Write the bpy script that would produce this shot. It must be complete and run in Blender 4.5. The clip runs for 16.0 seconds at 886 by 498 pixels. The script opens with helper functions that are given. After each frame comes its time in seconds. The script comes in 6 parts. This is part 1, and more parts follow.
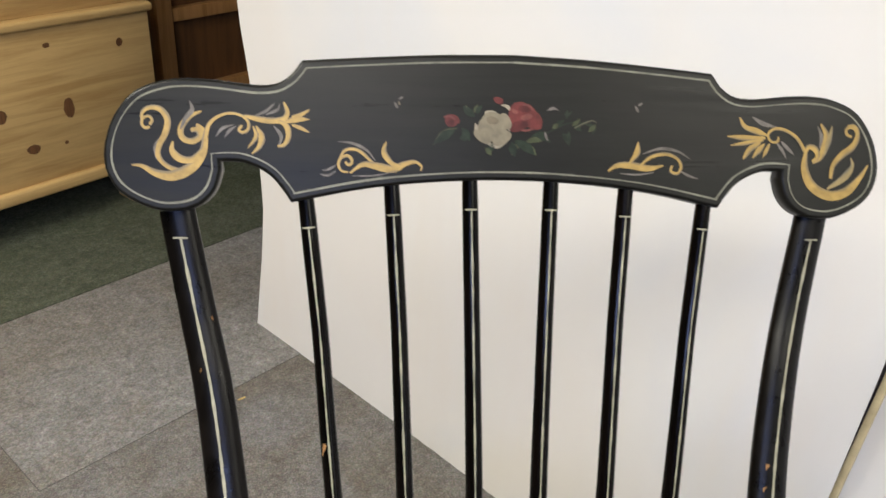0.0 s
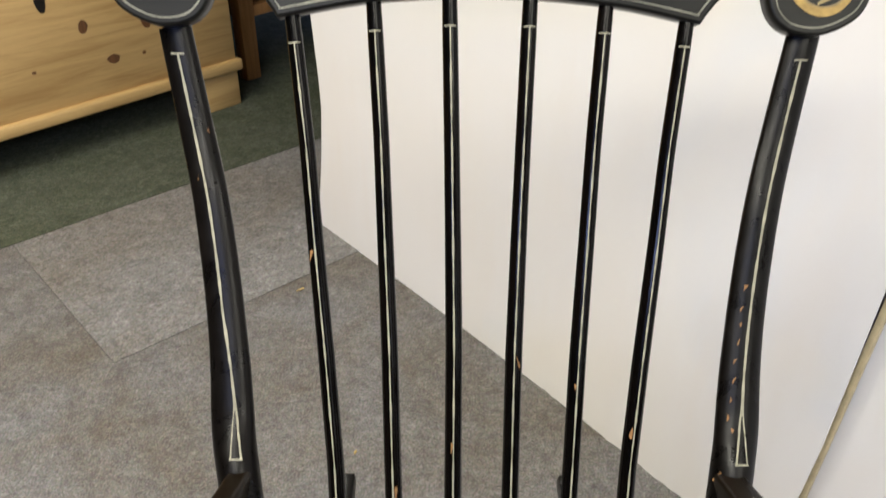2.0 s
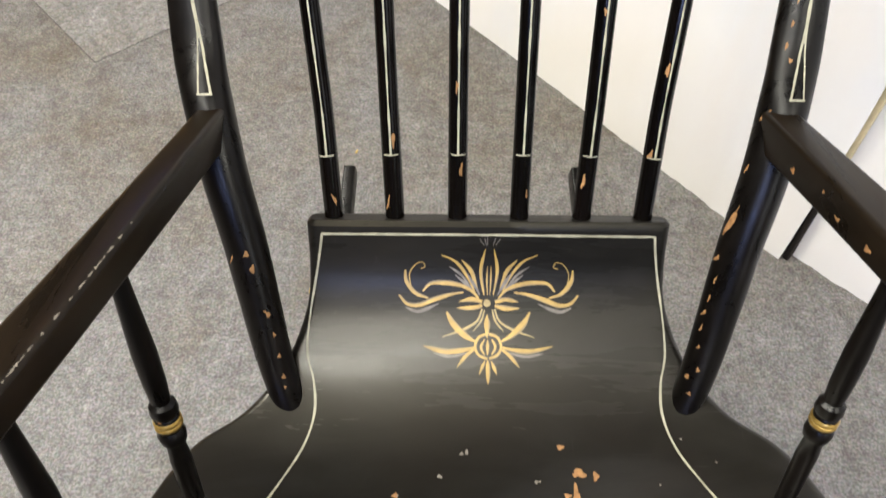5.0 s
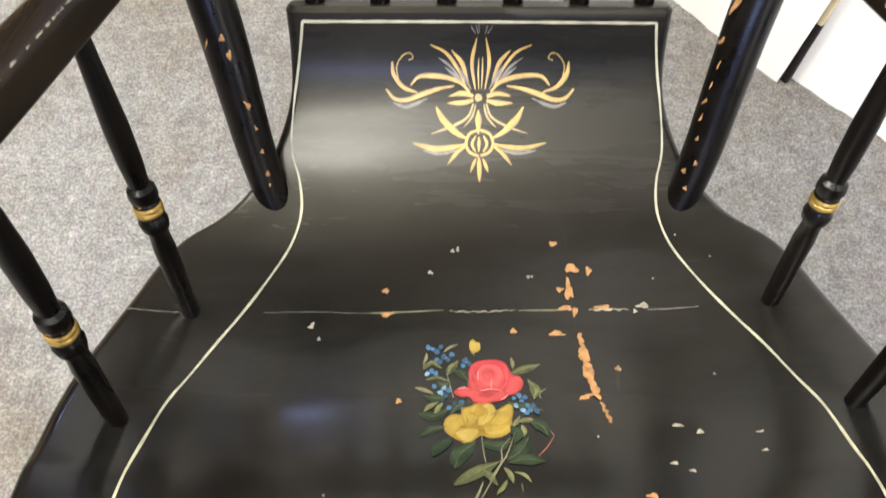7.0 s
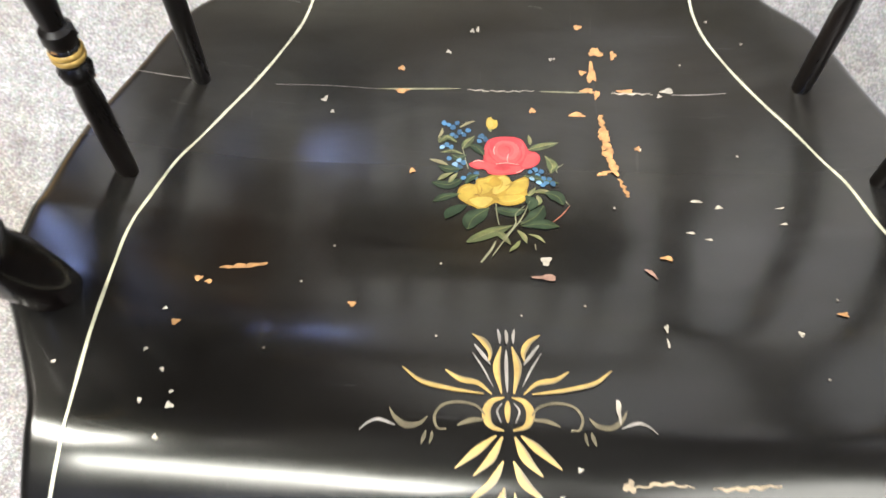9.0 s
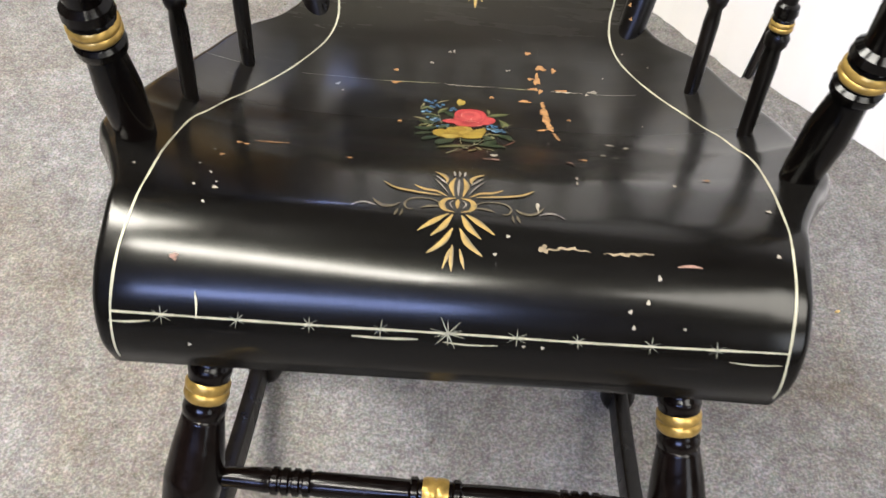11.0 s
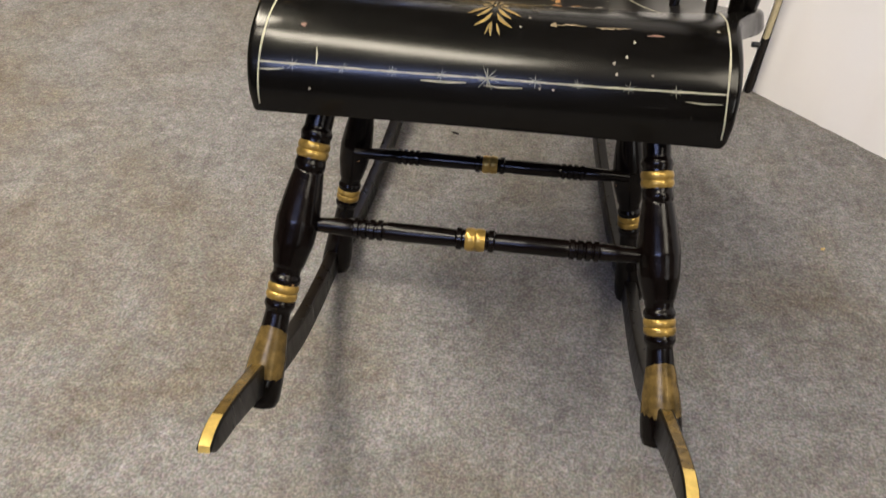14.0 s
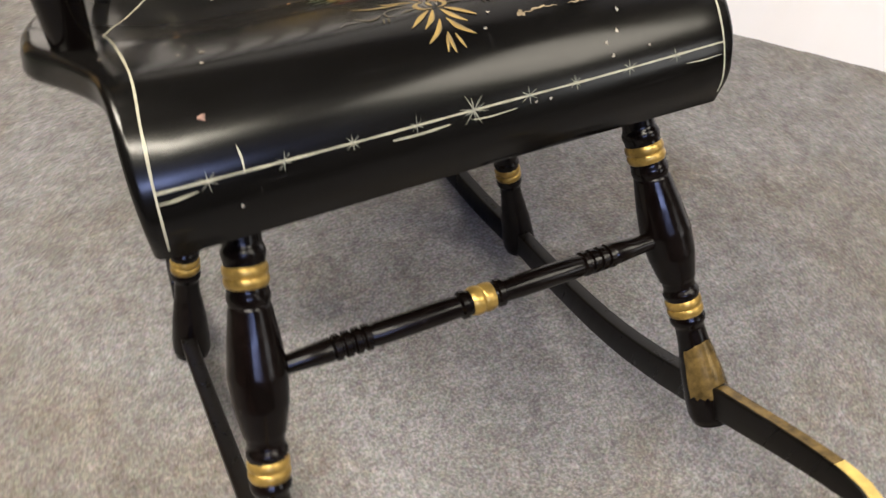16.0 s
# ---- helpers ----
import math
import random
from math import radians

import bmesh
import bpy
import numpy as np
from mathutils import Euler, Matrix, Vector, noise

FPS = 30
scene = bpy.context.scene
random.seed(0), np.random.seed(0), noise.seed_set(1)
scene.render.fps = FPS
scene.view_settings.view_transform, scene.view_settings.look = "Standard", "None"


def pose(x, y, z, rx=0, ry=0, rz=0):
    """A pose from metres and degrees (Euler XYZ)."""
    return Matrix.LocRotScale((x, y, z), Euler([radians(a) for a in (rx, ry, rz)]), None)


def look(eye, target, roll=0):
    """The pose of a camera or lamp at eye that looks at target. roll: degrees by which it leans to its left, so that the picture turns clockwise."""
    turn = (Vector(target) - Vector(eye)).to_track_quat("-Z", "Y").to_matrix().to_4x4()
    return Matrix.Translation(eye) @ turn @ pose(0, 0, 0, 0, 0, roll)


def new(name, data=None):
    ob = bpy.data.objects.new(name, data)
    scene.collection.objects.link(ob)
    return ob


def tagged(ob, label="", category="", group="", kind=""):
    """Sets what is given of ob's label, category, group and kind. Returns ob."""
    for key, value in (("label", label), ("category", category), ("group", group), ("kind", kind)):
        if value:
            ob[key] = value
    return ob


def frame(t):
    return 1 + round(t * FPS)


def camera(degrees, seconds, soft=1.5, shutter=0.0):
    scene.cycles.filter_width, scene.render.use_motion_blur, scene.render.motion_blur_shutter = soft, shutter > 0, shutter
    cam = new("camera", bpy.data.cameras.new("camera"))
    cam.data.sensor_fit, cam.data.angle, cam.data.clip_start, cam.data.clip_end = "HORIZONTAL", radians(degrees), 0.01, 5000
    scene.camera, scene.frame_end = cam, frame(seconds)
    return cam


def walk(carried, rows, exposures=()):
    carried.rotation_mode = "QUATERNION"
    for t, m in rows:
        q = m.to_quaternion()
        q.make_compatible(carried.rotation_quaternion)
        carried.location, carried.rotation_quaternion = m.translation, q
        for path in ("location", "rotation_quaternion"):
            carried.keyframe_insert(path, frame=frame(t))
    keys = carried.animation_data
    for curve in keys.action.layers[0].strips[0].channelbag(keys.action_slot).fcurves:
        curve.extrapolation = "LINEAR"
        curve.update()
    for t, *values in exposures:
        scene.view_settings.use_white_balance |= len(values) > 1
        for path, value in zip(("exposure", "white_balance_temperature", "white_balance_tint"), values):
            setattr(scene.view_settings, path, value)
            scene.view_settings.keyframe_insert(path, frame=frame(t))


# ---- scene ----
cam = camera(57.2, 16.0, shutter=0.5)
PATH = [
    (0, (-0.124, 0.218, 1.21), (0.103, 1.955, 0.246), 3.7),
    (0.5, (-0.078, 0.186, 1.199), (0.08, 1.93, 0.233), 2.5),
    (1, (-0.054, 0.162, 1.191), (0.029, 1.906, 0.216), 1.1),
    (1.5, (-0.042, 0.149, 1.163), (-0.006, 1.868, 0.14), 0.6),
    (2, (-0.037, 0.138, 1.14), (-0.03, 1.811, 0.045), 0.7),
    (2.5, (-0.032, 0.135, 1.117), (-0.044, 1.754, -0.056), 0.4),
    (3, (-0.032, 0.139, 1.095), (-0.048, 1.701, -0.154), 0.1),
    (3.5, (-0.036, 0.145, 1.072), (-0.047, 1.642, -0.255), 0.2),
    (4, (-0.041, 0.152, 1.05), (-0.047, 1.577, -0.353), 0.5),
    (4.2, (-0.033, 0.163, 1.037), (-0.047, 1.552, -0.403), 0.3),
    (6.3, (-0.036, 0.139, 0.988), (-0.014, 1.21, -0.7), 1.1),
    (6.5, (-0.037, 0.135, 0.981), (-0.013, 1.177, -0.726), 1.3),
    (7, (-0.034, 0.131, 0.96), (-0.009, 1.102, -0.788), 1.3),
    (7.5, (-0.036, 0.135, 0.934), (0.001, 0.981, -0.878), 2.4),
    (8, (-0.045, 0.142, 0.909), (-0.01, 0.802, -0.978), 3.7),
    (8.5, (-0.042, 0.121, 0.895), (-0.021, 0.746, -1.005), 3.1),
    (9, (-0.035, 0.063, 0.913), (-0.035, 0.794, -0.949), 2.0),
    (9.2, (-0.033, 0.029, 0.929), (-0.042, 0.837, -0.901), 1.5),
    (11.3, (0.007, -0.269, 0.924), (-0.012, 1.034, -0.594), 4.2),
    (11.5, (0.013, -0.296, 0.919), (-0.021, 1.042, -0.567), 3.7),
    (12, (0.012, -0.377, 0.898), (-0.049, 1.039, -0.513), 2.8),
    (12.5, (0.004, -0.469, 0.885), (-0.077, 1.016, -0.451), 2.6),
    (13, (0.011, -0.536, 0.871), (-0.095, 0.973, -0.437), 2.5),
    (13.5, (0.022, -0.584, 0.87), (-0.108, 0.928, -0.433), 2.0),
    (14, (0.031, -0.623, 0.859), (-0.12, 0.88, -0.452), 1.9),
    (14.5, (0.037, -0.654, 0.844), (-0.12, 0.821, -0.498), 1.5),
    (15, (0.001, -0.613, 0.85), (-0.042, 0.801, -0.564), 1.1),
    (15.5, (-0.122, -0.461, 0.839), (0.194, 0.864, -0.624), 4.0),
    (16, (-0.225, -0.332, 0.838), (0.408, 0.839, -0.655), 4.7),
]
EXPOSURES = [(0, -0.21, 6200, 8), (2, -0.10, 6200, 8), (3.5, 0.07, 6100, 8), (4, 0.07, 6100, 8), (6.3, 0.95, 6100, 8), (7.5, 0.86, 5950, 8), (9, 1.38, 5750, 8), (11.3, 0.58, 6050, 10), (12.5, 0.24, 6400, 10), (15, 0.0, 6600, 10), (16, 0.33, 6350, 11)]
walk(cam, [(t, look(eye, target, roll)) for t, eye, target, roll in PATH], EXPOSURES)

# ---- world, lamps and exposure ----
world = bpy.data.worlds.new("world")
scene.world = world
world.use_nodes = True
wn = world.node_tree.nodes
sky = wn.new("ShaderNodeTexSky")
sky.sky_type = "NISHITA"
sky.sun_disc = False
sky.sun_elevation, sky.sun_rotation = radians(35), radians(200)
world.node_tree.links.new(sky.outputs[0], wn["Background"].inputs[0])
wn["Background"].inputs[1].default_value = 0.12


def area(name, m, sx, sy, watts, colour):
    lamp = bpy.data.lights.new(name, "AREA")
    lamp.shape, lamp.size, lamp.size_y, lamp.energy, lamp.color = "RECTANGLE", sx, sy, watts, colour
    ob = new(name, lamp)
    ob.matrix_world = m
    return ob


CEIL = 2.62
WARM, COOL = (1.0, 0.92, 0.77), (0.42, 0.52, 1.0)
NEUTRAL = (1.0, 0.95, 0.88)
# ceiling lamps, the second made up to brighten the sheets: x, y, length, width, turn, watts, tone
PANELS = [(-0.52, -0.88, 1.55, 0.32, -38, 64, WARM), (1.75, -1.65, 2.00, 1.00, -38, 50, WARM), (-1.55, 0.60, 1.50, 0.50, -38, 98, WARM), (-0.85, 4.25, 0.40, 0.10, -8, 10, COOL)]
for px, py, sx, sy, turn, watts, tone in PANELS:
    area("unseen_panel_light", pose(px, py, CEIL - 0.036, 0, 0, turn), sx, sy, watts, tone)
# windows in the south wall, the second made up to brighten the sheets: from x, to x, from z, to z, watts, tone
WINDOWS = [(-1.55, 0.25, 1.95, 2.50, 50, COOL), (1.90, 3.60, 0.80, 2.00, 16, NEUTRAL)]
for x0, x1, z0, z1, watts, tone in WINDOWS:
    area("window_light", pose((x0 + x1) / 2, -3.02, (z0 + z1) / 2, 90, 0, 0), x1 - x0 - 0.1, z1 - z0 - 0.1, watts, tone)


# ---- helpers ----
def part(name, bm, material, parent=None, label="", smooth=True):
    """Links a bmesh as one mesh object."""
    me = bpy.data.meshes.new(name)
    bmesh.ops.recalc_face_normals(bm, faces=bm.faces)
    bm.to_mesh(me)
    bm.free()
    for p in me.polygons:
        p.use_smooth = smooth
    if smooth:
        me.set_sharp_from_angle(angle=radians(38))
    me.materials.append(material)
    ob = new(name, me)
    if parent is not None:
        ob.parent = parent
    if label:
        tagged(ob, label)
    return ob


def thing(name, label, category, group=""):
    return tagged(new(name), label, category, group)


def spline(pts, n):
    """n + 1 points on a smooth curve through the given ones, evenly spread by length."""
    p = np.array(pts, float)
    p = np.vstack([2 * p[0] - p[1], p, 2 * p[-1] - p[-2]])
    out = []
    for i in range(1, len(p) - 2):
        a, b, c, d = p[i - 1], p[i], p[i + 1], p[i + 2]
        for t in np.linspace(0, 1, 24, endpoint=False):
            out.append(0.5 * (2 * b + (c - a) * t + (2 * a - 5 * b + 4 * c - d) * t**2 + (3 * b - a - 3 * c + d) * t**3))
    out = np.array(out + [p[-2]])
    s = np.r_[0, np.cumsum(np.linalg.norm(np.diff(out, axis=0), axis=1))]
    at = np.linspace(0, s[-1], n + 1)
    return np.stack([np.interp(at, s, out[:, k]) for k in range(out.shape[1])], 1)


def skin(bm, rings, caps=True):
    """Joins rings of equally many points into a tube."""
    vs = [[bm.verts.new(tuple(p)) for p in ring] for ring in rings]
    n = len(vs[0])
    for a, b in zip(vs, vs[1:]):
        for j in range(n):
            bm.faces.new((a[j], a[(j + 1) % n], b[(j + 1) % n], b[j]))
    if caps:
        bm.faces.new(vs[0][::-1])
        bm.faces.new(vs[-1])
    return bm


def lathe(a, b, profile, seg=20):
    """A turned piece from a to b: profile holds rows of (share of the length, radius)."""
    a, b = Vector(a), Vector(b)
    d = b - a
    q = d.to_track_quat("Z", "Y").to_matrix()
    rings = []
    for t, r in profile:
        c = a + d * t
        rings.append([c + q @ Vector((r * math.cos(2 * math.pi * k / seg), r * math.sin(2 * math.pi * k / seg), 0)) for k in range(seg)])
    return skin(bmesh.new(), rings)


def smooth_profile(rows, n=40):
    """Rows of (share, radius) rounded off into a soft outline."""
    t, r = zip(*rows)
    at = np.linspace(0, 1, n)
    f = lambda x: np.interp(x, t, r)
    return [(x, float(np.mean([f(min(1, max(0, x + e))) for e in np.linspace(-0.005, 0.005, 5)]))) for x in at]


def sweep(path, section, up=(0, 0, 1)):
    """A bar along path; section(i / n) gives a ring of (across, above) offsets."""
    path = [Vector(p) for p in path]
    rings = []
    for i, c in enumerate(path):
        d = (path[min(i + 1, len(path) - 1)] - path[max(i - 1, 0)]).normalized()
        side = d.cross(Vector(up)).normalized()
        top = side.cross(d)
        rings.append([c + side * u + top * v for u, v in section(i / (len(path) - 1))])
    return skin(bmesh.new(), rings)


def rounded(w, h, r, k=4):
    """A ring of a rectangle w x h with rounded corners."""
    out = []
    for cx, cy, a0 in ((w / 2 - r, h / 2 - r, 0), (-w / 2 + r, h / 2 - r, 90), (-w / 2 + r, -h / 2 + r, 180), (w / 2 - r, -h / 2 + r, 270)):
        for i in range(k + 1):
            a = radians(a0 + 90 * i / k)
            out.append((cx + r * math.cos(a), cy + r * math.sin(a)))
    return out


def box(sx, sy, sz, m=Matrix.Identity(4), bevel=0.0, bm=None, seg=2):
    """A box with its base centre at the origin of m."""
    own = bmesh.new()
    bmesh.ops.create_cube(own, size=1)
    bmesh.ops.scale(own, vec=(sx, sy, sz), verts=own.verts)
    bmesh.ops.translate(own, vec=(0, 0, sz / 2), verts=own.verts)
    if bevel:
        bmesh.ops.bevel(own, geom=own.edges[:], offset=bevel, segments=seg, affect="EDGES", profile=0.5)
    bmesh.ops.transform(own, matrix=m, verts=own.verts)
    if bm is None:
        return own
    me = bpy.data.meshes.new("tmp")
    own.to_mesh(me)
    own.free()
    bm.from_mesh(me)
    bpy.data.meshes.remove(me)
    return bm


# ---- materials ----
class Mat:
    """A small builder of node materials."""

    def __init__(self, name, colour=(0.5, 0.5, 0.5), rough=0.5, metal=0.0, spec=0.5):
        self.m = bpy.data.materials.new(name)
        self.m.use_nodes = True
        self.t = self.m.node_tree
        self.b = self.t.nodes["Principled BSDF"]
        self.b.inputs["Base Color"].default_value = (*colour, 1)
        self.b.inputs["Roughness"].default_value = rough
        self.b.inputs["Metallic"].default_value = metal
        self.b.inputs["Specular IOR Level"].default_value = spec

    def node(self, kind, **inputs):
        n = self.t.nodes.new("ShaderNode" + kind)
        for k, v in inputs.items():
            k = k.replace("_", " ")
            if hasattr(v, "is_linked"):
                self.t.links.new(v, n.inputs[k])
            else:
                n.inputs[k].default_value = v
        return n

    def link(self, out, name):
        self.t.links.new(out, self.b.inputs[name])

    def coords(self, scale=(1, 1, 1), turn=(0, 0, 0)):
        c = self.t.nodes.new("ShaderNodeTexCoord")
        m = self.node("Mapping", Scale=scale, Rotation=turn)
        self.t.links.new(c.outputs["Object"], m.inputs["Vector"])
        return m.outputs[0]

    def noise(self, scale, detail=3.0, rough=0.55, vec=None, distort=0.0):
        n = self.node("TexNoise", Scale=scale, Detail=detail, Roughness=rough, Distortion=distort)
        self.t.links.new(vec if vec is not None else self.coords(), n.inputs["Vector"])
        return n.outputs["Fac"]

    def ramp(self, fac, *stops):
        r = self.t.nodes.new("ShaderNodeValToRGB")
        self.t.links.new(fac, r.inputs[0])
        e = r.color_ramp.elements
        while len(e) < len(stops):
            e.new(0.5)
        for el, (p, c) in zip(e, stops):
            el.position = p
            el.color = (*c, 1) if isinstance(c, tuple) else (c, c, c, 1)
        return r.outputs[0]

    def mix(self, fac, a, b, mode="MIX"):
        n = self.t.nodes.new("ShaderNodeMix")
        n.data_type, n.blend_type = "RGBA", mode
        for v, k in ((fac, 0), (a, 6), (b, 7)):
            if hasattr(v, "is_linked"):
                self.t.links.new(v, n.inputs[k])
            elif isinstance(v, tuple):
                n.inputs[k].default_value = (*v, 1)
            else:
                n.inputs[k].default_value = v
        return n.outputs[2]

    def bump(self, height, strength=0.2, distance=0.001):
        n = self.node("Bump", Strength=strength, Distance=distance)
        self.t.links.new(height, n.inputs["Height"])
        self.t.links.new(n.outputs[0], self.b.inputs["Normal"])


def lacquer():
    k = Mat("black_lacquer", rough=0.2, spec=0.17)
    grain = k.noise(60, 4, 0.6, k.coords((1, 0.12, 0.6)))
    cloud = k.noise(9, 4)
    base = k.mix(k.ramp(cloud, (0.35, 0.0), (0.75, 1.0)), (0.0010, 0.0009, 0.0008), (0.0034, 0.0022, 0.0017))
    k.link(base, "Base Color")
    smear = k.noise(16, 4, 0.65, k.coords((0.35, 1.6, 1.6)), 0.4)
    k.link(k.mix(0.55, k.ramp(k.noise(7, 3, 0.5), (0.3, 0.11), (0.7, 0.22)), k.ramp(smear, (0.3, 0.10), (0.72, 0.26))), "Roughness")
    k.bump(grain, 0.05, 0.0004)
    return k.m


def rubbed_lacquer(name, low, high, rough, stretch):
    """Lacquer gone grey or brown with age, with streaks along the grain."""
    k = Mat(name, rough=rough, spec=0.2)
    streak = k.noise(70, 5, 0.7, k.coords(stretch), 0.3)
    cloud = k.noise(6, 4, 0.6, k.coords((0.6, 1, 1)))
    c = k.mix(k.ramp(streak, (0.3, 0.0), (0.75, 1.0)), low, high)
    c = k.mix(k.ramp(cloud, (0.35, 0.55), (0.7, 0.0)), c, tuple(v * 0.5 for v in low))
    k.link(c, "Base Color")
    k.link(k.ramp(streak, (0.3, rough - 0.08), (0.7, rough + 0.1)), "Roughness")
    k.bump(streak, 0.08, 0.0004)
    return k.m


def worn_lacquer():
    """The seat: lacquer rubbed dull on the rear roll, with wiped smears, hair scratches and a little dust; a grey sheen
    is painted into the colour behind the front.
    """
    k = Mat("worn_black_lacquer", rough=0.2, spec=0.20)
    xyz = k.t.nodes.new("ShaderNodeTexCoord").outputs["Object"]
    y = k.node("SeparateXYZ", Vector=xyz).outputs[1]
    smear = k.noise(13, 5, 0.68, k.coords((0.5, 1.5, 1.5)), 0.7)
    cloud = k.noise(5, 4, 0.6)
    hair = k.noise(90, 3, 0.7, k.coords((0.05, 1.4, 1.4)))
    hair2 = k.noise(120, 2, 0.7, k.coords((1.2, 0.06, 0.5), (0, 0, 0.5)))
    dust_sheen = k.mix(k.ramp(smear, (0.35, 0.0), (0.72, 1.0)), (0.0022, 0.0021, 0.0021), (0.0095, 0.0088, 0.0080))
    dust_sheen = k.mix(k.ramp(cloud, (0.4, 0.0), (0.7, 0.6)), dust_sheen, (0.0080, 0.0060, 0.0047))
    # front kept blacker, so the painted grey sheen lies only behind it
    dust_sheen = k.mix(k.ramp(y, (0.10, 0.75), (0.26, 0.0)), dust_sheen, (0.0010, 0.0009, 0.0008))
    dust_sheen = k.mix(k.ramp(hair, (0.66, 0.0), (0.74, 0.30)), dust_sheen, (0.03, 0.028, 0.026))
    dust_sheen = k.mix(k.ramp(hair2, (0.70, 0.0), (0.78, 0.30)), dust_sheen, (0.03, 0.028, 0.026))
    k.link(dust_sheen, "Base Color")
    along = k.ramp(y, (0.0, 0.12), (0.14, 0.12), (0.20, 0.11), (0.32, 0.12), (0.42, 0.16), (0.48, 0.20), (0.58, 0.22))
    streak = k.noise(46, 4, 0.7, k.coords((0.10, 1, 1)), 0.5)
    wiped = k.mix(0.5, k.ramp(smear, (0.3, 0.0), (0.72, 0.12)), k.ramp(streak, (0.34, 0.0), (0.68, 0.14)))
    add = k.node("Math")
    k.t.links.new(along, add.inputs[0])
    k.t.links.new(wiped, add.inputs[1])
    k.link(add.outputs[0], "Coat Roughness")
    k.link(k.ramp(y, (0.05, 0.46), (0.14, 0.50), (0.47, 0.50), (0.51, 0.44), (0.55, 0.14)), "Coat Weight")
    k.link(k.ramp(y, (0.06, 0.04), (0.16, 0.10), (0.30, 0.20), (0.45, 0.22)), "Specular IOR Level")
    k.b.inputs["Specular Tint"].default_value = (1.0, 0.91, 0.68, 1)
    k.link(k.ramp(y, (0.05, 0.24), (0.36, 0.28), (0.46, 0.42), (0.58, 0.46)), "Roughness")
    k.bump(k.mix(0.4, hair, smear), 0.06, 0.0004)
    return k.m


def plain(name, colour, rough, metal=0.0, vary=0.25, scale=40, bump=0.0):
    k = Mat(name, colour, rough, metal, 0.25)
    dark = tuple(c * (1 - vary) for c in colour)
    light = tuple(min(1, c * (1 + vary)) for c in colour)
    n = k.noise(scale, 4, 0.6)
    k.link(k.ramp(n, (0.3, dark), (0.7, light)), "Base Color")
    if bump:
        k.bump(n, bump, 0.0005)
    return k.m


def carpet_mat(name, dark, mid, light, warm):
    k = Mat(name, mid, 0.95, spec=0.1)
    fine = k.noise(260, 2, 0.6)
    tuft = k.noise(85, 4, 0.72)
    broad = k.noise(2.2, 6, 0.68, None, 0.4)
    blot = k.noise(6.5, 4, 0.6)
    c = k.ramp(tuft, (0.36, dark), (0.48, mid), (0.54, mid), (0.66, light))
    c = k.mix(0.5, c, k.ramp(fine, (0.37, dark), (0.5, mid), (0.63, light)))
    tint = k.node("TexNoise", Scale=150.0, Detail=1.0)
    k.t.links.new(k.coords(), tint.inputs["Vector"])
    c = k.mix(0.16, c, tint.outputs["Color"], "SOFT_LIGHT")
    clump = k.noise(24, 5, 0.68, None, 0.8)
    c = k.mix(1.0, c, k.ramp(clump, (0.30, 0.74), (0.52, 1.0), (0.72, 1.22)), "MULTIPLY")
    c = k.mix(k.ramp(broad, (0.44, 0.0), (0.66, 0.8)), c, warm, "MULTIPLY")
    c = k.mix(k.ramp(blot, (0.55, 0.0), (0.74, 0.45)), c, warm, "MULTIPLY")
    k.link(c, "Base Color")
    k.bump(k.mix(0.5, fine, tuft), 0.5, 0.003)
    return k.m


def paper_mat():
    """White paper with faint warm and cool patches of light painted into its colour and a slight tooth."""
    k = Mat("white_paper", (0.86, 0.84, 0.82), 0.62, spec=0.2)
    lit_patch = k.noise(1.7, 3, 0.5, None, 0.6)
    run = k.noise(5.0, 4, 0.6, k.coords((1, 1, 0.18)), 0.3)
    # warm and cool light on the sheets, put into the paper's colour
    c = k.ramp(lit_patch, (0.36, (0.86, 0.825, 0.785)), (0.52, (0.86, 0.84, 0.82)), (0.66, (0.79, 0.80, 0.83)))
    c = k.mix(k.ramp(run, (0.52, 0.0), (0.72, 0.55)), c, (0.84, 0.785, 0.72))
    k.link(c, "Base Color")
    k.bump(k.noise(30, 4, 0.6), 0.10, 0.002)
    return k.m


def wood(name, light, dark, rough=0.45, axis=0, scale=1.0, knots=False):
    k = Mat(name, light, rough)
    s = [14 * scale] * 3
    s[axis] = 0.9 * scale
    grain = k.noise(3.0, 5, 0.6, k.coords(tuple(s)), 0.6)
    fine = k.noise(12.0, 3, 0.6, k.coords(tuple(v * 3 for v in s)))
    c = k.ramp(grain, (0.32, dark), (0.55, light), (0.8, tuple(min(1, v * 1.15) for v in light)))
    c = k.mix(0.25, c, k.ramp(fine, (0.3, dark), (0.7, light)))
    k.link(c, "Base Color")
    k.bump(fine, 0.1, 0.0006)
    return k.m


BLACK = lacquer()
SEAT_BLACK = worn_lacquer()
CREST_BLACK = rubbed_lacquer("greyed_lacquer", (0.0075, 0.0073, 0.0061), (0.0180, 0.0172, 0.0142), 0.33, (0.06, 1, 1))
# arms: brown of wear, with the lamp's warm reflection painted into it
ARM_BLACK = rubbed_lacquer("browned_lacquer", (0.0040, 0.0028, 0.0018), (0.018, 0.0112, 0.0060), 0.30, (1, 0.07, 0.2))
LEG_BLACK = rubbed_lacquer("brown_black_lacquer", (0.0012, 0.0008, 0.0007), (0.0056, 0.0032, 0.0025), 0.18, (1, 1, 0.12))
POST_BLACK = rubbed_lacquer("dulled_lacquer", (0.0016, 0.0013, 0.0011), (0.0060, 0.0042, 0.0032), 0.31, (1, 1, 0.1))
GOLD = plain("gold_band_paint", (0.33, 0.215, 0.056), 0.30, 0.6, 0.45, 70)
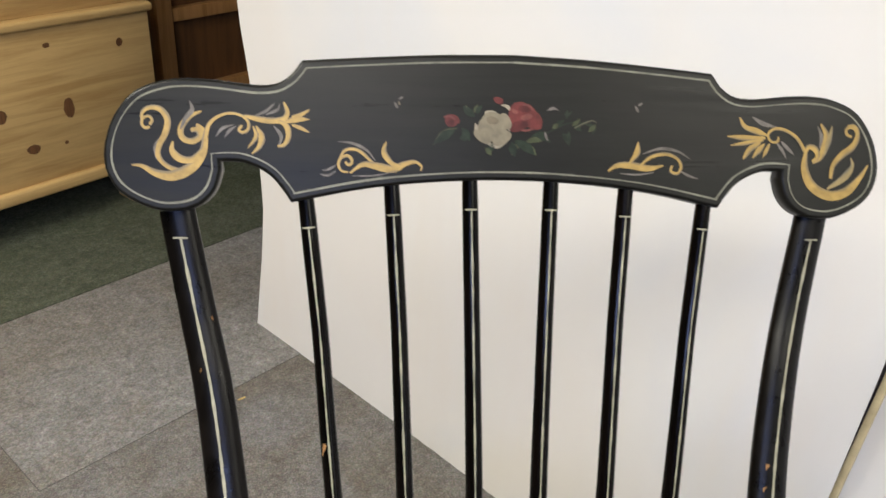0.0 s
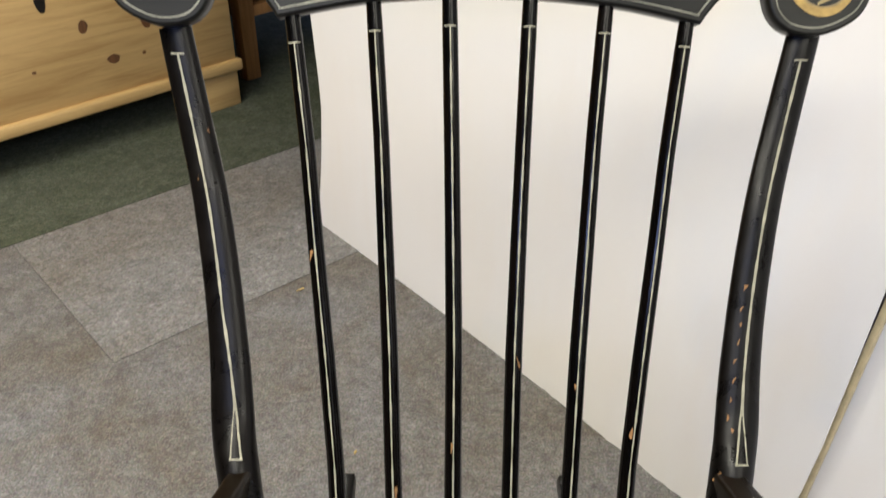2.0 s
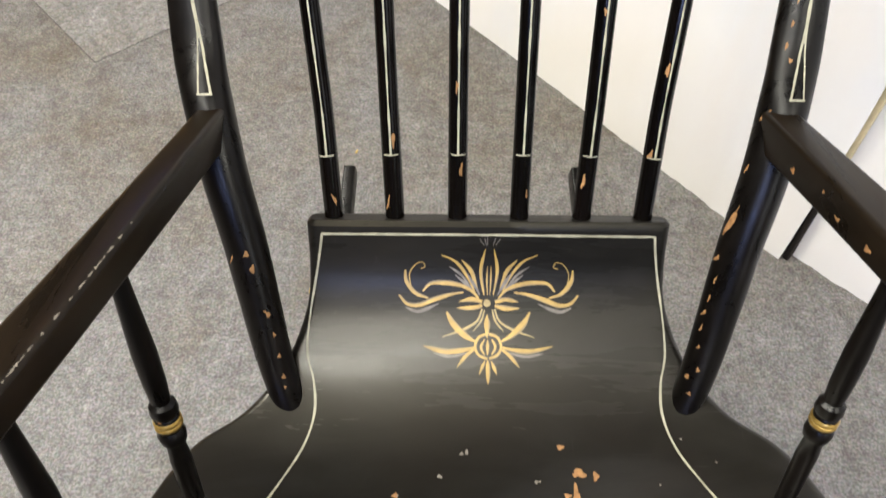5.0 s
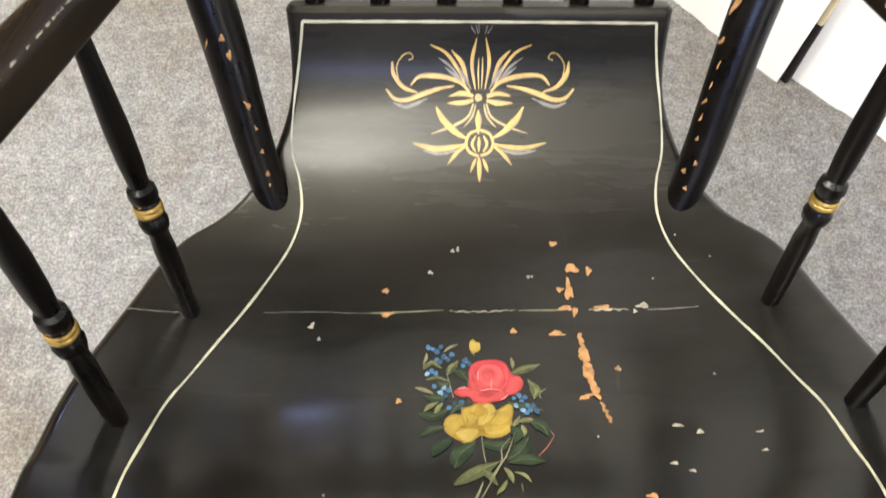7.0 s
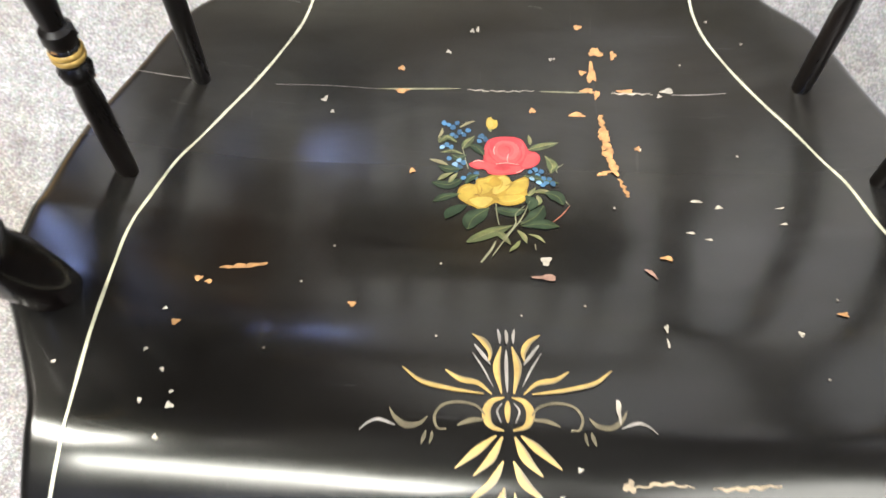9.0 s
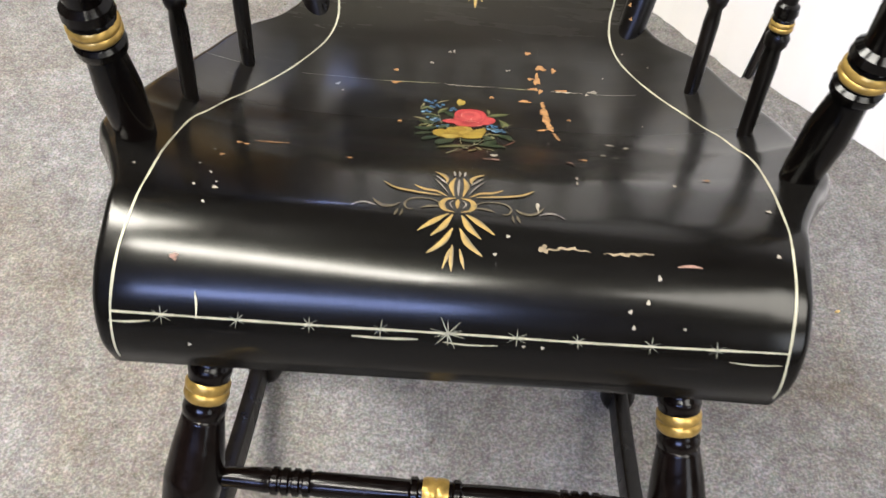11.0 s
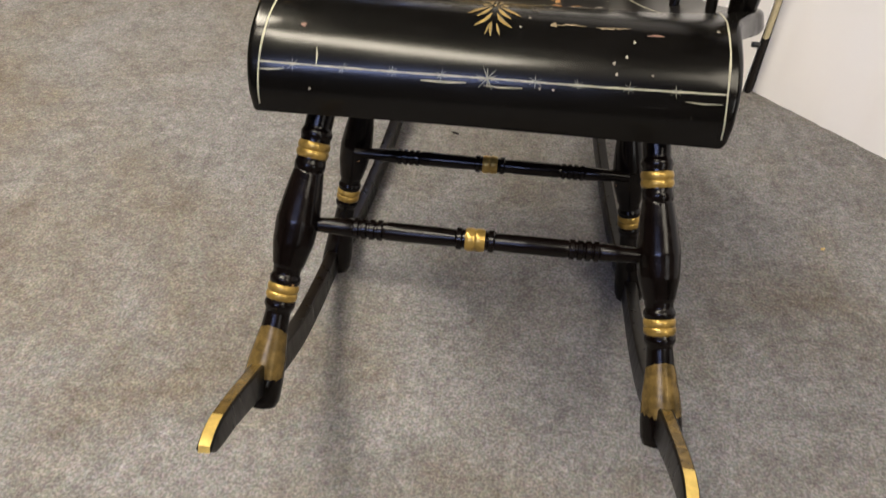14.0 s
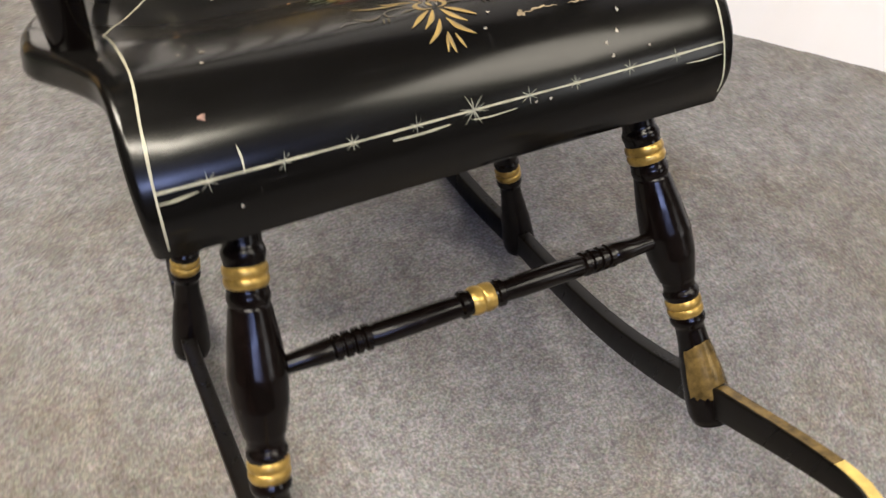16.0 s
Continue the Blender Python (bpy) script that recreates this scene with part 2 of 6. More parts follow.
TIPGOLD = plain("bright_gold_paint", (0.62, 0.44, 0.13), 0.3, 0.5, 0.25, 70)
BRONZE = plain("worn_bronze_paint", (0.125, 0.082, 0.026), 0.27, 0.35, 0.6, 75)
CREAM = plain("cream_line_paint", (0.31, 0.293, 0.21), 0.45, 0.0, 0.25, 80)
AGED_CREAM = plain("greyed_cream_paint", (0.20, 0.197, 0.15), 0.45, 0.0, 0.3, 60)
CARPET = carpet_mat("grey_carpet", (0.100, 0.095, 0.091), (0.168, 0.161, 0.156), (0.292, 0.282, 0.275), (0.760, 0.670, 0.530))
CARPET_A = carpet_mat("light_grey_carpet", (0.129, 0.121, 0.115), (0.199, 0.192, 0.183), (0.328, 0.316, 0.305), (0.860, 0.800, 0.720))
GREEN = carpet_mat("green_carpet", (0.046, 0.053, 0.038), (0.084, 0.092, 0.067), (0.145, 0.155, 0.113), (0.8, 0.82, 0.7))
SEAM = plain("dark_seam", (0.075, 0.07, 0.066), 0.9, 0.0, 0.3, 90)
PAPER = paper_mat()
# unseen walls and ceiling: tones set for what the lacquer reflects
BRIGHT_WALL = plain("unseen_bright_wall", (0.36, 0.345, 0.325), 0.8, 0.0, 0.05, 6)
DARK_WALL = plain("unseen_dark_wall", (0.10, 0.093, 0.085), 0.8, 0.0, 0.05, 6)
TILE = plain("ceiling_board", (0.33, 0.32, 0.30), 0.85, 0.0, 0.05, 30)
PINE = wood("pine", (0.60, 0.405, 0.165), (0.43, 0.26, 0.09), 0.4, 0)
OAK = wood("brown_wood", (0.40, 0.20, 0.065), (0.24, 0.11, 0.03), 0.4, 2)

# ---- the room ----
floor = part("floor", box(8.4, 8.2, 0.1, pose(0, 0.8, -0.1)), CARPET)
tagged(floor, "speckled grey wall-to-wall carpet floor", "floor", kind="structure")
X0, X1, Y0, Y1 = -4.0, 4.0, -3.1, 4.7
# added walls out of view; the north one lighter to grey the seat's reflections
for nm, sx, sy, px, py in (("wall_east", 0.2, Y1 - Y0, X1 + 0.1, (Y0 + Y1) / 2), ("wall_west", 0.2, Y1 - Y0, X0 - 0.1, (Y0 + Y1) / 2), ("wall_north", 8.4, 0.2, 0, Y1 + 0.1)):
    tagged(part(nm, box(sx, sy, CEIL, pose(px, py, 0)), BRIGHT_WALL if nm == "wall_north" else DARK_WALL), "unseen plain wall toned for reflections", "wall", kind="structure")
south = bmesh.new()
edges = [X0 - 0.2] + [x for w in WINDOWS for x in w[:2]] + [X1 + 0.2]
for a, b in zip(edges[::2], edges[1::2]):
    box(b - a, 0.2, CEIL, pose((a + b) / 2, Y0 - 0.1, 0), bm=south)
for x0, x1, z0, z1, watts, tone in WINDOWS:
    box(x1 - x0, 0.2, z0, pose((x0 + x1) / 2, Y0 - 0.1, 0), bm=south)
    box(x1 - x0, 0.2, CEIL - z1, pose((x0 + x1) / 2, Y0 - 0.1, z1), bm=south)
tagged(part("wall_south", south, DARK_WALL), "unseen plain wall with two window openings, toned for reflections", "wall", kind="structure")
tagged(part("ceiling", box(8.4, 8.2, 0.1, pose(0, 0.8, CEIL)), TILE), "plain grey ceiling", "ceiling", kind="structure")

# carpet pieces that are laid over the floor
U = Vector((0.737, 0.676, 0))
V = Vector((-0.676, 0.737, 0))
CORNER = Vector((-0.7185, 1.431, 0))


def laid(name, u0, u1, v0, v1, h, material, label):
    bm = box(u1 - u0, v1 - v0, h, Matrix.Identity(4), 0.0007, seg=1)
    ob = part(name, bm, material, smooth=False)
    c = CORNER + U * ((u0 + u1) / 2) + V * ((v0 + v1) / 2)
    ob.matrix_world = Matrix.Translation(c) @ Matrix.Rotation(math.atan2(U.y, U.x), 4, "Z")
    return tagged(ob, label, "carpet", kind="structure")


laid("carpet_seam", -0.0014, 2.0, -0.0012, 0.606, 0.0012, SEAM, "dark cut seam between two carpet pieces")
laid("carpet_piece", 0.0, 2.0, 0.0, 0.605, 0.002, CARPET_A, "lighter grey carpet piece with a cut seam")
green = laid("carpet_green", -3.2, 3.2, 0.607, 3.6, 0.003, GREEN, "dark green carpet behind the grey carpet")
bm = bmesh.new()
bm.from_mesh(green.data)
inv = green.matrix_world.inverted()
for co, no in (((X0 + 0.002, 0, 0), (-1, 0, 0)), ((0, Y1 - 0.002, 0), (0, 1, 0))):
    cut = bmesh.ops.bisect_plane(bm, geom=bm.verts[:] + bm.edges[:] + bm.faces[:], plane_co=inv @ Vector(co), plane_no=inv.to_3x3() @ Vector(no), clear_outer=True)
    bmesh.ops.holes_fill(bm, edges=[g for g in cut["geom_cut"] if isinstance(g, bmesh.types.BMEdge)])
bm.to_mesh(green.data)
bm.free()

# ---- white backdrop sheets ----
# each sheet: its foot on the carpet and the way it runs
A1, D1 = Vector((-0.362, 2.0, 0)), Vector((0.6335, -0.7737, 0)).normalized()
A2, D2 = Vector((0.516, 0.966, 0)), Vector((0.6895, -0.7243, 0)).normalized()


def sheet(name, start, way, length, h, label, begin, end, bow, folds):
    """A hanging sheet with a soft bow and upright folds that fade out upwards."""
    bm = bmesh.new()
    front_way = Vector((way.y, -way.x, 0))
    nu, nv, th = 150, 30, 0.003
    rings = []
    for j in range(nv + 1):
        z = h * j / nv
        front, back = [], []
        for i in range(nu + 1):
            u = i / nu
            s = u * length + begin(z) * (1 - u) + end(z) * u
            b = bow * math.sin(math.pi * u) * max(0.0, 1 - z) + 0.004 * math.sin(2.1 * s + 1.3 * z) * min(1, z * 4)
            ripple = math.sin(s * 61 + 0.8 * math.sin(9 * s)) + 0.7 * math.sin(s * 127 + 2) + 0.5 * math.sin(s * 211 + 3 * z)
            b += folds(s, z) * ripple
            p = start + way * s + Vector((0, 0, z + 0.0005))
            front.append(p - front_way * b)
            back.append(p - front_way * (b + th))
        rings.append(front + back[::-1])
    skin(bm, rings)
    return tagged(part(name, bm, PAPER), label, "backdrop sheet", "white backdrop sheets")


def left_edge(z):
    return float(np.interp(z, [0, 0.23, 0.37, 0.64, 0.8, 2.1], [0, 0.040, 0.055, 0.028, -0.006, -0.02]))


sheet("backdrop_sheet", A1, D1, 1.349, 2.1, "tall matt white backdrop sheet standing on the carpet", left_edge, lambda z: float(np.interp(z, [0, 0.27, 0.65], [0, 0.016, 0.023])), 0.012,
      lambda s, z: 0.0010 * max(0.0, min(1, (s - 0.55) / 0.5)) * max(0.0, 1 - z / 0.75))
sheet("backdrop_sheet", A2, D2, 1.75, 2.1, "tall matt white backdrop sheet beside a narrow slit", lambda z: float(np.interp(z, [0, 0.2, 0.6], [0.002, 0.006, 0.017])), lambda z: 0.0, 0.004,
      lambda s, z: 0.0009 * max(0.0, 1 - z / 1.2))

CRUMBS = [(-0.367, 1.694, 0.020, 35, 1), (-0.373, 1.570, 0.007, 10, 0), (-0.190, 1.189, 0.009, 70, 1), (-0.238, 0.885, 0.012, 100, 1), (0.548, 0.453, 0.008, 20, 1), (-0.35, 1.07, 0.006, 40, 0), (0.315, 1.08, 0.008, 15, 0), (0.324, 1.064, 0.006, 80, 0), (-0.086, 0.702, 0.016, 160, 2)]

# ---- rocking chair ----
chair = thing("rocking_chair", "black lacquered wooden rocking chair with gold painted decoration", "rocking chair")

# seat: rows of (y, z, half width) along its middle, from the front edge to the top of the rear roll
SEAT = spline([(0.0475, 0.4340, 0.2302), (0.0455, 0.4580, 0.2314), (0.0555, 0.4845, 0.2325), (0.0740, 0.5055, 0.2323), (0.0960, 0.5180, 0.2315), (0.1180, 0.5225, 0.2327), (0.1390, 0.5180, 0.2366), (0.1765, 0.5045, 0.2546), (0.2050, 0.4885, 0.2706), (0.2340, 0.4700, 0.2714), (0.2650, 0.4500, 0.2716), (0.2970, 0.4345, 0.2715), (0.3260, 0.4245, 0.2676), (0.3545, 0.4175, 0.2595), (0.3860, 0.4135, 0.2481), (0.4160, 0.4120, 0.2363), (0.4385, 0.4130, 0.2217), (0.4620, 0.4185, 0.1929), (0.4880, 0.4300, 0.1702), (0.5110, 0.4445, 0.1562), (0.5385, 0.4655, 0.1455), (0.5580, 0.4880, 0.1435), (0.5735, 0.5215, 0.1435)], 150)
SEAT_S = np.r_[0, np.cumsum(np.linalg.norm(np.diff(SEAT[:, :2], axis=0), axis=1))]


def seat_mid(s):
    return np.array([np.interp(s, SEAT_S, SEAT[:, 0]), np.interp(s, SEAT_S, SEAT[:, 1])])


def seat_lie(x, s):
    """A point of the seat's upper face at s metres from the front edge; its wings rise a little and its front is not quite square."""
    y, z = seat_mid(s)
    y += x * float(np.interp(s, [0, 0.12, 0.22, 0.69], [0.02, 0.02, 0.006, 0.004]))
    z += 1.37 * max(0.0, abs(x) - 0.12) ** 2 * float(np.interp(s, [0.12, 0.2, 0.28], [0, 0.35, 1]))
    return Vector((x, y, z))


def seat_at(x, s, lift=0.0):
    """A point on or over the seat's upper face, and its normal."""
    e = 0.004
    low, high = seat_lie(x, max(0.0, s - e)), seat_lie(x, min(SEAT_S[-1], s + e))
    n = (seat_lie(x + e, s) - seat_lie(x - e, s)).cross(high - low).normalized()
    return seat_lie(x, s) + n * lift, n


def across(w, th, r):
    """The seat's section: a rounded slab with points along its faces, so that the wings can rise."""
    ring = rounded(w, th, r, 5)
    out = []
    for k, p in enumerate(ring):
        q = ring[(k + 1) % len(ring)]
        n = 18 if abs(p[0] - q[0]) > w / 2 else 1
        out += [(p[0] + (q[0] - p[0]) * i / n, p[1] + (q[1] - p[1]) * i / n) for i in range(n)]
    return out


def build_seat():
    rings = []
    rows = list(zip(SEAT_S, SEAT[:, 2]))
    for i, (s, w) in enumerate(rows):
        p, n = seat_at(0, s)
        th, r = 0.025, 0.007
        if s > SEAT_S[-1] - 0.10:
            th = 0.025 - 0.006 * (s - SEAT_S[-1] + 0.10) / 0.10
        ring = [seat_at(u + 0.001, s, v - th / 2)[0] for u, v in across(2 * w, th, r)]
        rings.append(ring)
    for end, k in ((0, 1), (-1, -1)):
        s = rows[end][0]
        p, n = seat_at(0, s)
        d = Vector((0, n.z, -n.y)) * (-k)
        c = sum(rings[end], Vector()) / len(rings[end])
        th = 0.025 if end == 0 else 0.019
        flat = []
        for q in rings[end]:
            o = q - c
            h = o.dot(n)
            flat.append(c + Vector((o.x - math.copysign(0.003, o.x), 0, 0)) + n * h * (1 - 0.006 / th) + d * 0.0035)
        rings = [flat] + rings if end == 0 else rings + [flat]
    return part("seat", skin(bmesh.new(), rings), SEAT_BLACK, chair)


seat = build_seat()

# crest rail: a flat board that leans back; x across, v up along its face
CREST_O, CREST_U, CREST_N = Vector((0, 0.788, 0.965)), Vector((0, 0.4254, 0.905)), Vector((0, -0.905, 0.4254))


def crest_at(x, v, lift=0.0):
    return CREST_O + Vector((x * 0.99, 0, 0)) + CREST_U * (v + 0.001 - 0.005 * x) + CREST_N * lift


def crest_half():
    """Half of the outline, from the middle of the top to the middle of the underside, in four smooth runs."""
    runs = [[(0.0, 0.0858), (0.06, 0.0838), (0.12, 0.0798), (0.161, 0.0765)],
            [(0.163, 0.0745), (0.170, 0.0655), (0.181, 0.0588), (0.197, 0.0575), (0.222, 0.0600), (0.245, 0.0610), (0.265, 0.0585), (0.286, 0.0490), (0.301, 0.0280), (0.3065, 0.0030), (0.301, -0.0165), (0.288, -0.0285), (0.268, -0.0365), (0.250, -0.0365), (0.236, -0.0315), (0.226, -0.0205), (0.2215, -0.0060)],
            [(0.2225, 0.0005), (0.205, -0.0003), (0.187, -0.0085), (0.176, -0.0205), (0.170, -0.0295)],
            [(0.167, -0.0290), (0.117, -0.0190), (0.075, -0.0138), (0.03, -0.0108), (0.0, -0.0103)]]
    out = []
    for run, n in zip(runs, (14, 60, 18, 18)):
        out += [tuple(p) for p in spline(run, n)]
    return out


CREST_HALF = crest_half()


def inset(loop, d):
    """The closed outline drawn in by d."""
    p = np.array(loop)
    out = []
    for i in range(len(p)):
        e0, e1 = p[i] - p[i - 1], p[(i + 1) % len(p)] - p[i]
        n0 = np.array([e0[1], -e0[0]]) / (np.hypot(*e0) + 1e-9)
        n1 = np.array([e1[1], -e1[0]]) / (np.hypot(*e1) + 1e-9)
        n = n0 + n1
        n = n / max(np.hypot(*n), 0.9)
        out.append(tuple(p[i] + n * d * min(1.3, 1 / max(0.75, float(n @ n1)))))
    return out


def build_crest():
    right = CREST_HALF
    loop = right + [(-x, v) for x, v in right[::-1]][1:-1]
    rings = []
    for d, h in ((0.0025, 0.0), (0.0008, -0.0008), (0.0, -0.0025), (0.0, -0.0165), (0.0025, -0.019)):
        rings.append([crest_at(x, v, h) for x, v in inset(loop, d)])
    return part("crest_rail", skin(bmesh.new(), rings), CREST_BLACK, chair, smooth=False)


crest = build_crest()
for p in crest.data.polygons:
    p.use_smooth = len(p.vertices) == 4

# back spindles and posts
SPINDLE_R = [(0, 0.0074), (0.06, 0.0076), (0.35, 0.0074), (0.7, 0.0066), (0.95, 0.0064), (1, 0.0060)]
SPINDLE_U = (0, 0.2, 0.4, 0.6, 0.77, 0.95, 1)
SPINDLE_X = ((0.1225, 0.1265, 0.1335, 0.1415, 0.1476, 0.1565, 0.1590), (0.074, 0.0772, 0.0798, 0.0838, 0.087, 0.092, 0.0935), (0.0246, 0.025, 0.0254, 0.0274, 0.0294, 0.0318, 0.0325))
SPINDLES = [(-1, 0), (-1, 1), (-1, 2), (1, 2), (1, 1), (1, 0)]


def spindle_at(sgn, which, u):
    """The middle of a back spindle, u along it; each is bent a little towards the middle low down."""
    xs = SPINDLE_X[which]
    v = -0.0115 - 0.0178 * (xs[-1] / 0.167) ** 2
    p = Vector((0, 0.583, 0.513)).lerp(crest_at(0, v + 0.006, -0.0095), u)
    p.x = sgn * float(np.interp(u, SPINDLE_U, xs)) + 0.001
    return p


spindles = []
for row in SPINDLES:
    d = (spindle_at(*row, 1) - spindle_at(*row, 0)).normalized()
    side = Vector((1, 0, 0)) - d * d.x
    side.normalize()
    top = d.cross(side)
    rings = []
    for u in np.linspace(0, 1, 33):
        r = float(np.interp(u, *zip(*SPINDLE_R)))
        rings.append([spindle_at(*row, u) + (side * math.cos(2 * math.pi * k / 16) + top * math.sin(2 * math.pi * k / 16)) * r for k in range(16)])
    spindles.append(part("spindle", skin(bmesh.new(), rings), BLACK, chair))

POST = [(0.153, 0.470, 0.402), (0.163, 0.488, 0.440), (0.1805, 0.5425, 0.541), (0.194, 0.5735, 0.590), (0.2065, 0.613, 0.638), (0.212, 0.652, 0.6885), (0.2195, 0.690, 0.7435), (0.2295, 0.727, 0.805), (0.2425, 0.760, 0.857), (0.2565, 0.792, 0.926)]


def post_path(sgn):
    return [(sgn * (x + 0.003 * max(0, min(1, (0.62 - z) / 0.06)) * min(1, (z - 0.38) / 0.08)) + (0.0025 if sgn > 0 else 0.001), y, z) for x, y, z in spline(POST, 60)]


def post_section(t):
    a = float(np.interp(t, [0, 0.2, 0.42, 0.6, 1], [0.0130, 0.0157, 0.0176, 0.0148, 0.0124]))
    f = min(1, max(0, (t - 0.42) / 0.06))
    out = []
    for k in range(24):
        c, s = math.cos(2 * math.pi * k / 24), math.sin(2 * math.pi * k / 24)
        h = a * s
        if s > 0:
            h *= 1 - 0.45 * f
        out.append((a * c * (1 + 0.08 * f), h))
    return out


for sgn in (-1, 1):
    part("back_post", sweep(post_path(sgn), post_section, (0, -1, 0.3)), POST_BLACK, chair)

# arms with their posts and spindles
ARM = [(0.202, 0.588, 0.614), (0.2145, 0.486, 0.6465), (0.231, 0.386, 0.674), (0.246, 0.286, 0.704), (0.2505, 0.206, 0.728), (0.249, 0.137, 0.746), (0.2475, 0.092, 0.755), (0.2465, 0.062, 0.750)]


def arm_section(t, side=1):
    """Inner edge on a steady line; the outer edge drawn in, more on one arm than on the other."""
    w = full = np.interp(t, [0, 0.15, 0.45, 0.8, 0.95, 1], [0.028, 0.031, 0.039, 0.048, 0.047, 0.036])
    h = np.interp(t, [0, 0.3, 1], [0.034, 0.030, 0.022])
    w = full * (0.84 if side > 0 else 0.66)
    return [(u - (w - full) / 2 * side, v) for u, v in rounded(w, h * 0.88, 0.0040, 4)]


ARM_SPINDLE = [(t, r * 0.84) for t, r in [(0, 0.0068), (0.12, 0.0078), (0.34, 0.0088), (0.40, 0.0075), (0.415, 0.0105), (0.44, 0.0115), (0.455, 0.009), (0.46, 0.0100), (0.50, 0.0100), (0.505, 0.009), (0.52, 0.0112), (0.545, 0.0105), (0.555, 0.0075), (0.62, 0.0088), (0.72, 0.0092), (0.9, 0.0070), (1, 0.0062)]]
FRONT_POST = [(0, 0.0125), (0.10, 0.0145), (0.25, 0.0160), (0.38, 0.0130), (0.395, 0.0165), (0.42, 0.0172), (0.43, 0.0145), (0.44, 0.0158), (0.49, 0.0158), (0.50, 0.0145), (0.51, 0.0172), (0.535, 0.0165), (0.55, 0.0125), (0.65, 0.0150), (0.8, 0.0135), (1, 0.011)]


def gold_ring(a, b, t0, t1, r, parent):
    w = t1 - t0
    prof = [(t0, r * 0.95)]
    for c in (0.27, 0.73):
        prof += [(t0 + (c + e) * w, r * k) for e, k in ((-0.20, 1.0), (-0.10, 1.045), (0.08, 1.045), (0.20, 0.99))]
    prof += [(t1, r * 0.95)]
    prof.insert(5, (t0 + 0.5 * w, r * 0.955))
    return part("gold_band", lathe(a, b, prof, 24), GOLD, parent, "gold painted band")


for sgn in (-1, 1):
    part("arm", sweep([(sgn * x, y, z) for x, y, z in spline(ARM, 40)], lambda t, side=sgn: arm_section(t, side)), ARM_BLACK, chair)
    feet = ((-0.2075, 0.372, 0.406), (-0.2335, 0.284, 0.434)) if sgn < 0 else ((0.2125, 0.382, 0.408), (0.2405, 0.297, 0.436))
    for a, b in zip(feet, ((sgn * 0.2175, 0.435, 0.655), (sgn * 0.234, 0.330, 0.686))):
        sp = part("arm_spindle", lathe(a, b, ARM_SPINDLE, 16), POST_BLACK, chair)
        gold_ring(a, b, 0.465, 0.496, 0.0089, sp)
    a, b = ((-0.2395, 0.1955, 0.485), (-0.2375, 0.172, 0.740)) if sgn < 0 else ((0.2490, 0.2060, 0.485), (0.2560, 0.192, 0.740))
    fp = part("arm_post", lathe(a, b, FRONT_POST, 18), BLACK, chair)
    gold_ring(a, b, 0.440, 0.490, 0.0165, fp)

# legs, stretchers and rockers
LEG = smooth_profile([(0, 0.0138), (0.14, 0.0132), (0.145, 0.0152), (0.162, 0.0152), (0.167, 0.0142), (0.237, 0.0142), (0.242, 0.0152), (0.257, 0.0150), (0.267, 0.0138), (0.34, 0.0172), (0.42, 0.0198), (0.49, 0.0185), (0.56, 0.0142), (0.588, 0.0130), (0.593, 0.0152), (0.608, 0.0152), (0.613, 0.0140), (0.668, 0.0140), (0.673, 0.0152), (0.688, 0.0150), (0.70, 0.0122), (0.76, 0.0134), (0.85, 0.0184), (0.93, 0.0205), (0.98, 0.0206), (1, 0.0185)], 230)
LEG = [(-0.17, 0.0146), (-0.005, 0.0146)] + [(t, r * (1.14 if 0.27 < t < 0.56 else 1.07 if t < 0.8 else 1.04)) for t, r in LEG]


def leg(a, b, worn):
    ob = part("leg", lathe(a, b, LEG, 24), LEG_BLACK, chair)
    gold_ring(a, b, 0.178, 0.226, 0.0160, ob)
    gold_ring(a, b, 0.615, 0.666, 0.0157, ob)
    if worn:
        va, vb = Vector(a), Vector(b)
        d = vb - va
        q = d.to_track_quat("Z", "Y").to_matrix()
        front = Vector((0, -0.8, 0.6))
        bm = bmesh.new()
        rows = []
        wob = random.Random(int(va.x * 1000))
        ends = [0.165 + wob.uniform(-0.007, 0.006) for k in range(25)]
        tops = [wob.uniform(-0.001, 0.002) for k in range(25)]
        for i in range(15):
            row = []
            for k in range(25):
                ang = radians(-80 + 160 * k / 24)
                t = 0.745 + tops[k] + 0.02 * abs(math.sin(ang)) ** 3 + (ends[k] - 0.03 * abs(math.sin(ang)) ** 3) * i / 14
                r = float(np.interp(t, *zip(*LEG))) + 0.0005
                base = (front - front.dot(d) / d.length_squared * d).normalized()
                o = Matrix.Rotation(ang, 3, d.normalized()) @ base
                row.append(bm.verts.new(va + d * t + o * r))
            rows.append(row)
        for r0, r1 in zip(rows, rows[1:]):
            for k in range(24):
                bm.faces.new((r0[k], r0[k + 1], r1[k + 1], r1[k]))
        part("worn_patch", bm, BRONZE, ob, "worn bronze paint on the foot of the leg")
    return ob


STRETCHER = [(0, 0.0062), (0.10, 0.0085), (0.155, 0.0098)]
for k in range(4):
    t = 0.160 + 0.022 * k
    STRETCHER += [(t, 0.0088), (t + 0.003, 0.0108), (t + 0.015, 0.0108), (t + 0.018, 0.0088)]
STRETCHER += [(0.255, 0.0098), (0.40, 0.0098), (0.445, 0.0092), (0.45, 0.0118), (0.462, 0.0118), (0.466, 0.0098), (0.5, 0.0112)]
STRETCHER = STRETCHER + [(1 - t, r) for t, r in STRETCHER[-2::-1]]


def stretcher(y, z, w):
    a, b = (-w, y, z), (w, y, z)
    ob = part("stretcher", lathe(a, b, STRETCHER, 20), LEG_BLACK, chair)
    gold_ring(a, b, 0.473, 0.527, 0.0117, ob)


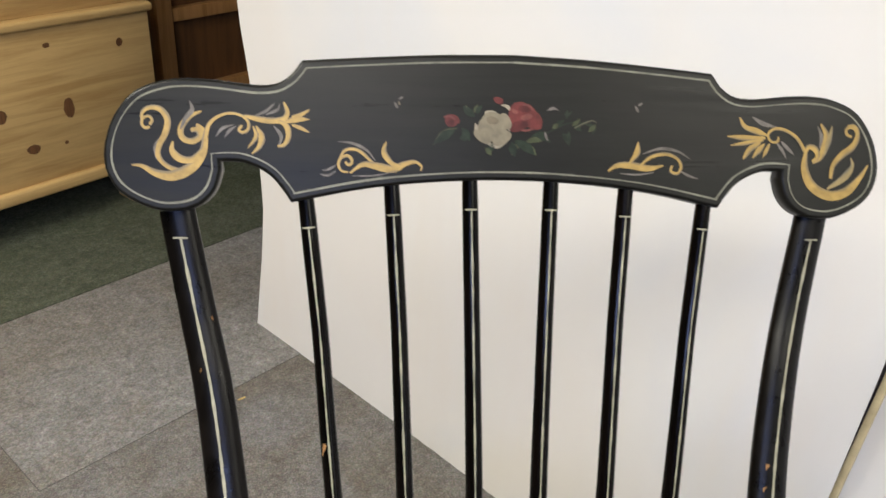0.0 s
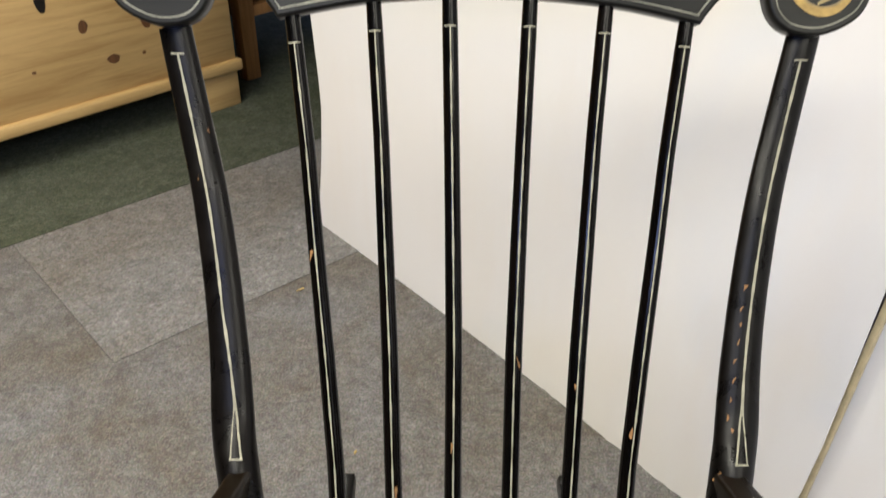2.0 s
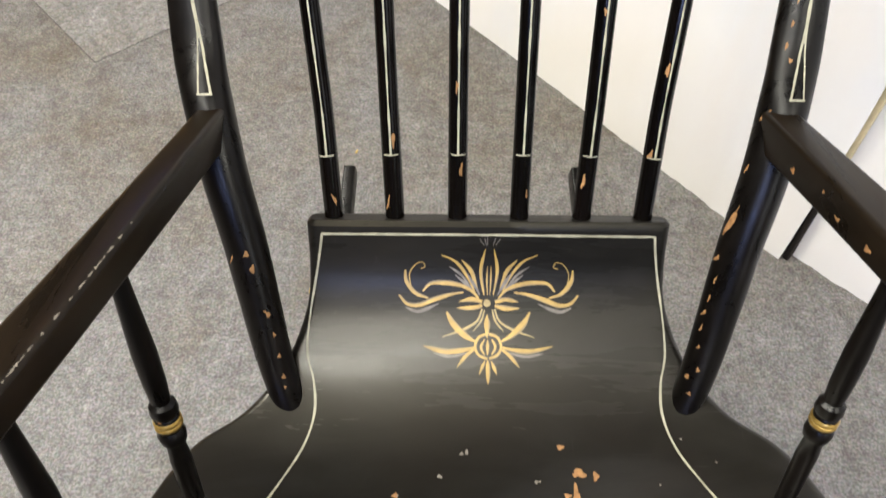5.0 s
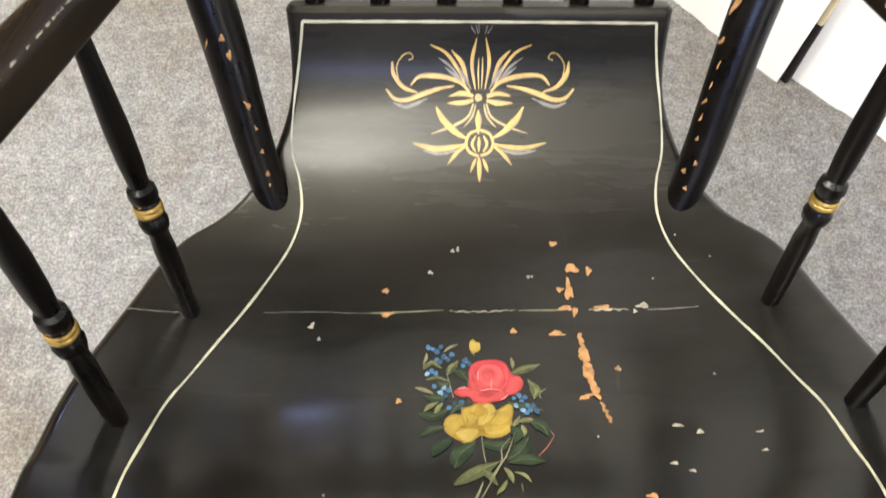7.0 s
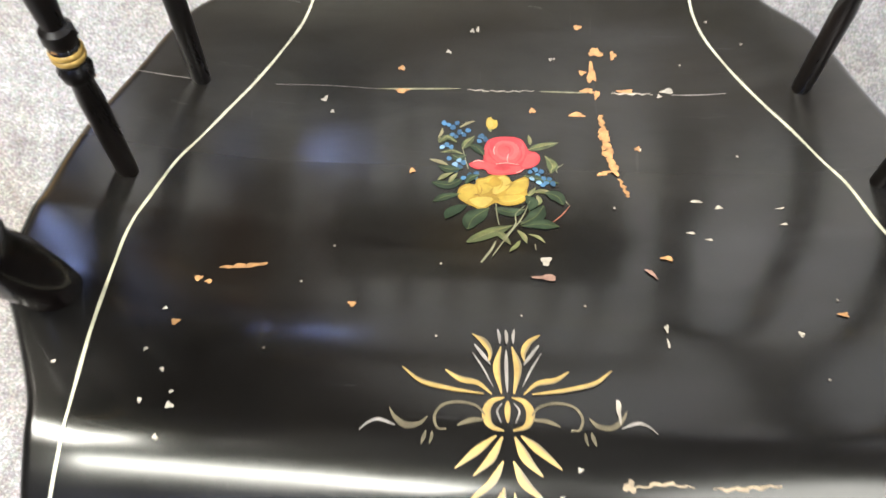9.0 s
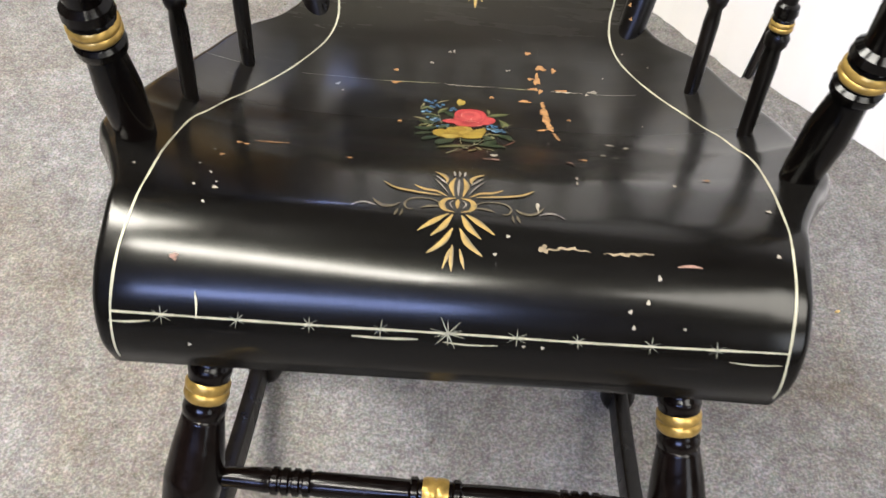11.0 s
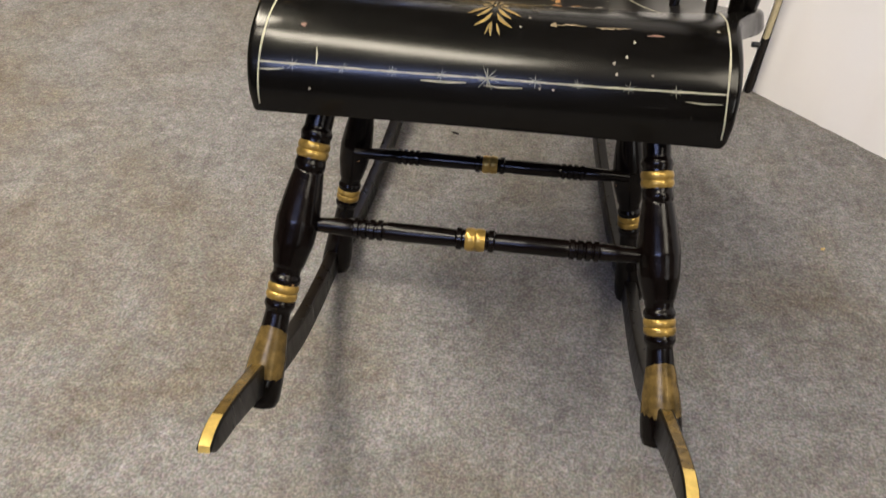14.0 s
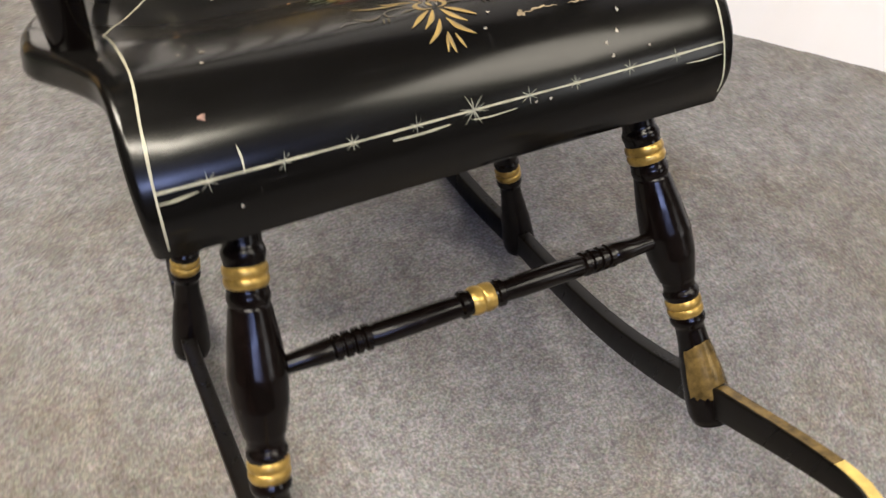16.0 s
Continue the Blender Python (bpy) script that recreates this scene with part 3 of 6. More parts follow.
for top, bottom in (((-0.1639, 0.0932, 0.4428), (-0.2141, -0.1008, 0.1618)), ((0.1672, 0.1006, 0.4383), (0.2106, -0.0954, 0.1643))):
    leg(top, bottom, True)
for top, bottom in (((-0.168, 0.355, 0.355), (-0.2235, 0.275, 0.019)), ((0.168, 0.355, 0.355), (0.2215, 0.275, 0.019))):
    leg(top, bottom, False)
stretcher(0.013, 0.321, 0.186)
stretcher(0.288, 0.224, 0.187)

# rockers: boards sawn to a long curve that touches the floor under the rear of the seat
ROCK_H = 0.034
UNDERSIDE = spline([(-0.256, 0.272), (-0.223, 0.2555), (-0.180, 0.230), (-0.088, 0.169), (-0.023, 0.1275), (0.05, 0.090), (0.136, 0.0585), (0.235, 0.030), (0.32, 0.012), (0.41, 0.002), (0.50, 0.0005), (0.63, 0.006), (0.79, 0.034), (0.91, 0.0755), (1.018, 0.123)], 110)


def rocker(sgn, xs):
    n = 110
    line, tall = [], []
    for i in range(n + 1):
        y, z = UNDERSIDE[i]
        dy, dz = UNDERSIDE[min(n, i + 1)] - UNDERSIDE[max(0, i - 1)]
        run = (y + 0.256) / 0.038
        tall.append(ROCK_H * (math.sqrt(1 - (1 - run) ** 2) * 0.78 + 0.22) if run < 1 else ROCK_H)
        tall[-1] *= float(np.interp(y, [-0.25, -0.09], [0.72, 1.0]))
        k = ROCK_H / 2 / math.hypot(dy, dz)
        x = float(np.interp(y, [-0.25, -0.10, 0.25, 1.01], xs))
        line.append(Vector((sgn * x, y - dz * k, z + dy * k)))
    size = lambda t: (float(np.interp(t, [0, 0.07, 0.16], [0.0132, 0.0142, 0.0170])), tall[min(n, int(round(t * n)))])
    rk = part("rocker", sweep(line, lambda t: rounded(size(t)[0], size(t)[1], 0.0026, 3)), POST_BLACK, chair)
    for nm, i0, i1, lift, mat, text in (("tip_paint", 0, 3, 0.0005, TIPGOLD, "bright gold painted nose"), ("top_paint", 3, 14, 0.0004, BRONZE, "worn bronze paint along the top")):
        bm = bmesh.new()
        rows = []
        for i in range(i0, i1 + 1):
            d = (line[i + 1] - line[max(0, i - 1)]).normalized()
            side = d.cross(Vector((0, 0, 1))).normalized()
            up = side.cross(d)
            rows.append([bm.verts.new(line[i] + side * k * 0.0050 + up * (tall[i] / 2 + lift)) for k in (-1, 0, 1)])
        if i0 == 0:
            d = (line[1] - line[0]).normalized()
            side = d.cross(Vector((0, 0, 1))).normalized()
            rows.insert(0, [bm.verts.new(line[0] - d * 0.0007 + side * k * 0.0050 - side.cross(d) * tall[0] * 0.6) for k in (-1, 0, 1)])
        for r0, r1 in zip(rows, rows[1:]):
            for k in (0, 1):
                bm.faces.new((r0[k], r0[k + 1], r1[k + 1], r1[k]))
        part(nm, bm, mat, rk, text)


rocker(-1, [0.200, 0.2125, 0.224, 0.175])
rocker(1, [0.199, 0.2075, 0.217, 0.160])

# ---- painted decoration ----


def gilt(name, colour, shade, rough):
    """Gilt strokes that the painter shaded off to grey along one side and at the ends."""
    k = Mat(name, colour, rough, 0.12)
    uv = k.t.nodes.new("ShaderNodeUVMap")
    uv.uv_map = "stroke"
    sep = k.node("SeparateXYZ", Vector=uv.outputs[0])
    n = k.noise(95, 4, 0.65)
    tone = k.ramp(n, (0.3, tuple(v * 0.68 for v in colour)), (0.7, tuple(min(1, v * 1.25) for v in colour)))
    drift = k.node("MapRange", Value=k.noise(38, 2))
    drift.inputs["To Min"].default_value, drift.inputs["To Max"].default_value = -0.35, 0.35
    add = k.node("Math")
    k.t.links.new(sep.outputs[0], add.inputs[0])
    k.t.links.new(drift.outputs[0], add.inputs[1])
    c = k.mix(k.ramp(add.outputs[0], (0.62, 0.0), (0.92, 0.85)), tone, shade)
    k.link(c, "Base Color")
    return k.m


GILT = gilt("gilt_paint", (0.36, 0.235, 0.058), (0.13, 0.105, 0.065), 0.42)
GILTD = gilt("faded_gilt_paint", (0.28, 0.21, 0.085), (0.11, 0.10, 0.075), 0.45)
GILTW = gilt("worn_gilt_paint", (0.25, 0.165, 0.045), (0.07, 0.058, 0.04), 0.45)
GREYP = plain("grey_shading_paint", (0.14, 0.125, 0.11), 0.45, 0.0, 0.4, 120)
LEAFP = plain("dark_green_paint", (0.013, 0.022, 0.011), 0.35, 0.0, 0.5, 130)
LEAFP_L = plain("light_green_paint", (0.045, 0.053, 0.022), 0.35, 0.0, 0.5, 130)
STEMP = plain("stem_paint", (0.13, 0.125, 0.075), 0.4, 0.0, 0.4, 120)
ROSEP = plain("red_rose_paint", (0.30, 0.044, 0.044), 0.3, 0.0, 0.25, 90)
ROSEP_D = plain("deep_red_paint", (0.25, 0.026, 0.030), 0.3, 0.0, 0.25, 90)
ROSEP_L = plain("pink_paint", (0.335, 0.062, 0.058), 0.3, 0.0, 0.25, 90)
IVORYP = plain("ivory_paint", (0.185, 0.16, 0.11), 0.4, 0.0, 0.25, 110)
IVORYP_D = plain("shaded_ivory_paint", (0.14, 0.115, 0.075), 0.4, 0.0, 0.3, 110)
IVORYP_L = plain("pale_ivory_paint", (0.26, 0.23, 0.17), 0.4, 0.0, 0.2, 110)
YELLP = plain("yellow_rose_paint", (0.245, 0.17, 0.030), 0.3, 0.0, 0.25, 100)
YELLP_D = plain("ochre_paint", (0.19, 0.12, 0.016), 0.3, 0.0, 0.3, 100)
YELLP_L = plain("pale_yellow_paint", (0.28, 0.205, 0.05), 0.3, 0.0, 0.2, 100)
ROSEC = plain("aged_red_paint", (0.105, 0.021, 0.018), 0.35, 0.0, 0.35, 110)
ROSEC_D = plain("aged_deep_red_paint", (0.07, 0.013, 0.012), 0.35, 0.0, 0.35, 110)
ROSEC_L = plain("aged_pink_paint", (0.145, 0.045, 0.037), 0.35, 0.0, 0.35, 110)
BLUEP = plain("blue_paint", (0.042, 0.095, 0.165), 0.35, 0.0, 0.35, 150)
BLUEP_L = plain("pale_blue_paint", (0.14, 0.22, 0.32), 0.35, 0.0, 0.3, 150)
CHIP = plain("bare_wood_chip", (0.25, 0.132, 0.052), 0.7, 0.0, 0.4, 160, 0.3)
CHIP_W = plain("pale_ground_chip", (0.225, 0.20, 0.16), 0.7, 0.0, 0.35, 160, 0.3)
CHIP_D = plain("dull_scuff", (0.17, 0.10, 0.075), 0.6, 0.0, 0.4, 160, 0.2)
LEAFP_M = plain("mid_green_paint", (0.022, 0.032, 0.017), 0.35, 0.0, 0.5, 130)
SAGEP = plain("sage_paint", (0.085, 0.088, 0.034), 0.4, 0.0, 0.45, 150)
TANP = plain("tan_paint", (0.135, 0.118, 0.062), 0.4, 0.0, 0.4, 150)
RUSTP = plain("rust_paint", (0.20, 0.075, 0.045), 0.4, 0.0, 0.4, 150)
UMBERP = plain("umber_paint", (0.13, 0.07, 0.012), 0.4, 0.0, 0.3, 150)
ROSEP_W = plain("pale_pink_paint", (0.45, 0.20, 0.17), 0.35, 0.0, 0.3, 150)
BLUEP_D = plain("dusk_blue_paint", (0.025, 0.058, 0.105), 0.35, 0.0, 0.35, 150)
DIMP = plain("faded_scroll_paint", (0.068, 0.056, 0.034), 0.4, 0.0, 0.5, 150)
CHIP_T = plain("tan_ground_chip", (0.17, 0.13, 0.08), 0.65, 0.0, 0.4, 160, 0.3)
PAINT_NAMES = {GILT.name: "gilt_stroke", GILTD.name: "gilt_stroke", GILTW.name: "gilt_stroke", GREYP.name: "shading_stroke", CREAM.name: "cream_line", CHIP.name: "paint_chip", CHIP_W.name: "paint_chip", CHIP_D.name: "paint_scuff",
               LEAFP.name: "painted_leaf", LEAFP_L.name: "painted_leaf", STEMP.name: "painted_stem", ROSEP.name: "red_petal", ROSEP_D.name: "red_petal", ROSEP_L.name: "red_petal", ROSEC.name: "red_petal", ROSEC_D.name: "red_petal", ROSEC_L.name: "red_petal",
               IVORYP.name: "ivory_petal", IVORYP_D.name: "ivory_petal", IVORYP_L.name: "ivory_petal", YELLP.name: "yellow_petal", YELLP_D.name: "yellow_petal", YELLP_L.name: "yellow_petal",
               BLUEP.name: "blue_petal", BLUEP_D.name: "blue_petal", LEAFP_M.name: "painted_leaf", SAGEP.name: "painted_leaf", TANP.name: "painted_leaf", RUSTP.name: "painted_stem", UMBERP.name: "yellow_petal", ROSEP_W.name: "red_petal",
               DIMP.name: "shading_stroke", CHIP_T.name: "paint_chip", BLUEP_L.name: "blue_petal"}
layer = [0]


def on(surface, a, b, lift):
    p = surface(a, b, lift)
    return p[0] if isinstance(p, tuple) else p


def next_lift():
    layer[0] += 1
    return 0.00022 + 0.00003 * (layer[0] % 22)


def owner(surface):
    return seat if surface is seat_at else crest


def ribbon(surface, pts, widths, lift, bm):
    """A brush stroke along pts, laid on a surface."""
    pts = np.array(pts)
    n = len(pts) - 1
    rows = []
    for i, p in enumerate(pts):
        d = pts[min(i + 1, n)] - pts[max(i - 1, 0)]
        d = d / (np.hypot(*d) + 1e-9)
        side = np.array([-d[1], d[0]])
        w = widths(i / n) / 2
        rows.append([bm.verts.new(on(surface, *(p + side * k * w), lift)) for k in (-1, 0, 1)])
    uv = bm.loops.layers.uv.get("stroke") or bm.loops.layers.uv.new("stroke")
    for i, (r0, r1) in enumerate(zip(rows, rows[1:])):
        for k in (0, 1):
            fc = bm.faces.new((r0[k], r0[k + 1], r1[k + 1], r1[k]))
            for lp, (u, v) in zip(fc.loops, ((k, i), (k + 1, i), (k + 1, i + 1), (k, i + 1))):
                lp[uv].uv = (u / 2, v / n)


def brush(surface, material, width, *points, both=False):
    """One stroke in millimetres; both: its mirror image as well."""
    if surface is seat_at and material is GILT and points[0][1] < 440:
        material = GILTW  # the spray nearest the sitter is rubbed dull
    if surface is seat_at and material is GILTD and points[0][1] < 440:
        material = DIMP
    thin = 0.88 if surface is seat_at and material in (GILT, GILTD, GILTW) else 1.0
    w0, wm, w1 = (w / 1000 * thin for w in width)
    rng = random.Random(len(points) * 977 + int(points[0][0] * 10))
    for sgn in (1, -1) if both else (1,):
        length = sum(math.hypot(b[0] - a[0], b[1] - a[1]) for a, b in zip(points, points[1:]))
        n = max(6, min(40, int(length / 1.6)))
        jit = 1 + (0 if sgn == 1 else rng.uniform(-0.12, 0.12))
        pts = spline([((x if sgn == 1 else (5.0 if points[0][1] > 440 else -1.5) - x) / 1000, y / 1000) for x, y in points], n)
        ph = rng.uniform(0, 6)

        def widths(t):
            w = w0 + (wm - w0) * math.sin(math.pi / 2 * min(1, t / 0.45)) if t < 0.45 else w1 + (wm - w1) * math.cos(math.pi / 2 * (t - 0.45) / 0.55)
            rough = 0.08 * math.sin(9 * t + ph)
            if material in (CHIP, CHIP_W, CHIP_T):
                rough = 0.30 * math.sin(23 * t + ph) + 0.22 * math.sin(51 * t + 2 * ph)
            return max(0.0004, w * jit * (1 + rough))

        if material in (CHIP, CHIP_W, CHIP_T):
            pts = pts + np.array([[0.0008 * math.sin(1.9 * i + ph), 0.0006 * math.sin(1.3 * i)] for i in range(len(pts))])
        bm = bmesh.new()
        ribbon(surface, pts, widths, next_lift(), bm)
        part(PAINT_NAMES[material.name], bm, material, owner(surface))


def blot(surface, material, x, s, w, h, turn):
    """One dab of paint or chip of the lacquer, in millimetres, with an uneven edge."""
    rng = random.Random(int(x * 31 + s * 17))
    chip = material in (CHIP, CHIP_W, CHIP_D, CHIP_T)
    ragged = 0.42 if chip else 0.10
    if material is CHIP_W:
        w, h = w * 0.8, h * 0.8
    bm = bmesh.new()
    lift = next_lift()
    c = bm.verts.new(on(surface, x / 1000, s / 1000, lift))
    n = 18
    ring = []
    a0, ph = radians(turn), rng.uniform(0, 6)
    for k in range(n):
        a = 2 * math.pi * k / n
        r = 1 + ragged * (0.6 * math.sin(3 * a + ph) + 0.5 * rng.uniform(-1, 1))
        u, v = w / 2 * r * math.cos(a), h / 2 * r * math.sin(a)
        ring.append(bm.verts.new(on(surface, (x + u * math.cos(a0) - v * math.sin(a0)) / 1000, (s + u * math.sin(a0) + v * math.cos(a0)) / 1000, lift)))
    for k in range(n):
        bm.faces.new((c, ring[k], ring[(k + 1) % n]))
    part(PAINT_NAMES[material.name], bm, material, owner(surface))


def dab(surface, material, *points):
    """One filled petal in millimetres, with a soft closed outline."""
    bm = bmesh.new()
    lift = next_lift()
    c = np.mean(points, axis=0)
    ring = spline(list(points) + [points[0]], len(points) * 3)[:-1]
    mid = bm.verts.new(on(surface, c[0] / 1000, c[1] / 1000, lift))
    ring = [bm.verts.new(on(surface, x / 1000, y / 1000, lift)) for x, y in ring]
    for a, b in zip(ring, ring[1:] + ring[:1]):
        bm.faces.new((mid, a, b))
    part(PAINT_NAMES[material.name], bm, material, owner(surface))


def leaf(material, w, *points):
    """A painted leaf: its body, a lighter half and a thin pale rib."""
    brush(seat_at, material, (w * 0.15, w, 0.3), *points)
    (x0, y0), (x1, y1), (x2, y2) = points
    dx, dy = x2 - x0, y2 - y0
    k = w * 0.22 / math.hypot(dx, dy)
    if dx > 0:
        k = -k
    half = LEAFP_M if material is LEAFP else SAGEP if material is LEAFP_L else TANP
    brush(seat_at, half, (0.2, w * 0.36, 0.2), (x0 + 0.12 * dx, y0 + 0.12 * dy), (x1 + dy * k, y1 - dx * k), (x2 - 0.08 * dx, y2 - 0.08 * dy))
    if w > 3:
        brush(seat_at, TANP if material is not LEAFP else SAGEP, (0.2, 0.45, 0.2), (x0, y0), (x1, y1), (x2, y2))


def even(w, wob=0.12):
    return lambda t: w * (1 + wob * math.sin(37 * t) + wob * math.sin(91 * t + 1))


# the cream line round the crest rail
loop = CREST_HALF + [(-x, v) for x, v in CREST_HALF[::-1]][1:-1]
line = inset(loop, 0.0062)
bm = bmesh.new()
ribbon(crest_at, line + [line[0]], even(0.0013, 0.2), 0.0003, bm)
part("cream_line", bm, AGED_CREAM, crest)

# the cream lines of the seat
EDGES = ([(-0.1305, 0.6491), (-0.1322, 0.6380), (-0.1357, 0.6181), (-0.1419, 0.5814), (-0.1438, 0.5495), (-0.1382, 0.5266), (-0.1362, 0.5022), (-0.1425, 0.4757), (-0.1577, 0.4441), (-0.1733, 0.4139), (-0.1870, 0.3885), (-0.1994, 0.3607), (-0.2097, 0.3346), (-0.2160, 0.2948), (-0.2176, 0.2633), (-0.2158, 0.2312), (-0.2135, 0.1912), (-0.2111, 0.1321), (-0.2149, 0.0910), (-0.2182, 0.0523), (-0.2196, 0.0095)],
         [(0.1326, 0.6478), (0.1341, 0.6366), (0.1374, 0.6167), (0.1434, 0.5799), (0.1455, 0.5478), (0.1415, 0.5248), (0.1415, 0.5003), (0.1496, 0.4734), (0.1670, 0.4410), (0.1856, 0.4100), (0.2009, 0.3837), (0.2126, 0.3553), (0.2221, 0.3287), (0.2262, 0.2887), (0.2276, 0.2575), (0.2256, 0.2263), (0.2220, 0.1853), (0.2187, 0.1274), (0.2196, 0.0898), (0.2200, 0.0512), (0.2231, 0.0075)])
for edge in EDGES:
    bm = bmesh.new()
    ribbon(seat_at, spline(edge, 150), even(0.0017), 0.0003, bm)
    part("cream_line", bm, CREAM, seat)
bm = bmesh.new()
ribbon(seat_at, spline([(-0.1305, 0.6491), (-0.0001, 0.6488), (0.1321, 0.6478)], 60), even(0.0020), 0.00032, bm)
part("cream_line", bm, CREAM, seat)
bm = bmesh.new()
ribbon(seat_at, spline([(-0.2185, 0.0523), (-0.1007, 0.0512), (-0.0008, 0.0513), (0.0997, 0.0509), (0.2203, 0.0521)], 90), even(0.0015), 0.00034, bm)
part("cream_line", bm, CREAM, seat)
rng = random.Random(5)
for k, x in enumerate((-0.1859, -0.1369, -0.0903, -0.0441, -0.0008, 0.0438, 0.0830, 0.1305, 0.1733)):
    big = 1.7 if k == 4 else 1.0
    bm = bmesh.new()
    for a in (90, 35, -35) if big == 1 else (90, 60, 25, -25, -60):
        a += rng.uniform(-12, 12)
        r = 0.0062 * big * rng.uniform(0.8, 1.15)
        du, dv = r * math.cos(radians(a)), r * math.sin(radians(a))
        ribbon(seat_at, spline([(x - du, 0.0513 - dv), (x, 0.0513), (x + du, 0.0513 + dv)], 6), lambda t: 0.0002 + 0.0004 * math.sin(math.pi * t) * big, next_lift(), bm)
    part("painted_star", bm, AGED_CREAM, seat)

# scrolls at the ends of the crest rail
brush(crest_at, GILT, (2.2, 2.2, 2.2), (-272.5, 24.4), (-275.8, 23.5), (-278.5, 26.8), (-277.2, 30.9), (-273.1, 32.3), (-270.7, 29.4), (-272.5, 26.1))
brush(crest_at, GILT, (2.2, 4.5, 2.7), (-278.1, 28.0), (-277.9, 34.7), (-272.9, 38.5), (-264.8, 37.5), (-259.7, 29.7), (-261.7, 19.6), (-266.0, 11.2), (-266.6, 3.2), (-261.1, -3.4), (-252.6, -6.7), (-244.3, -5.7))
brush(crest_at, GILT, (1.3, 7.6, 2.7), (-286.0, -3.4), (-278.3, -4.1), (-269.0, -9.0), (-257.6, -11.0), (-245.1, -6.1), (-236.2, 3.3), (-233.0, 14.3), (-234.5, 23.1), (-239.3, 26.8))
brush(crest_at, GILT, (1.3, 5.8, 1.8), (-256.1, 14.3), (-256.7, 7.6), (-251.1, 1.8), (-242.0, 1.5), (-234.4, 9.3))
brush(crest_at, GILT, (1.3, 4.9, 3.1), (-235.4, 36.9), (-244.5, 32.1), (-250.1, 24.1), (-249.0, 17.0), (-242.5, 14.6), (-236.7, 18.1), (-238.2, 23.1), (-243.1, 22.5))
brush(crest_at, GILT, (3.5, 2.2, 2.2), (-233.0, 17.3), (-229.8, 27.4), (-222.7, 33.5), (-214.4, 35.8), (-206.1, 34.3), (-201.2, 29.8), (-201.3, 24.3), (-205.1, 21.7), (-208.4, 23.7), (-205.8, 27.1))
brush(crest_at, GILT, (1.8, 4.9, 1.8), (-204.0, 34.3), (-193.6, 32.0), (-183.1, 31.0), (-175.1, 32.5), (-172.5, 37.6), (-175.0, 44.7))
brush(crest_at, GILT, (1.3, 4.4, 1.3), (-179.8, 31.1), (-173.1, 27.4), (-171.5, 19.8), (-174.6, 13.4), (-179.6, 12.0))
brush(crest_at, GILT, (1.3, 4.8, 0.4), (-174.3, 29.9), (-165.4, 32.7), (-155.7, 32.5))
brush(crest_at, GILT, (0.9, 3.1, 0.4), (-169.2, 34.3), (-162.0, 36.2), (-155.6, 40.1))
brush(crest_at, GILT, (0.9, 3.1, 0.4), (-169.3, 28.4), (-162.1, 26.0), (-155.8, 22.7))
brush(crest_at, GILT, (1.3, 4.4, 0.9), (-195.4, 26.9), (-191.3, 19.4), (-193.1, 11.7), (-198.7, 6.1))
brush(crest_at, GILT, (0.9, 3.1, 0.4), (-197.9, 26.9), (-195.1, 20.2), (-197.7, 15.0), (-201.9, 10.3))
brush(crest_at, GREYP, (0.4, 3.6, 0.9), (-243.8, 44.2), (-241.9, 37.6), (-247.0, 30.8), (-250.5, 23.2))
brush(crest_at, GREYP, (0.4, 2.2, 0.4), (-225.1, 18.3), (-220.0, 24.7), (-211.6, 27.4))
brush(crest_at, GREYP, (0.4, 2.2, 0.4), (-218.9, 17.6), (-215.0, 23.1), (-210.0, 26.6))
brush(crest_at, GREYP, (0.9, 2.2, 0.4), (-196.5, 34.1), (-188.1, 38.1), (-181.7, 44.1))
brush(crest_at, GREYP, (0.9, 2.2, 0.4), (-188.1, 35.5), (-179.7, 39.1), (-177.9, 43.4))
brush(crest_at, GREYP, (0.9, 2.6, 0.9), (-182.4, 27.2), (-177.0, 19.7), (-178.8, 12.4))
brush(crest_at, GREYP, (0.9, 2.7, 0.9), (-261.1, 25.5), (-263.3, 17.9), (-268.9, 10.3), (-268.3, 1.1))
# small scrolls on the lower edge of the crest rail
brush(crest_at, GILT, (1.8, 2.6, 1.3), (-129.0, 1.8), (-126.5, -0.8), (-123.9, 2.3), (-126.9, 6.1), (-132.0, 4.7), (-134.2, -0.5), (-131.7, -5.2), (-126.9, -6.0))
brush(crest_at, GILT, (1.8, 2.6, 1.3), (-133.3, 3.4), (-129.8, 9.9), (-122.9, 11.4), (-116.5, 8.9), (-110.0, 3.0), (-103.1, -1.7))
brush(crest_at, GILT, (1.3, 5.7, 0.9), (-125.6, -6.8), (-116.1, -0.2), (-106.5, -0.9), (-93.5, -3.3), (-83.9, 0.8), (-76.0, 2.7), (-70.7, -0.7), (-71.5, -4.2))
brush(crest_at, GILT, (0.9, 4.4, 1.8), (-97.8, 17.5), (-99.6, 9.2), (-93.5, 1.1), (-86.0, -1.0))
brush(crest_at, GREYP, (0.4, 2.2, 0.4), (-134.5, 16.7), (-123.8, 15.6), (-113.0, 10.7), (-106.1, 2.6))
brush(crest_at, GREYP, (0.4, 1.8, 0.4), (-136.0, -5.2), (-142.0, -8.8), (-148.0, -8.0))
brush(crest_at, GREYP, (0.4, 1.8, 0.4), (-135.9, -0.9), (-142.0, -4.5), (-146.3, -5.0))
brush(crest_at, GREYP, (0.4, 1.3, 0.4), (-123.9, -8.9), (-106.6, -8.3), (-89.1, -4.5))
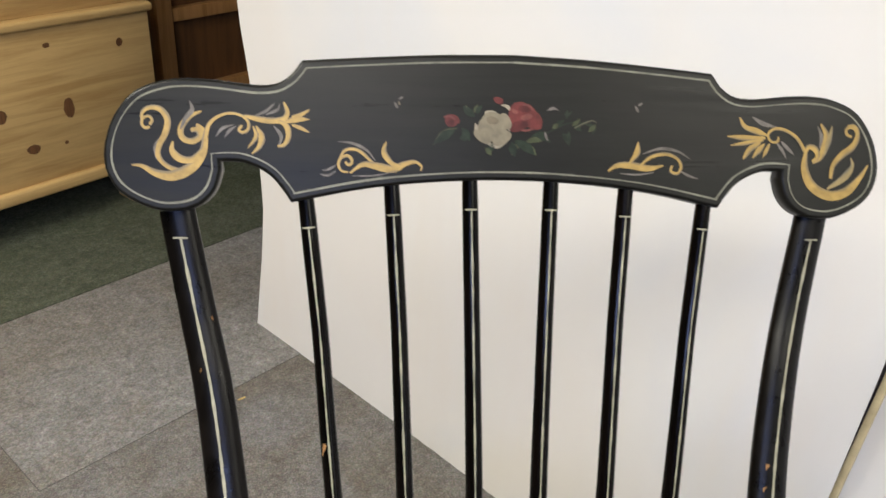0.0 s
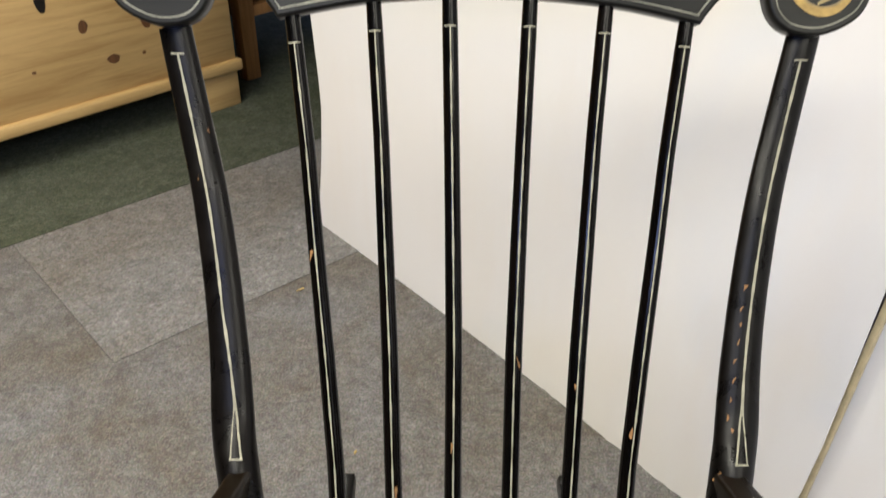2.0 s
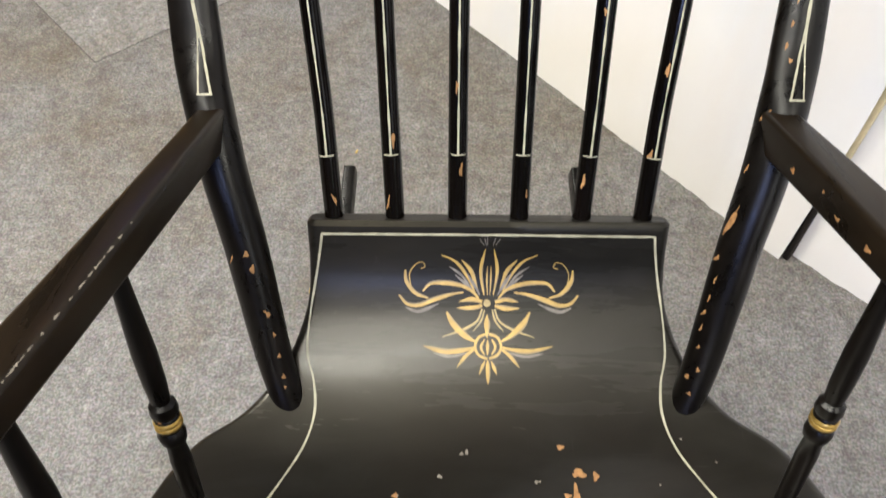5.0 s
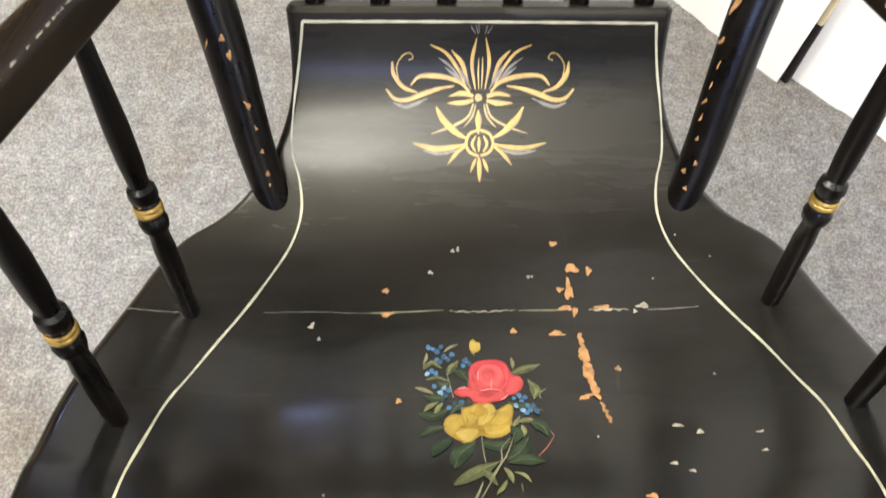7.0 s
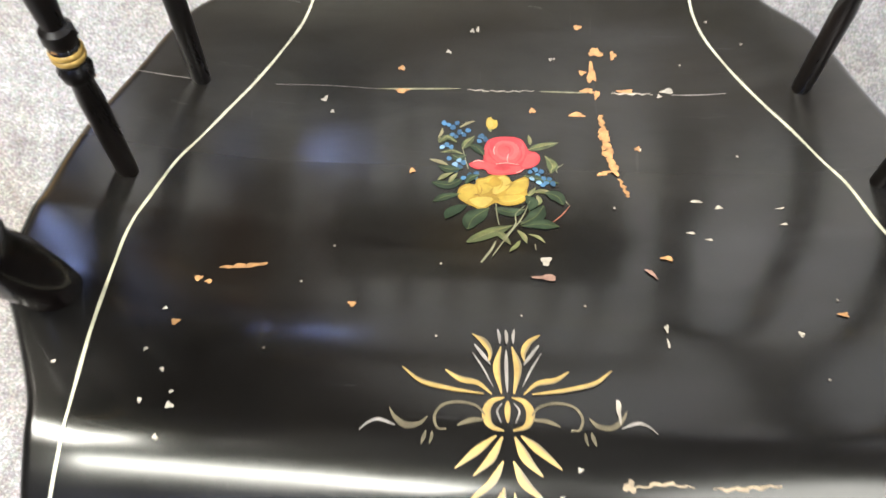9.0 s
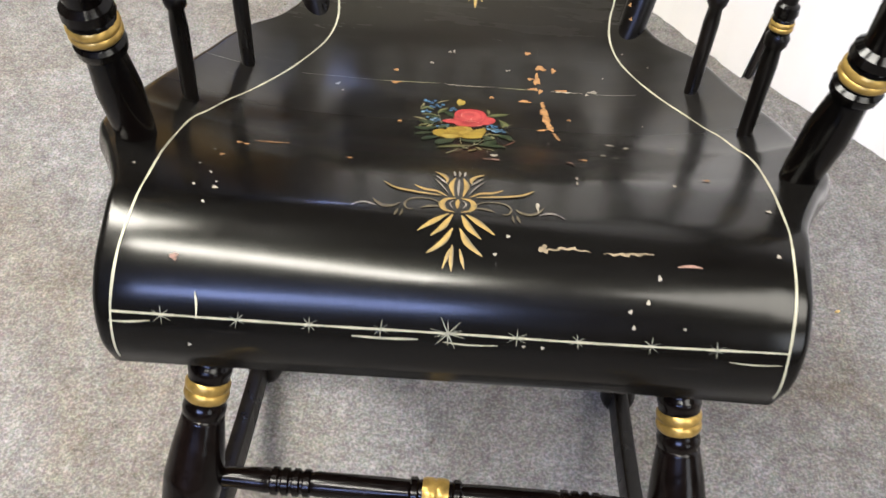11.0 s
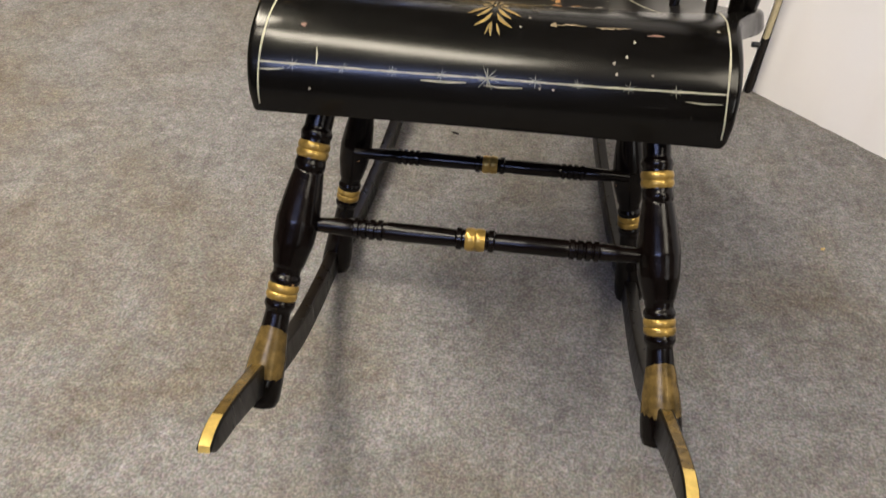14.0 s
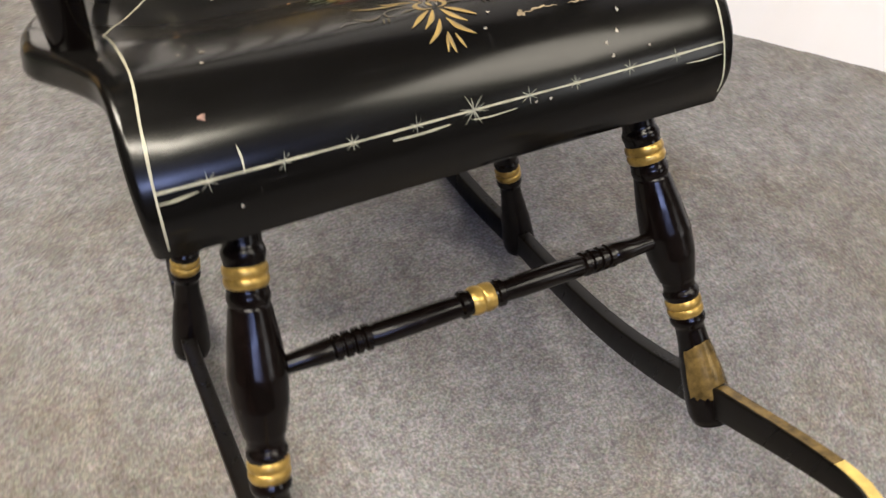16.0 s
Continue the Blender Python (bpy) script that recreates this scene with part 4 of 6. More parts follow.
brush(crest_at, GILT, (2.6, 8.7, 1.5), (242.1, 16.9), (241.5, 3.1), (248.2, -10.7), (263.6, -18.4), (278.3, -15.0), (289.1, -4.1), (296.4, 6.7))
brush(crest_at, GILTD, (1.5, 5.7, 1.0), (261.7, -12.9), (275.1, -4.3), (282.5, 5.1), (281.0, 12.5))
brush(crest_at, GILT, (2.1, 2.6, 2.1), (281.4, 29.1), (276.8, 30.9), (276.5, 35.5), (281.9, 36.5), (285.6, 32.9))
brush(crest_at, GILT, (2.1, 5.2, 3.1), (277.3, 37.8), (283.8, 37.5), (286.3, 30.2), (282.4, 21.3), (272.9, 14.2), (266.0, 5.8), (264.2, -4.5))
brush(crest_at, GILT, (1.5, 5.6, 1.5), (254.1, 39.1), (259.0, 30.5), (257.7, 20.4), (254.3, 11.6), (248.1, 7.3))
brush(crest_at, GILTD, (1.0, 4.1, 1.5), (264.0, 37.5), (261.7, 26.4), (258.1, 13.9))
brush(crest_at, GILT, (2.5, 4.6, 2.0), (241.2, 15.5), (244.4, 20.6), (250.4, 18.4), (252.2, 12.5), (247.5, 8.7))
brush(crest_at, GILT, (3.5, 2.5, 2.0), (241.2, 16.4), (234.2, 26.8), (224.1, 33.0), (214.8, 34.1), (209.2, 29.5), (212.0, 24.1), (217.3, 24.2), (218.1, 27.8))
brush(crest_at, GILT, (1.5, 4.9, 1.0), (209.3, 28.6), (199.4, 32.0), (189.6, 35.4), (185.0, 42.5))
brush(crest_at, GILT, (2.0, 4.4, 0.5), (207.4, 26.7), (193.9, 26.4), (174.7, 27.4))
brush(crest_at, GILT, (1.5, 3.4, 0.5), (205.6, 24.9), (193.2, 22.8), (177.9, 20.2))
brush(crest_at, GILT, (1.5, 4.9, 1.0), (203.3, 23.0), (194.4, 17.4), (189.0, 9.5))
brush(crest_at, GILT, (1.5, 4.4, 1.0), (206.7, 22.1), (200.8, 15.6), (197.2, 10.6))
brush(crest_at, GILT, (1.0, 3.5, 0.5), (211.1, 22.2), (208.0, 15.8), (205.4, 11.2))
brush(crest_at, GREYP, (1.0, 3.5, 0.5), (195.5, 43.2), (204.9, 38.0), (216.7, 35.5))
brush(crest_at, GREYP, (1.0, 3.0, 0.5), (220.7, 24.2), (227.4, 18.0), (232.0, 13.9))
brush(crest_at, GREYP, (1.0, 2.5, 0.5), (216.9, 23.3), (222.6, 16.1), (225.3, 11.1))
brush(crest_at, GREYP, (1.0, 3.1, 0.5), (251.7, 36.8), (255.2, 28.6), (253.8, 18.5))
brush(crest_at, GILT, (0.9, 6.0, 1.4), (76.8, -1.9), (85.0, 2.8), (96.2, 2.9), (110.3, 0.9), (122.5, 3.4))
brush(crest_at, GILT, (0.9, 4.7, 1.9), (101.2, 21.4), (100.5, 12.9), (94.7, 4.7))
brush(crest_at, GILT, (1.9, 2.8, 1.9), (103.2, 3.1), (112.3, 10.0), (124.0, 12.4), (133.6, 9.0), (137.2, 2.7), (134.1, -2.8), (128.3, -1.0), (129.5, 3.5))
brush(crest_at, GREYP, (0.5, 2.4, 0.5), (105.2, 12.1), (119.2, 16.4), (133.4, 14.8), (144.5, 8.7))
brush(crest_at, GREYP, (0.5, 1.9, 0.5), (135.9, -0.5), (143.6, -4.4), (151.3, -6.6))
brush(crest_at, GREYP, (0.5, 1.4, 0.5), (87.1, -3.5), (101.1, -4.2), (115.1, -2.2))
# posy in the middle of the crest rail
brush(crest_at, LEAFP, (0.9, 6.2, 0.4), (-45.3, 27.6), (-54.1, 22.2), (-61.5, 16.4))
brush(crest_at, LEAFP, (0.9, 5.3, 0.4), (-40.0, 29.0), (-35.5, 23.5), (-33.7, 19.2))
brush(crest_at, LEAFP, (0.9, 5.8, 0.4), (-29.9, 38.0), (-35.7, 42.2), (-38.8, 45.5))
brush(crest_at, LEAFP, (0.9, 4.0, 0.4), (-28.6, 40.2), (-26.8, 43.7), (-24.2, 46.3))
brush(crest_at, LEAFP, (1.3, 7.2, 0.4), (1.7, 19.9), (10.8, 15.7), (17.7, 9.6))
brush(crest_at, LEAFP, (1.3, 6.3, 0.4), (-0.5, 18.9), (0.4, 13.7), (1.9, 8.0))
brush(crest_at, LEAFP, (1.4, 6.8, 0.5), (15.2, 23.7), (24.2, 23.8), (30.2, 19.6))
brush(crest_at, LEAFP, (0.9, 4.5, 0.4), (-14.0, 17.8), (-17.5, 13.4), (-20.2, 10.7))
brush(crest_at, LEAFP, (0.9, 5.5, 0.5), (40.1, 26.4), (43.9, 22.0), (44.9, 17.6))
brush(crest_at, LEAFP, (0.9, 0.9, 0.9), (26.4, 26.1), (37.7, 32.1), (49.0, 35.4), (60.5, 33.4), (66.6, 30.0))
brush(crest_at, LEAFP, (0.9, 4.1, 0.9), (33.2, 29.3), (36.3, 33.8), (40.8, 36.5))
brush(crest_at, LEAFP, (0.9, 4.1, 0.9), (49.0, 35.4), (51.4, 31.5), (54.7, 28.9))
brush(crest_at, LEAFP, (0.9, 3.7, 0.9), (60.9, 34.3), (64.7, 30.9), (63.9, 26.4))
brush(crest_at, LEAFP, (0.5, 1.4, 0.5), (42.1, 39.6), (45.2, 41.9), (47.0, 44.1))
blot(crest_at, ROSEC, -47.5, 34.5, 11.5, 9.5, -0)
blot(crest_at, ROSEC_D, -48.4, 32.3, 6.2, 5.2, -0)
blot(crest_at, ROSEC, -11.4, 50.6, 8.0, 5.2, -20)
blot(crest_at, ROSEC, 7.2, 39.7, 22.5, 20.1, -0)
blot(crest_at, ROSEC, 16.3, 36.0, 16.3, 13.1, -30)
blot(crest_at, ROSEC_D, 4.6, 31.3, 15.3, 7.9, 20)
blot(crest_at, ROSEC_D, 8.9, 44.5, 9.9, 5.2, -10)
blot(crest_at, ROSEC_L, 10.8, 38.5, 9.9, 4.4, 15)
blot(crest_at, ROSEC_L, 1.3, 42.6, 6.3, 3.1, -30)
blot(crest_at, IVORYP, -16.0, 30.9, 23.2, 20.9, -0)
blot(crest_at, IVORYP, -23.0, 22.9, 16.1, 9.6, -25)
blot(crest_at, IVORYP, -8.7, 21.9, 16.2, 10.5, 25)
blot(crest_at, IVORYP, -6.2, 34.6, 13.4, 9.6, -60)
blot(crest_at, IVORYP_D, -16.0, 35.2, 9.8, 6.1, -10)
blot(crest_at, IVORYP_D, -22.2, 27.3, 11.6, 3.9, 20)
blot(crest_at, IVORYP_D, -9.7, 27.5, 10.8, 3.9, -20)
blot(crest_at, IVORYP_L, -15.1, 31.3, 6.3, 3.9, -0)
blot(crest_at, IVORYP_L, -17.0, 40.9, 9.8, 3.9, -5)
blot(crest_at, IVORYP_L, -24.9, 31.1, 8.9, 3.5, 30)
brush(crest_at, LEAFP_L, (0.5, 2.3, 0.5), (-43.1, 28.9), (-51.2, 26.9), (-57.6, 22.4), (-61.2, 15.6))
brush(crest_at, LEAFP, (0.9, 6.0, 0.5), (-35.0, 25.5), (-37.7, 21.9), (-41.3, 20.9))
brush(crest_at, LEAFP_L, (0.5, 3.2, 0.5), (-34.1, 39.8), (-35.9, 43.3), (-36.8, 45.9))
brush(crest_at, LEAFP_L, (0.5, 3.2, 0.5), (-30.5, 40.7), (-28.7, 44.3), (-27.8, 47.0))
brush(crest_at, LEAFP_L, (0.9, 4.2, 0.5), (-0.3, 13.6), (5.2, 16.9), (12.5, 18.4))
brush(crest_at, LEAFP_L, (0.9, 5.5, 0.5), (8.8, 16.5), (14.4, 13.9), (19.0, 9.5))
brush(crest_at, LEAFP_L, (0.5, 2.8, 0.5), (0.6, 15.4), (-0.3, 11.8), (-0.2, 9.1))
brush(crest_at, LEAFP_L, (0.5, 4.6, 0.5), (10.7, 19.2), (17.1, 21.2), (23.5, 20.4))
brush(crest_at, LEAFP_L, (0.5, 4.1, 0.5), (-21.3, 14.1), (-18.5, 11.5), (-16.7, 8.8))
brush(crest_at, LEAFP_L, (0.5, 3.7, 0.5), (31.6, 30.4), (34.4, 32.3), (36.2, 34.1))
brush(crest_at, STEMP, (0.5, 0.9, 0.5), (49.1, 30.8), (56.5, 34.6), (62.9, 37.0), (66.6, 35.7))
brush(crest_at, LEAFP_L, (0.5, 3.7, 0.5), (60.3, 28.3), (63.9, 31.1), (66.7, 33.9))
brush(crest_at, LEAFP_L, (0.5, 3.3, 0.5), (47.3, 32.6), (50.9, 35.3), (53.6, 38.1))
brush(crest_at, GREYP, (0.5, 2.3, 0.5), (26.9, 43.8), (32.3, 45.7), (36.0, 44.0))
brush(crest_at, LEAFP, (0.5, 3.3, 0.5), (42.6, 37.9), (43.0, 42.4), (43.4, 44.2))
brush(crest_at, LEAFP, (0.5, 3.3, 0.5), (44.6, 28.0), (44.6, 23.5), (45.6, 19.0))
brush(crest_at, GREYP, (0.5, 1.9, 0.5), (25.7, 27.6), (26.7, 23.1), (28.1, 20.5))
brush(crest_at, IVORYP_L, (0.9, 3.2, 0.9), (-29.1, 32.8), (-27.3, 25.2), (-19.5, 20.9))
brush(crest_at, IVORYP_L, (0.9, 3.7, 0.9), (-19.5, 17.7), (-12.2, 15.6), (-4.5, 19.8))
brush(crest_at, IVORYP_L, (0.9, 3.2, 0.9), (-1.4, 40.9), (0.9, 35.2), (-2.7, 27.5))
brush(crest_at, IVORYP_D, (0.5, 1.8, 0.5), (-24.6, 36.0), (-15.1, 40.6), (-6.0, 37.7))
brush(crest_at, IVORYP_D, (0.5, 2.3, 0.5), (-22.3, 25.3), (-13.6, 23.2), (-5.9, 27.9))
brush(crest_at, IVORYP_D, (0.5, 1.8, 0.5), (-19.6, 33.0), (-15.0, 28.6), (-9.1, 31.8))
brush(crest_at, IVORYP_L, (0.9, 2.8, 0.9), (-9.2, 47.0), (-4.7, 46.2), (0.4, 41.0))
brush(crest_at, IVORYP_D, (0.5, 1.8, 0.5), (-25.5, 31.0), (-23.6, 26.6), (-19.1, 23.6))
brush(crest_at, ROSEC_D, (0.5, 2.3, 0.5), (4.9, 47.3), (9.5, 41.2), (8.2, 33.5))
brush(crest_at, ROSEC_D, (0.5, 2.3, 0.5), (12.6, 48.8), (17.3, 41.3), (14.2, 33.7))
brush(crest_at, ROSEC_D, (0.5, 2.3, 0.5), (3.2, 37.0), (8.7, 31.8), (16.9, 32.8))
brush(crest_at, ROSEC_L, (0.5, 1.8, 0.5), (1.9, 30.3), (11.0, 28.2), (20.6, 31.6))
brush(crest_at, ROSEC_L, (0.5, 1.4, 0.5), (7.6, 47.8), (13.1, 47.1), (15.9, 43.5))
brush(crest_at, ROSEC_L, (0.5, 1.8, 0.5), (-54.0, 36.7), (-49.5, 37.7), (-44.9, 35.1))
# faint butterflies
blot(crest_at, GREYP, -90.5, 44.7, 5.2, 2.1, -60)
blot(crest_at, GREYP, 99.4, 46.7, 5.6, 2.2, -60)
blot(crest_at, GREYP, -87.0, 50.3, 3.9, 1.7, 30)
blot(crest_at, GREYP, 102.0, 50.4, 4.2, 1.8, 30)
blot(crest_at, IVORYP_D, -88.3, 46.5, 3.5, 1.7, -70)
# spray on the rear roll of the seat
brush(seat_at, GILT, (0.5, 3.4, 1.0), (-0.9, 636.7), (-4.1, 617.1), (-1.3, 596.6), both=True)
brush(seat_at, GILT, (0.5, 1.5, 0.5), (1.1, 621.2), (0.9, 608.8), (1.5, 596.6), both=True)
brush(seat_at, GILT, (1.0, 2.9, 1.5), (-36.0, 630.9), (-24.0, 624.4), (-14.3, 611.0), (-7.9, 596.5), both=True)
brush(seat_at, GILT, (1.0, 3.9, 1.5), (-19.8, 626.5), (-11.6, 616.1), (-6.5, 599.4), both=True)
brush(seat_at, GREYP, (0.5, 2.5, 1.0), (-24.8, 613.3), (-15.2, 605.1), (-6.5, 595.6), both=True)
brush(seat_at, GREYP, (0.5, 2.5, 1.0), (-15.4, 615.0), (-9.5, 605.2), (-4.6, 596.6), both=True)
brush(seat_at, GREYP, (0.5, 2.0, 1.0), (-29.7, 620.7), (-20.0, 613.4), (-11.4, 602.2), both=True)
brush(seat_at, GILT, (1.5, 4.5, 2.0), (-51.2, 599.4), (-44.6, 606.2), (-33.2, 606.9), (-21.4, 605.0), (-11.8, 600.8), (-5.6, 594.2), both=True)
brush(seat_at, GILT, (1.5, 4.5, 1.5), (-70.1, 596.8), (-63.8, 589.6), (-54.3, 588.4), (-42.5, 592.8), (-28.3, 597.2), (-17.9, 598.9), both=True)
brush(seat_at, GREYP, (1.0, 3.0, 0.5), (-64.7, 586.3), (-54.2, 583.1), (-37.7, 589.5), both=True)
brush(seat_at, GILT, (1.5, 4.0, 1.5), (-65.0, 617.8), (-64.0, 607.9), (-56.8, 598.3), (-46.3, 594.2), both=True)
brush(seat_at, GILT, (1.0, 1.0, 1.0), (-60.7, 604.6), (-61.7, 614.3), (-57.0, 622.4), (-51.4, 624.6), (-49.0, 620.5), (-52.7, 618.9), both=True)
brush(seat_at, GILT, (3.5, 4.5, 0.5), (-2.7, 591.0), (-11.2, 593.2), (-21.6, 591.1), both=True)
brush(seat_at, GILT, (2.5, 4.5, 0.5), (-2.5, 588.0), (-11.1, 586.0), (-22.9, 585.9), both=True)
brush(seat_at, GILTD, (2.0, 2.5, 1.0), (-2.5, 585.3), (-6.7, 575.3), (-18.4, 568.1), (-35.0, 562.3), both=True)
brush(seat_at, GILTD, (1.0, 2.0, 0.5), (-0.6, 584.8), (-3.4, 575.3), (-9.9, 567.2), both=True)
brush(seat_at, GILT, (1.5, 6.5, 1.5), (-31.4, 582.9), (-25.6, 572.7), (-16.0, 563.4), (-7.5, 558.5), both=True)
brush(seat_at, GILT, (1.0, 5.5, 1.5), (-49.7, 555.1), (-32.6, 550.9), (-18.4, 551.9), (-8.0, 554.4), both=True)
brush(seat_at, GREYP, (1.0, 2.5, 1.0), (-42.0, 549.3), (-27.9, 546.8), (-13.8, 549.7), both=True)
brush(seat_at, GILT, (2.5, 3.5, 0.5), (-9.0, 552.5), (-15.6, 546.9), (-22.8, 537.8), both=True)
brush(seat_at, GILT, (1.0, 5.5, 1.0), (1.4, 580.5), (1.5, 571.6), (1.5, 561.8))
brush(seat_at, GILT, (2.5, 2.5, 2.5), (1.9, 565.1), (-5.2, 562.2), (-8.0, 554.7), (-5.2, 548.0), (1.8, 544.9), both=True)
brush(seat_at, GILT, (1.0, 2.5, 1.0), (-0.4, 560.8), (-3.3, 554.4), (-0.5, 548.1), both=True)
brush(seat_at, GILT, (1.0, 3.0, 1.0), (2.0, 560.0), (2.1, 554.5), (2.0, 548.1))
brush(seat_at, GILT, (1.0, 4.5, 0.5), (2.1, 544.0), (2.5, 534.1), (2.5, 524.3))
brush(seat_at, GILT, (1.0, 3.0, 0.5), (-0.1, 543.1), (-2.5, 537.6), (-4.5, 532.2), both=True)
brush(seat_at, GREYP, (0.5, 0.5, 0.5), (-0.1, 639.3), (-1.8, 646.2), both=True)
brush(seat_at, GREYP, (0.5, 0.5, 0.5), (-2.0, 639.9), (-5.5, 645.1), both=True)
brush(seat_at, GREYP, (0.5, 0.5, 0.5), (0.6, 639.9), (0.3, 648.4))
blot(seat_at, GILTD, 1.2, 590.0, 5.9, 5.9, -0)
# spray on the front roll of the seat
brush(seat_at, GILT, (0.8, 3.9, 0.8), (-3.6, 182.5), (-6.1, 169.8), (-3.8, 154.8), both=True)
brush(seat_at, GREYP, (0.6, 2.0, 0.6), (-1.0, 180.2), (-1.2, 166.8), (-1.0, 155.8))
brush(seat_at, GILT, (0.6, 4.0, 1.1), (-18.4, 190.5), (-12.6, 185.8), (-9.3, 179.3), (-9.6, 173.8), both=True)
brush(seat_at, GREYP, (0.6, 2.0, 0.6), (-17.3, 183.7), (-12.1, 176.0), (-9.1, 171.5), both=True)
brush(seat_at, GREYP, (0.3, 1.1, 0.3), (-18.2, 178.4), (-13.1, 169.5), (-8.0, 158.6), both=True)
brush(seat_at, GREYP, (0.6, 1.7, 0.6), (-5.1, 193.8), (-4.3, 188.9), (-4.2, 184.0), both=True)
brush(seat_at, GREYP, (0.6, 2.0, 0.6), (-1.0, 193.3), (-0.6, 188.9), (-0.8, 184.1))
brush(seat_at, GILT, (0.6, 2.8, 0.6), (-53.3, 169.1), (-43.9, 161.3), (-30.2, 157.4), (-19.5, 155.6), (-12.5, 154.6), both=True)
brush(seat_at, GILT, (0.8, 3.6, 0.8), (-31.7, 168.2), (-24.5, 163.1), (-15.5, 160.9), (-8.6, 154.7), both=True)
brush(seat_at, GILT, (0.8, 4.7, 0.8), (-2.5, 152.9), (-8.6, 150.8), (-11.5, 144.8), (-9.4, 138.0), (-2.9, 135.5), both=True)
brush(seat_at, GILT, (0.8, 3.6, 0.8), (-0.9, 151.1), (-1.1, 145.1), (-1.0, 139.5))
brush(seat_at, GREYP, (0.5, 1.1, 0.5), (-3.5, 149.8), (-6.2, 145.5), (-4.2, 139.4), both=True)
brush(seat_at, GILTD, (0.8, 1.6, 0.8), (-12.0, 143.2), (-16.2, 148.1), (-24.7, 150.1), (-32.6, 148.3), (-36.3, 142.5), (-34.7, 136.5), (-30.5, 136.0), both=True)
brush(seat_at, GILTD, (1.1, 2.5, 0.5), (-12.5, 141.0), (-19.3, 140.4), (-25.5, 137.8), both=True)
brush(seat_at, GILTD, (0.5, 3.0, 0.3), (-39.6, 142.4), (-43.1, 138.6), (-49.8, 137.5), (-55.2, 141.3), (-58.3, 146.6), both=True)
brush(seat_at, GREYP, (0.5, 1.6, 0.3), (-54.9, 137.4), (-62.9, 140.2), (-68.0, 138.5), (-71.8, 134.9), both=True)
brush(seat_at, GILTD, (0.3, 1.9, 0.3), (-40.1, 135.2), (-41.0, 132.1), (-42.2, 128.7), both=True)
brush(seat_at, GILTD, (0.3, 1.6, 0.3), (-37.2, 135.0), (-37.4, 131.7), (-38.3, 128.8), both=True)
brush(seat_at, GILT, (1.1, 4.1, 0.5), (-6.6, 133.0), (-13.9, 127.5), (-25.9, 118.0), both=True)
brush(seat_at, GILT, (1.2, 4.4, 0.6), (-3.7, 132.5), (-9.1, 122.6), (-17.1, 114.7), both=True)
brush(seat_at, GILT, (0.9, 4.4, 0.6), (-3.1, 121.5), (-8.7, 111.4), (-18.8, 102.9), both=True)
brush(seat_at, GILT, (0.9, 3.5, 0.6), (-2.5, 109.4), (-2.7, 100.2), (-2.0, 92.1))
brush(seat_at, GILT, (0.6, 2.6, 0.3), (-3.9, 107.1), (-6.0, 99.3), (-7.8, 93.6), both=True)
# bouquet on the seat
leaf(LEAFP, 9.2, (-3.3, 306.4), (6.9, 302.5), (16.0, 306.2))
leaf(LEAFP, 13.1, (-20.4, 283.7), (-17.0, 295.2), (-6.8, 306.4))
leaf(LEAFP, 10.0, (27.9, 309.9), (21.9, 298.5), (12.2, 290.1))
leaf(LEAFP, 10.0, (36.1, 288.9), (25.0, 290.9), (12.7, 288.2))
leaf(LEAFP, 9.2, (29.9, 323.1), (37.4, 319.2), (40.7, 310.7))
leaf(LEAFP, 8.5, (-34.2, 294.4), (-29.7, 301.9), (-20.8, 308.4))
leaf(LEAFP, 6.5, (-42.6, 311.5), (-34.1, 317.0), (-24.9, 319.8))
leaf(LEAFP, 8.5, (-43.6, 330.4), (-32.7, 328.4), (-23.2, 334.9))
leaf(LEAFP, 6.5, (-40.0, 346.3), (-33.0, 343.4), (-23.8, 344.3))
leaf(LEAFP, 6.9, (-19.6, 366.8), (-14.0, 364.4), (-9.3, 357.3))
leaf(LEAFP, 6.2, (16.6, 339.3), (29.2, 335.4), (39.6, 332.5))
leaf(LEAFP, 5.4, (-12.8, 338.6), (-18.0, 335.8), (-22.2, 329.2))
leaf(LEAFP, 7.7, (17.0, 319.4), (21.0, 312.3), (18.3, 304.3))
leaf(LEAFP, 6.2, (-31.1, 357.5), (-26.6, 354.6), (-21.3, 357.4))
leaf(LEAFP_L, 6.5, (20.2, 364.2), (29.2, 367.4), (41.1, 371.6))
leaf(LEAFP_L, 6.9, (34.6, 342.0), (36.1, 350.4), (31.6, 358.9))
leaf(LEAFP_L, 10.0, (-21.1, 269.3), (-8.8, 278.7), (7.4, 289.2))
leaf(LEAFP_L, 5.4, (-3.8, 283.5), (0.5, 277.7), (5.2, 268.0))
leaf(LEAFP_L, 6.2, (-24.2, 363.0), (-20.7, 369.2), (-16.0, 375.3))
leaf(LEAFP_L, 4.6, (-40.5, 367.9), (-34.9, 373.5), (-27.6, 368.7))
leaf(LEAFP_L, 3.5, (-38.6, 359.4), (-31.1, 361.2), (-23.5, 358.3))
leaf(LEAFP_L, 3.5, (-4.7, 380.0), (-5.4, 383.3), (-3.7, 386.5))
leaf(SAGEP, 4.6, (22.0, 323.1), (29.3, 324.5), (36.8, 319.7))
leaf(SAGEP, 4.2, (24.3, 320.3), (25.5, 314.6), (21.8, 308.9))
leaf(SAGEP, 3.5, (18.0, 318.4), (20.8, 322.2), (23.8, 327.9))
leaf(SAGEP, 3.9, (-40.0, 332.2), (-35.6, 336.9), (-30.1, 340.1))
leaf(SAGEP, 3.9, (-32.7, 330.2), (-30.1, 335.4), (-27.2, 339.6))
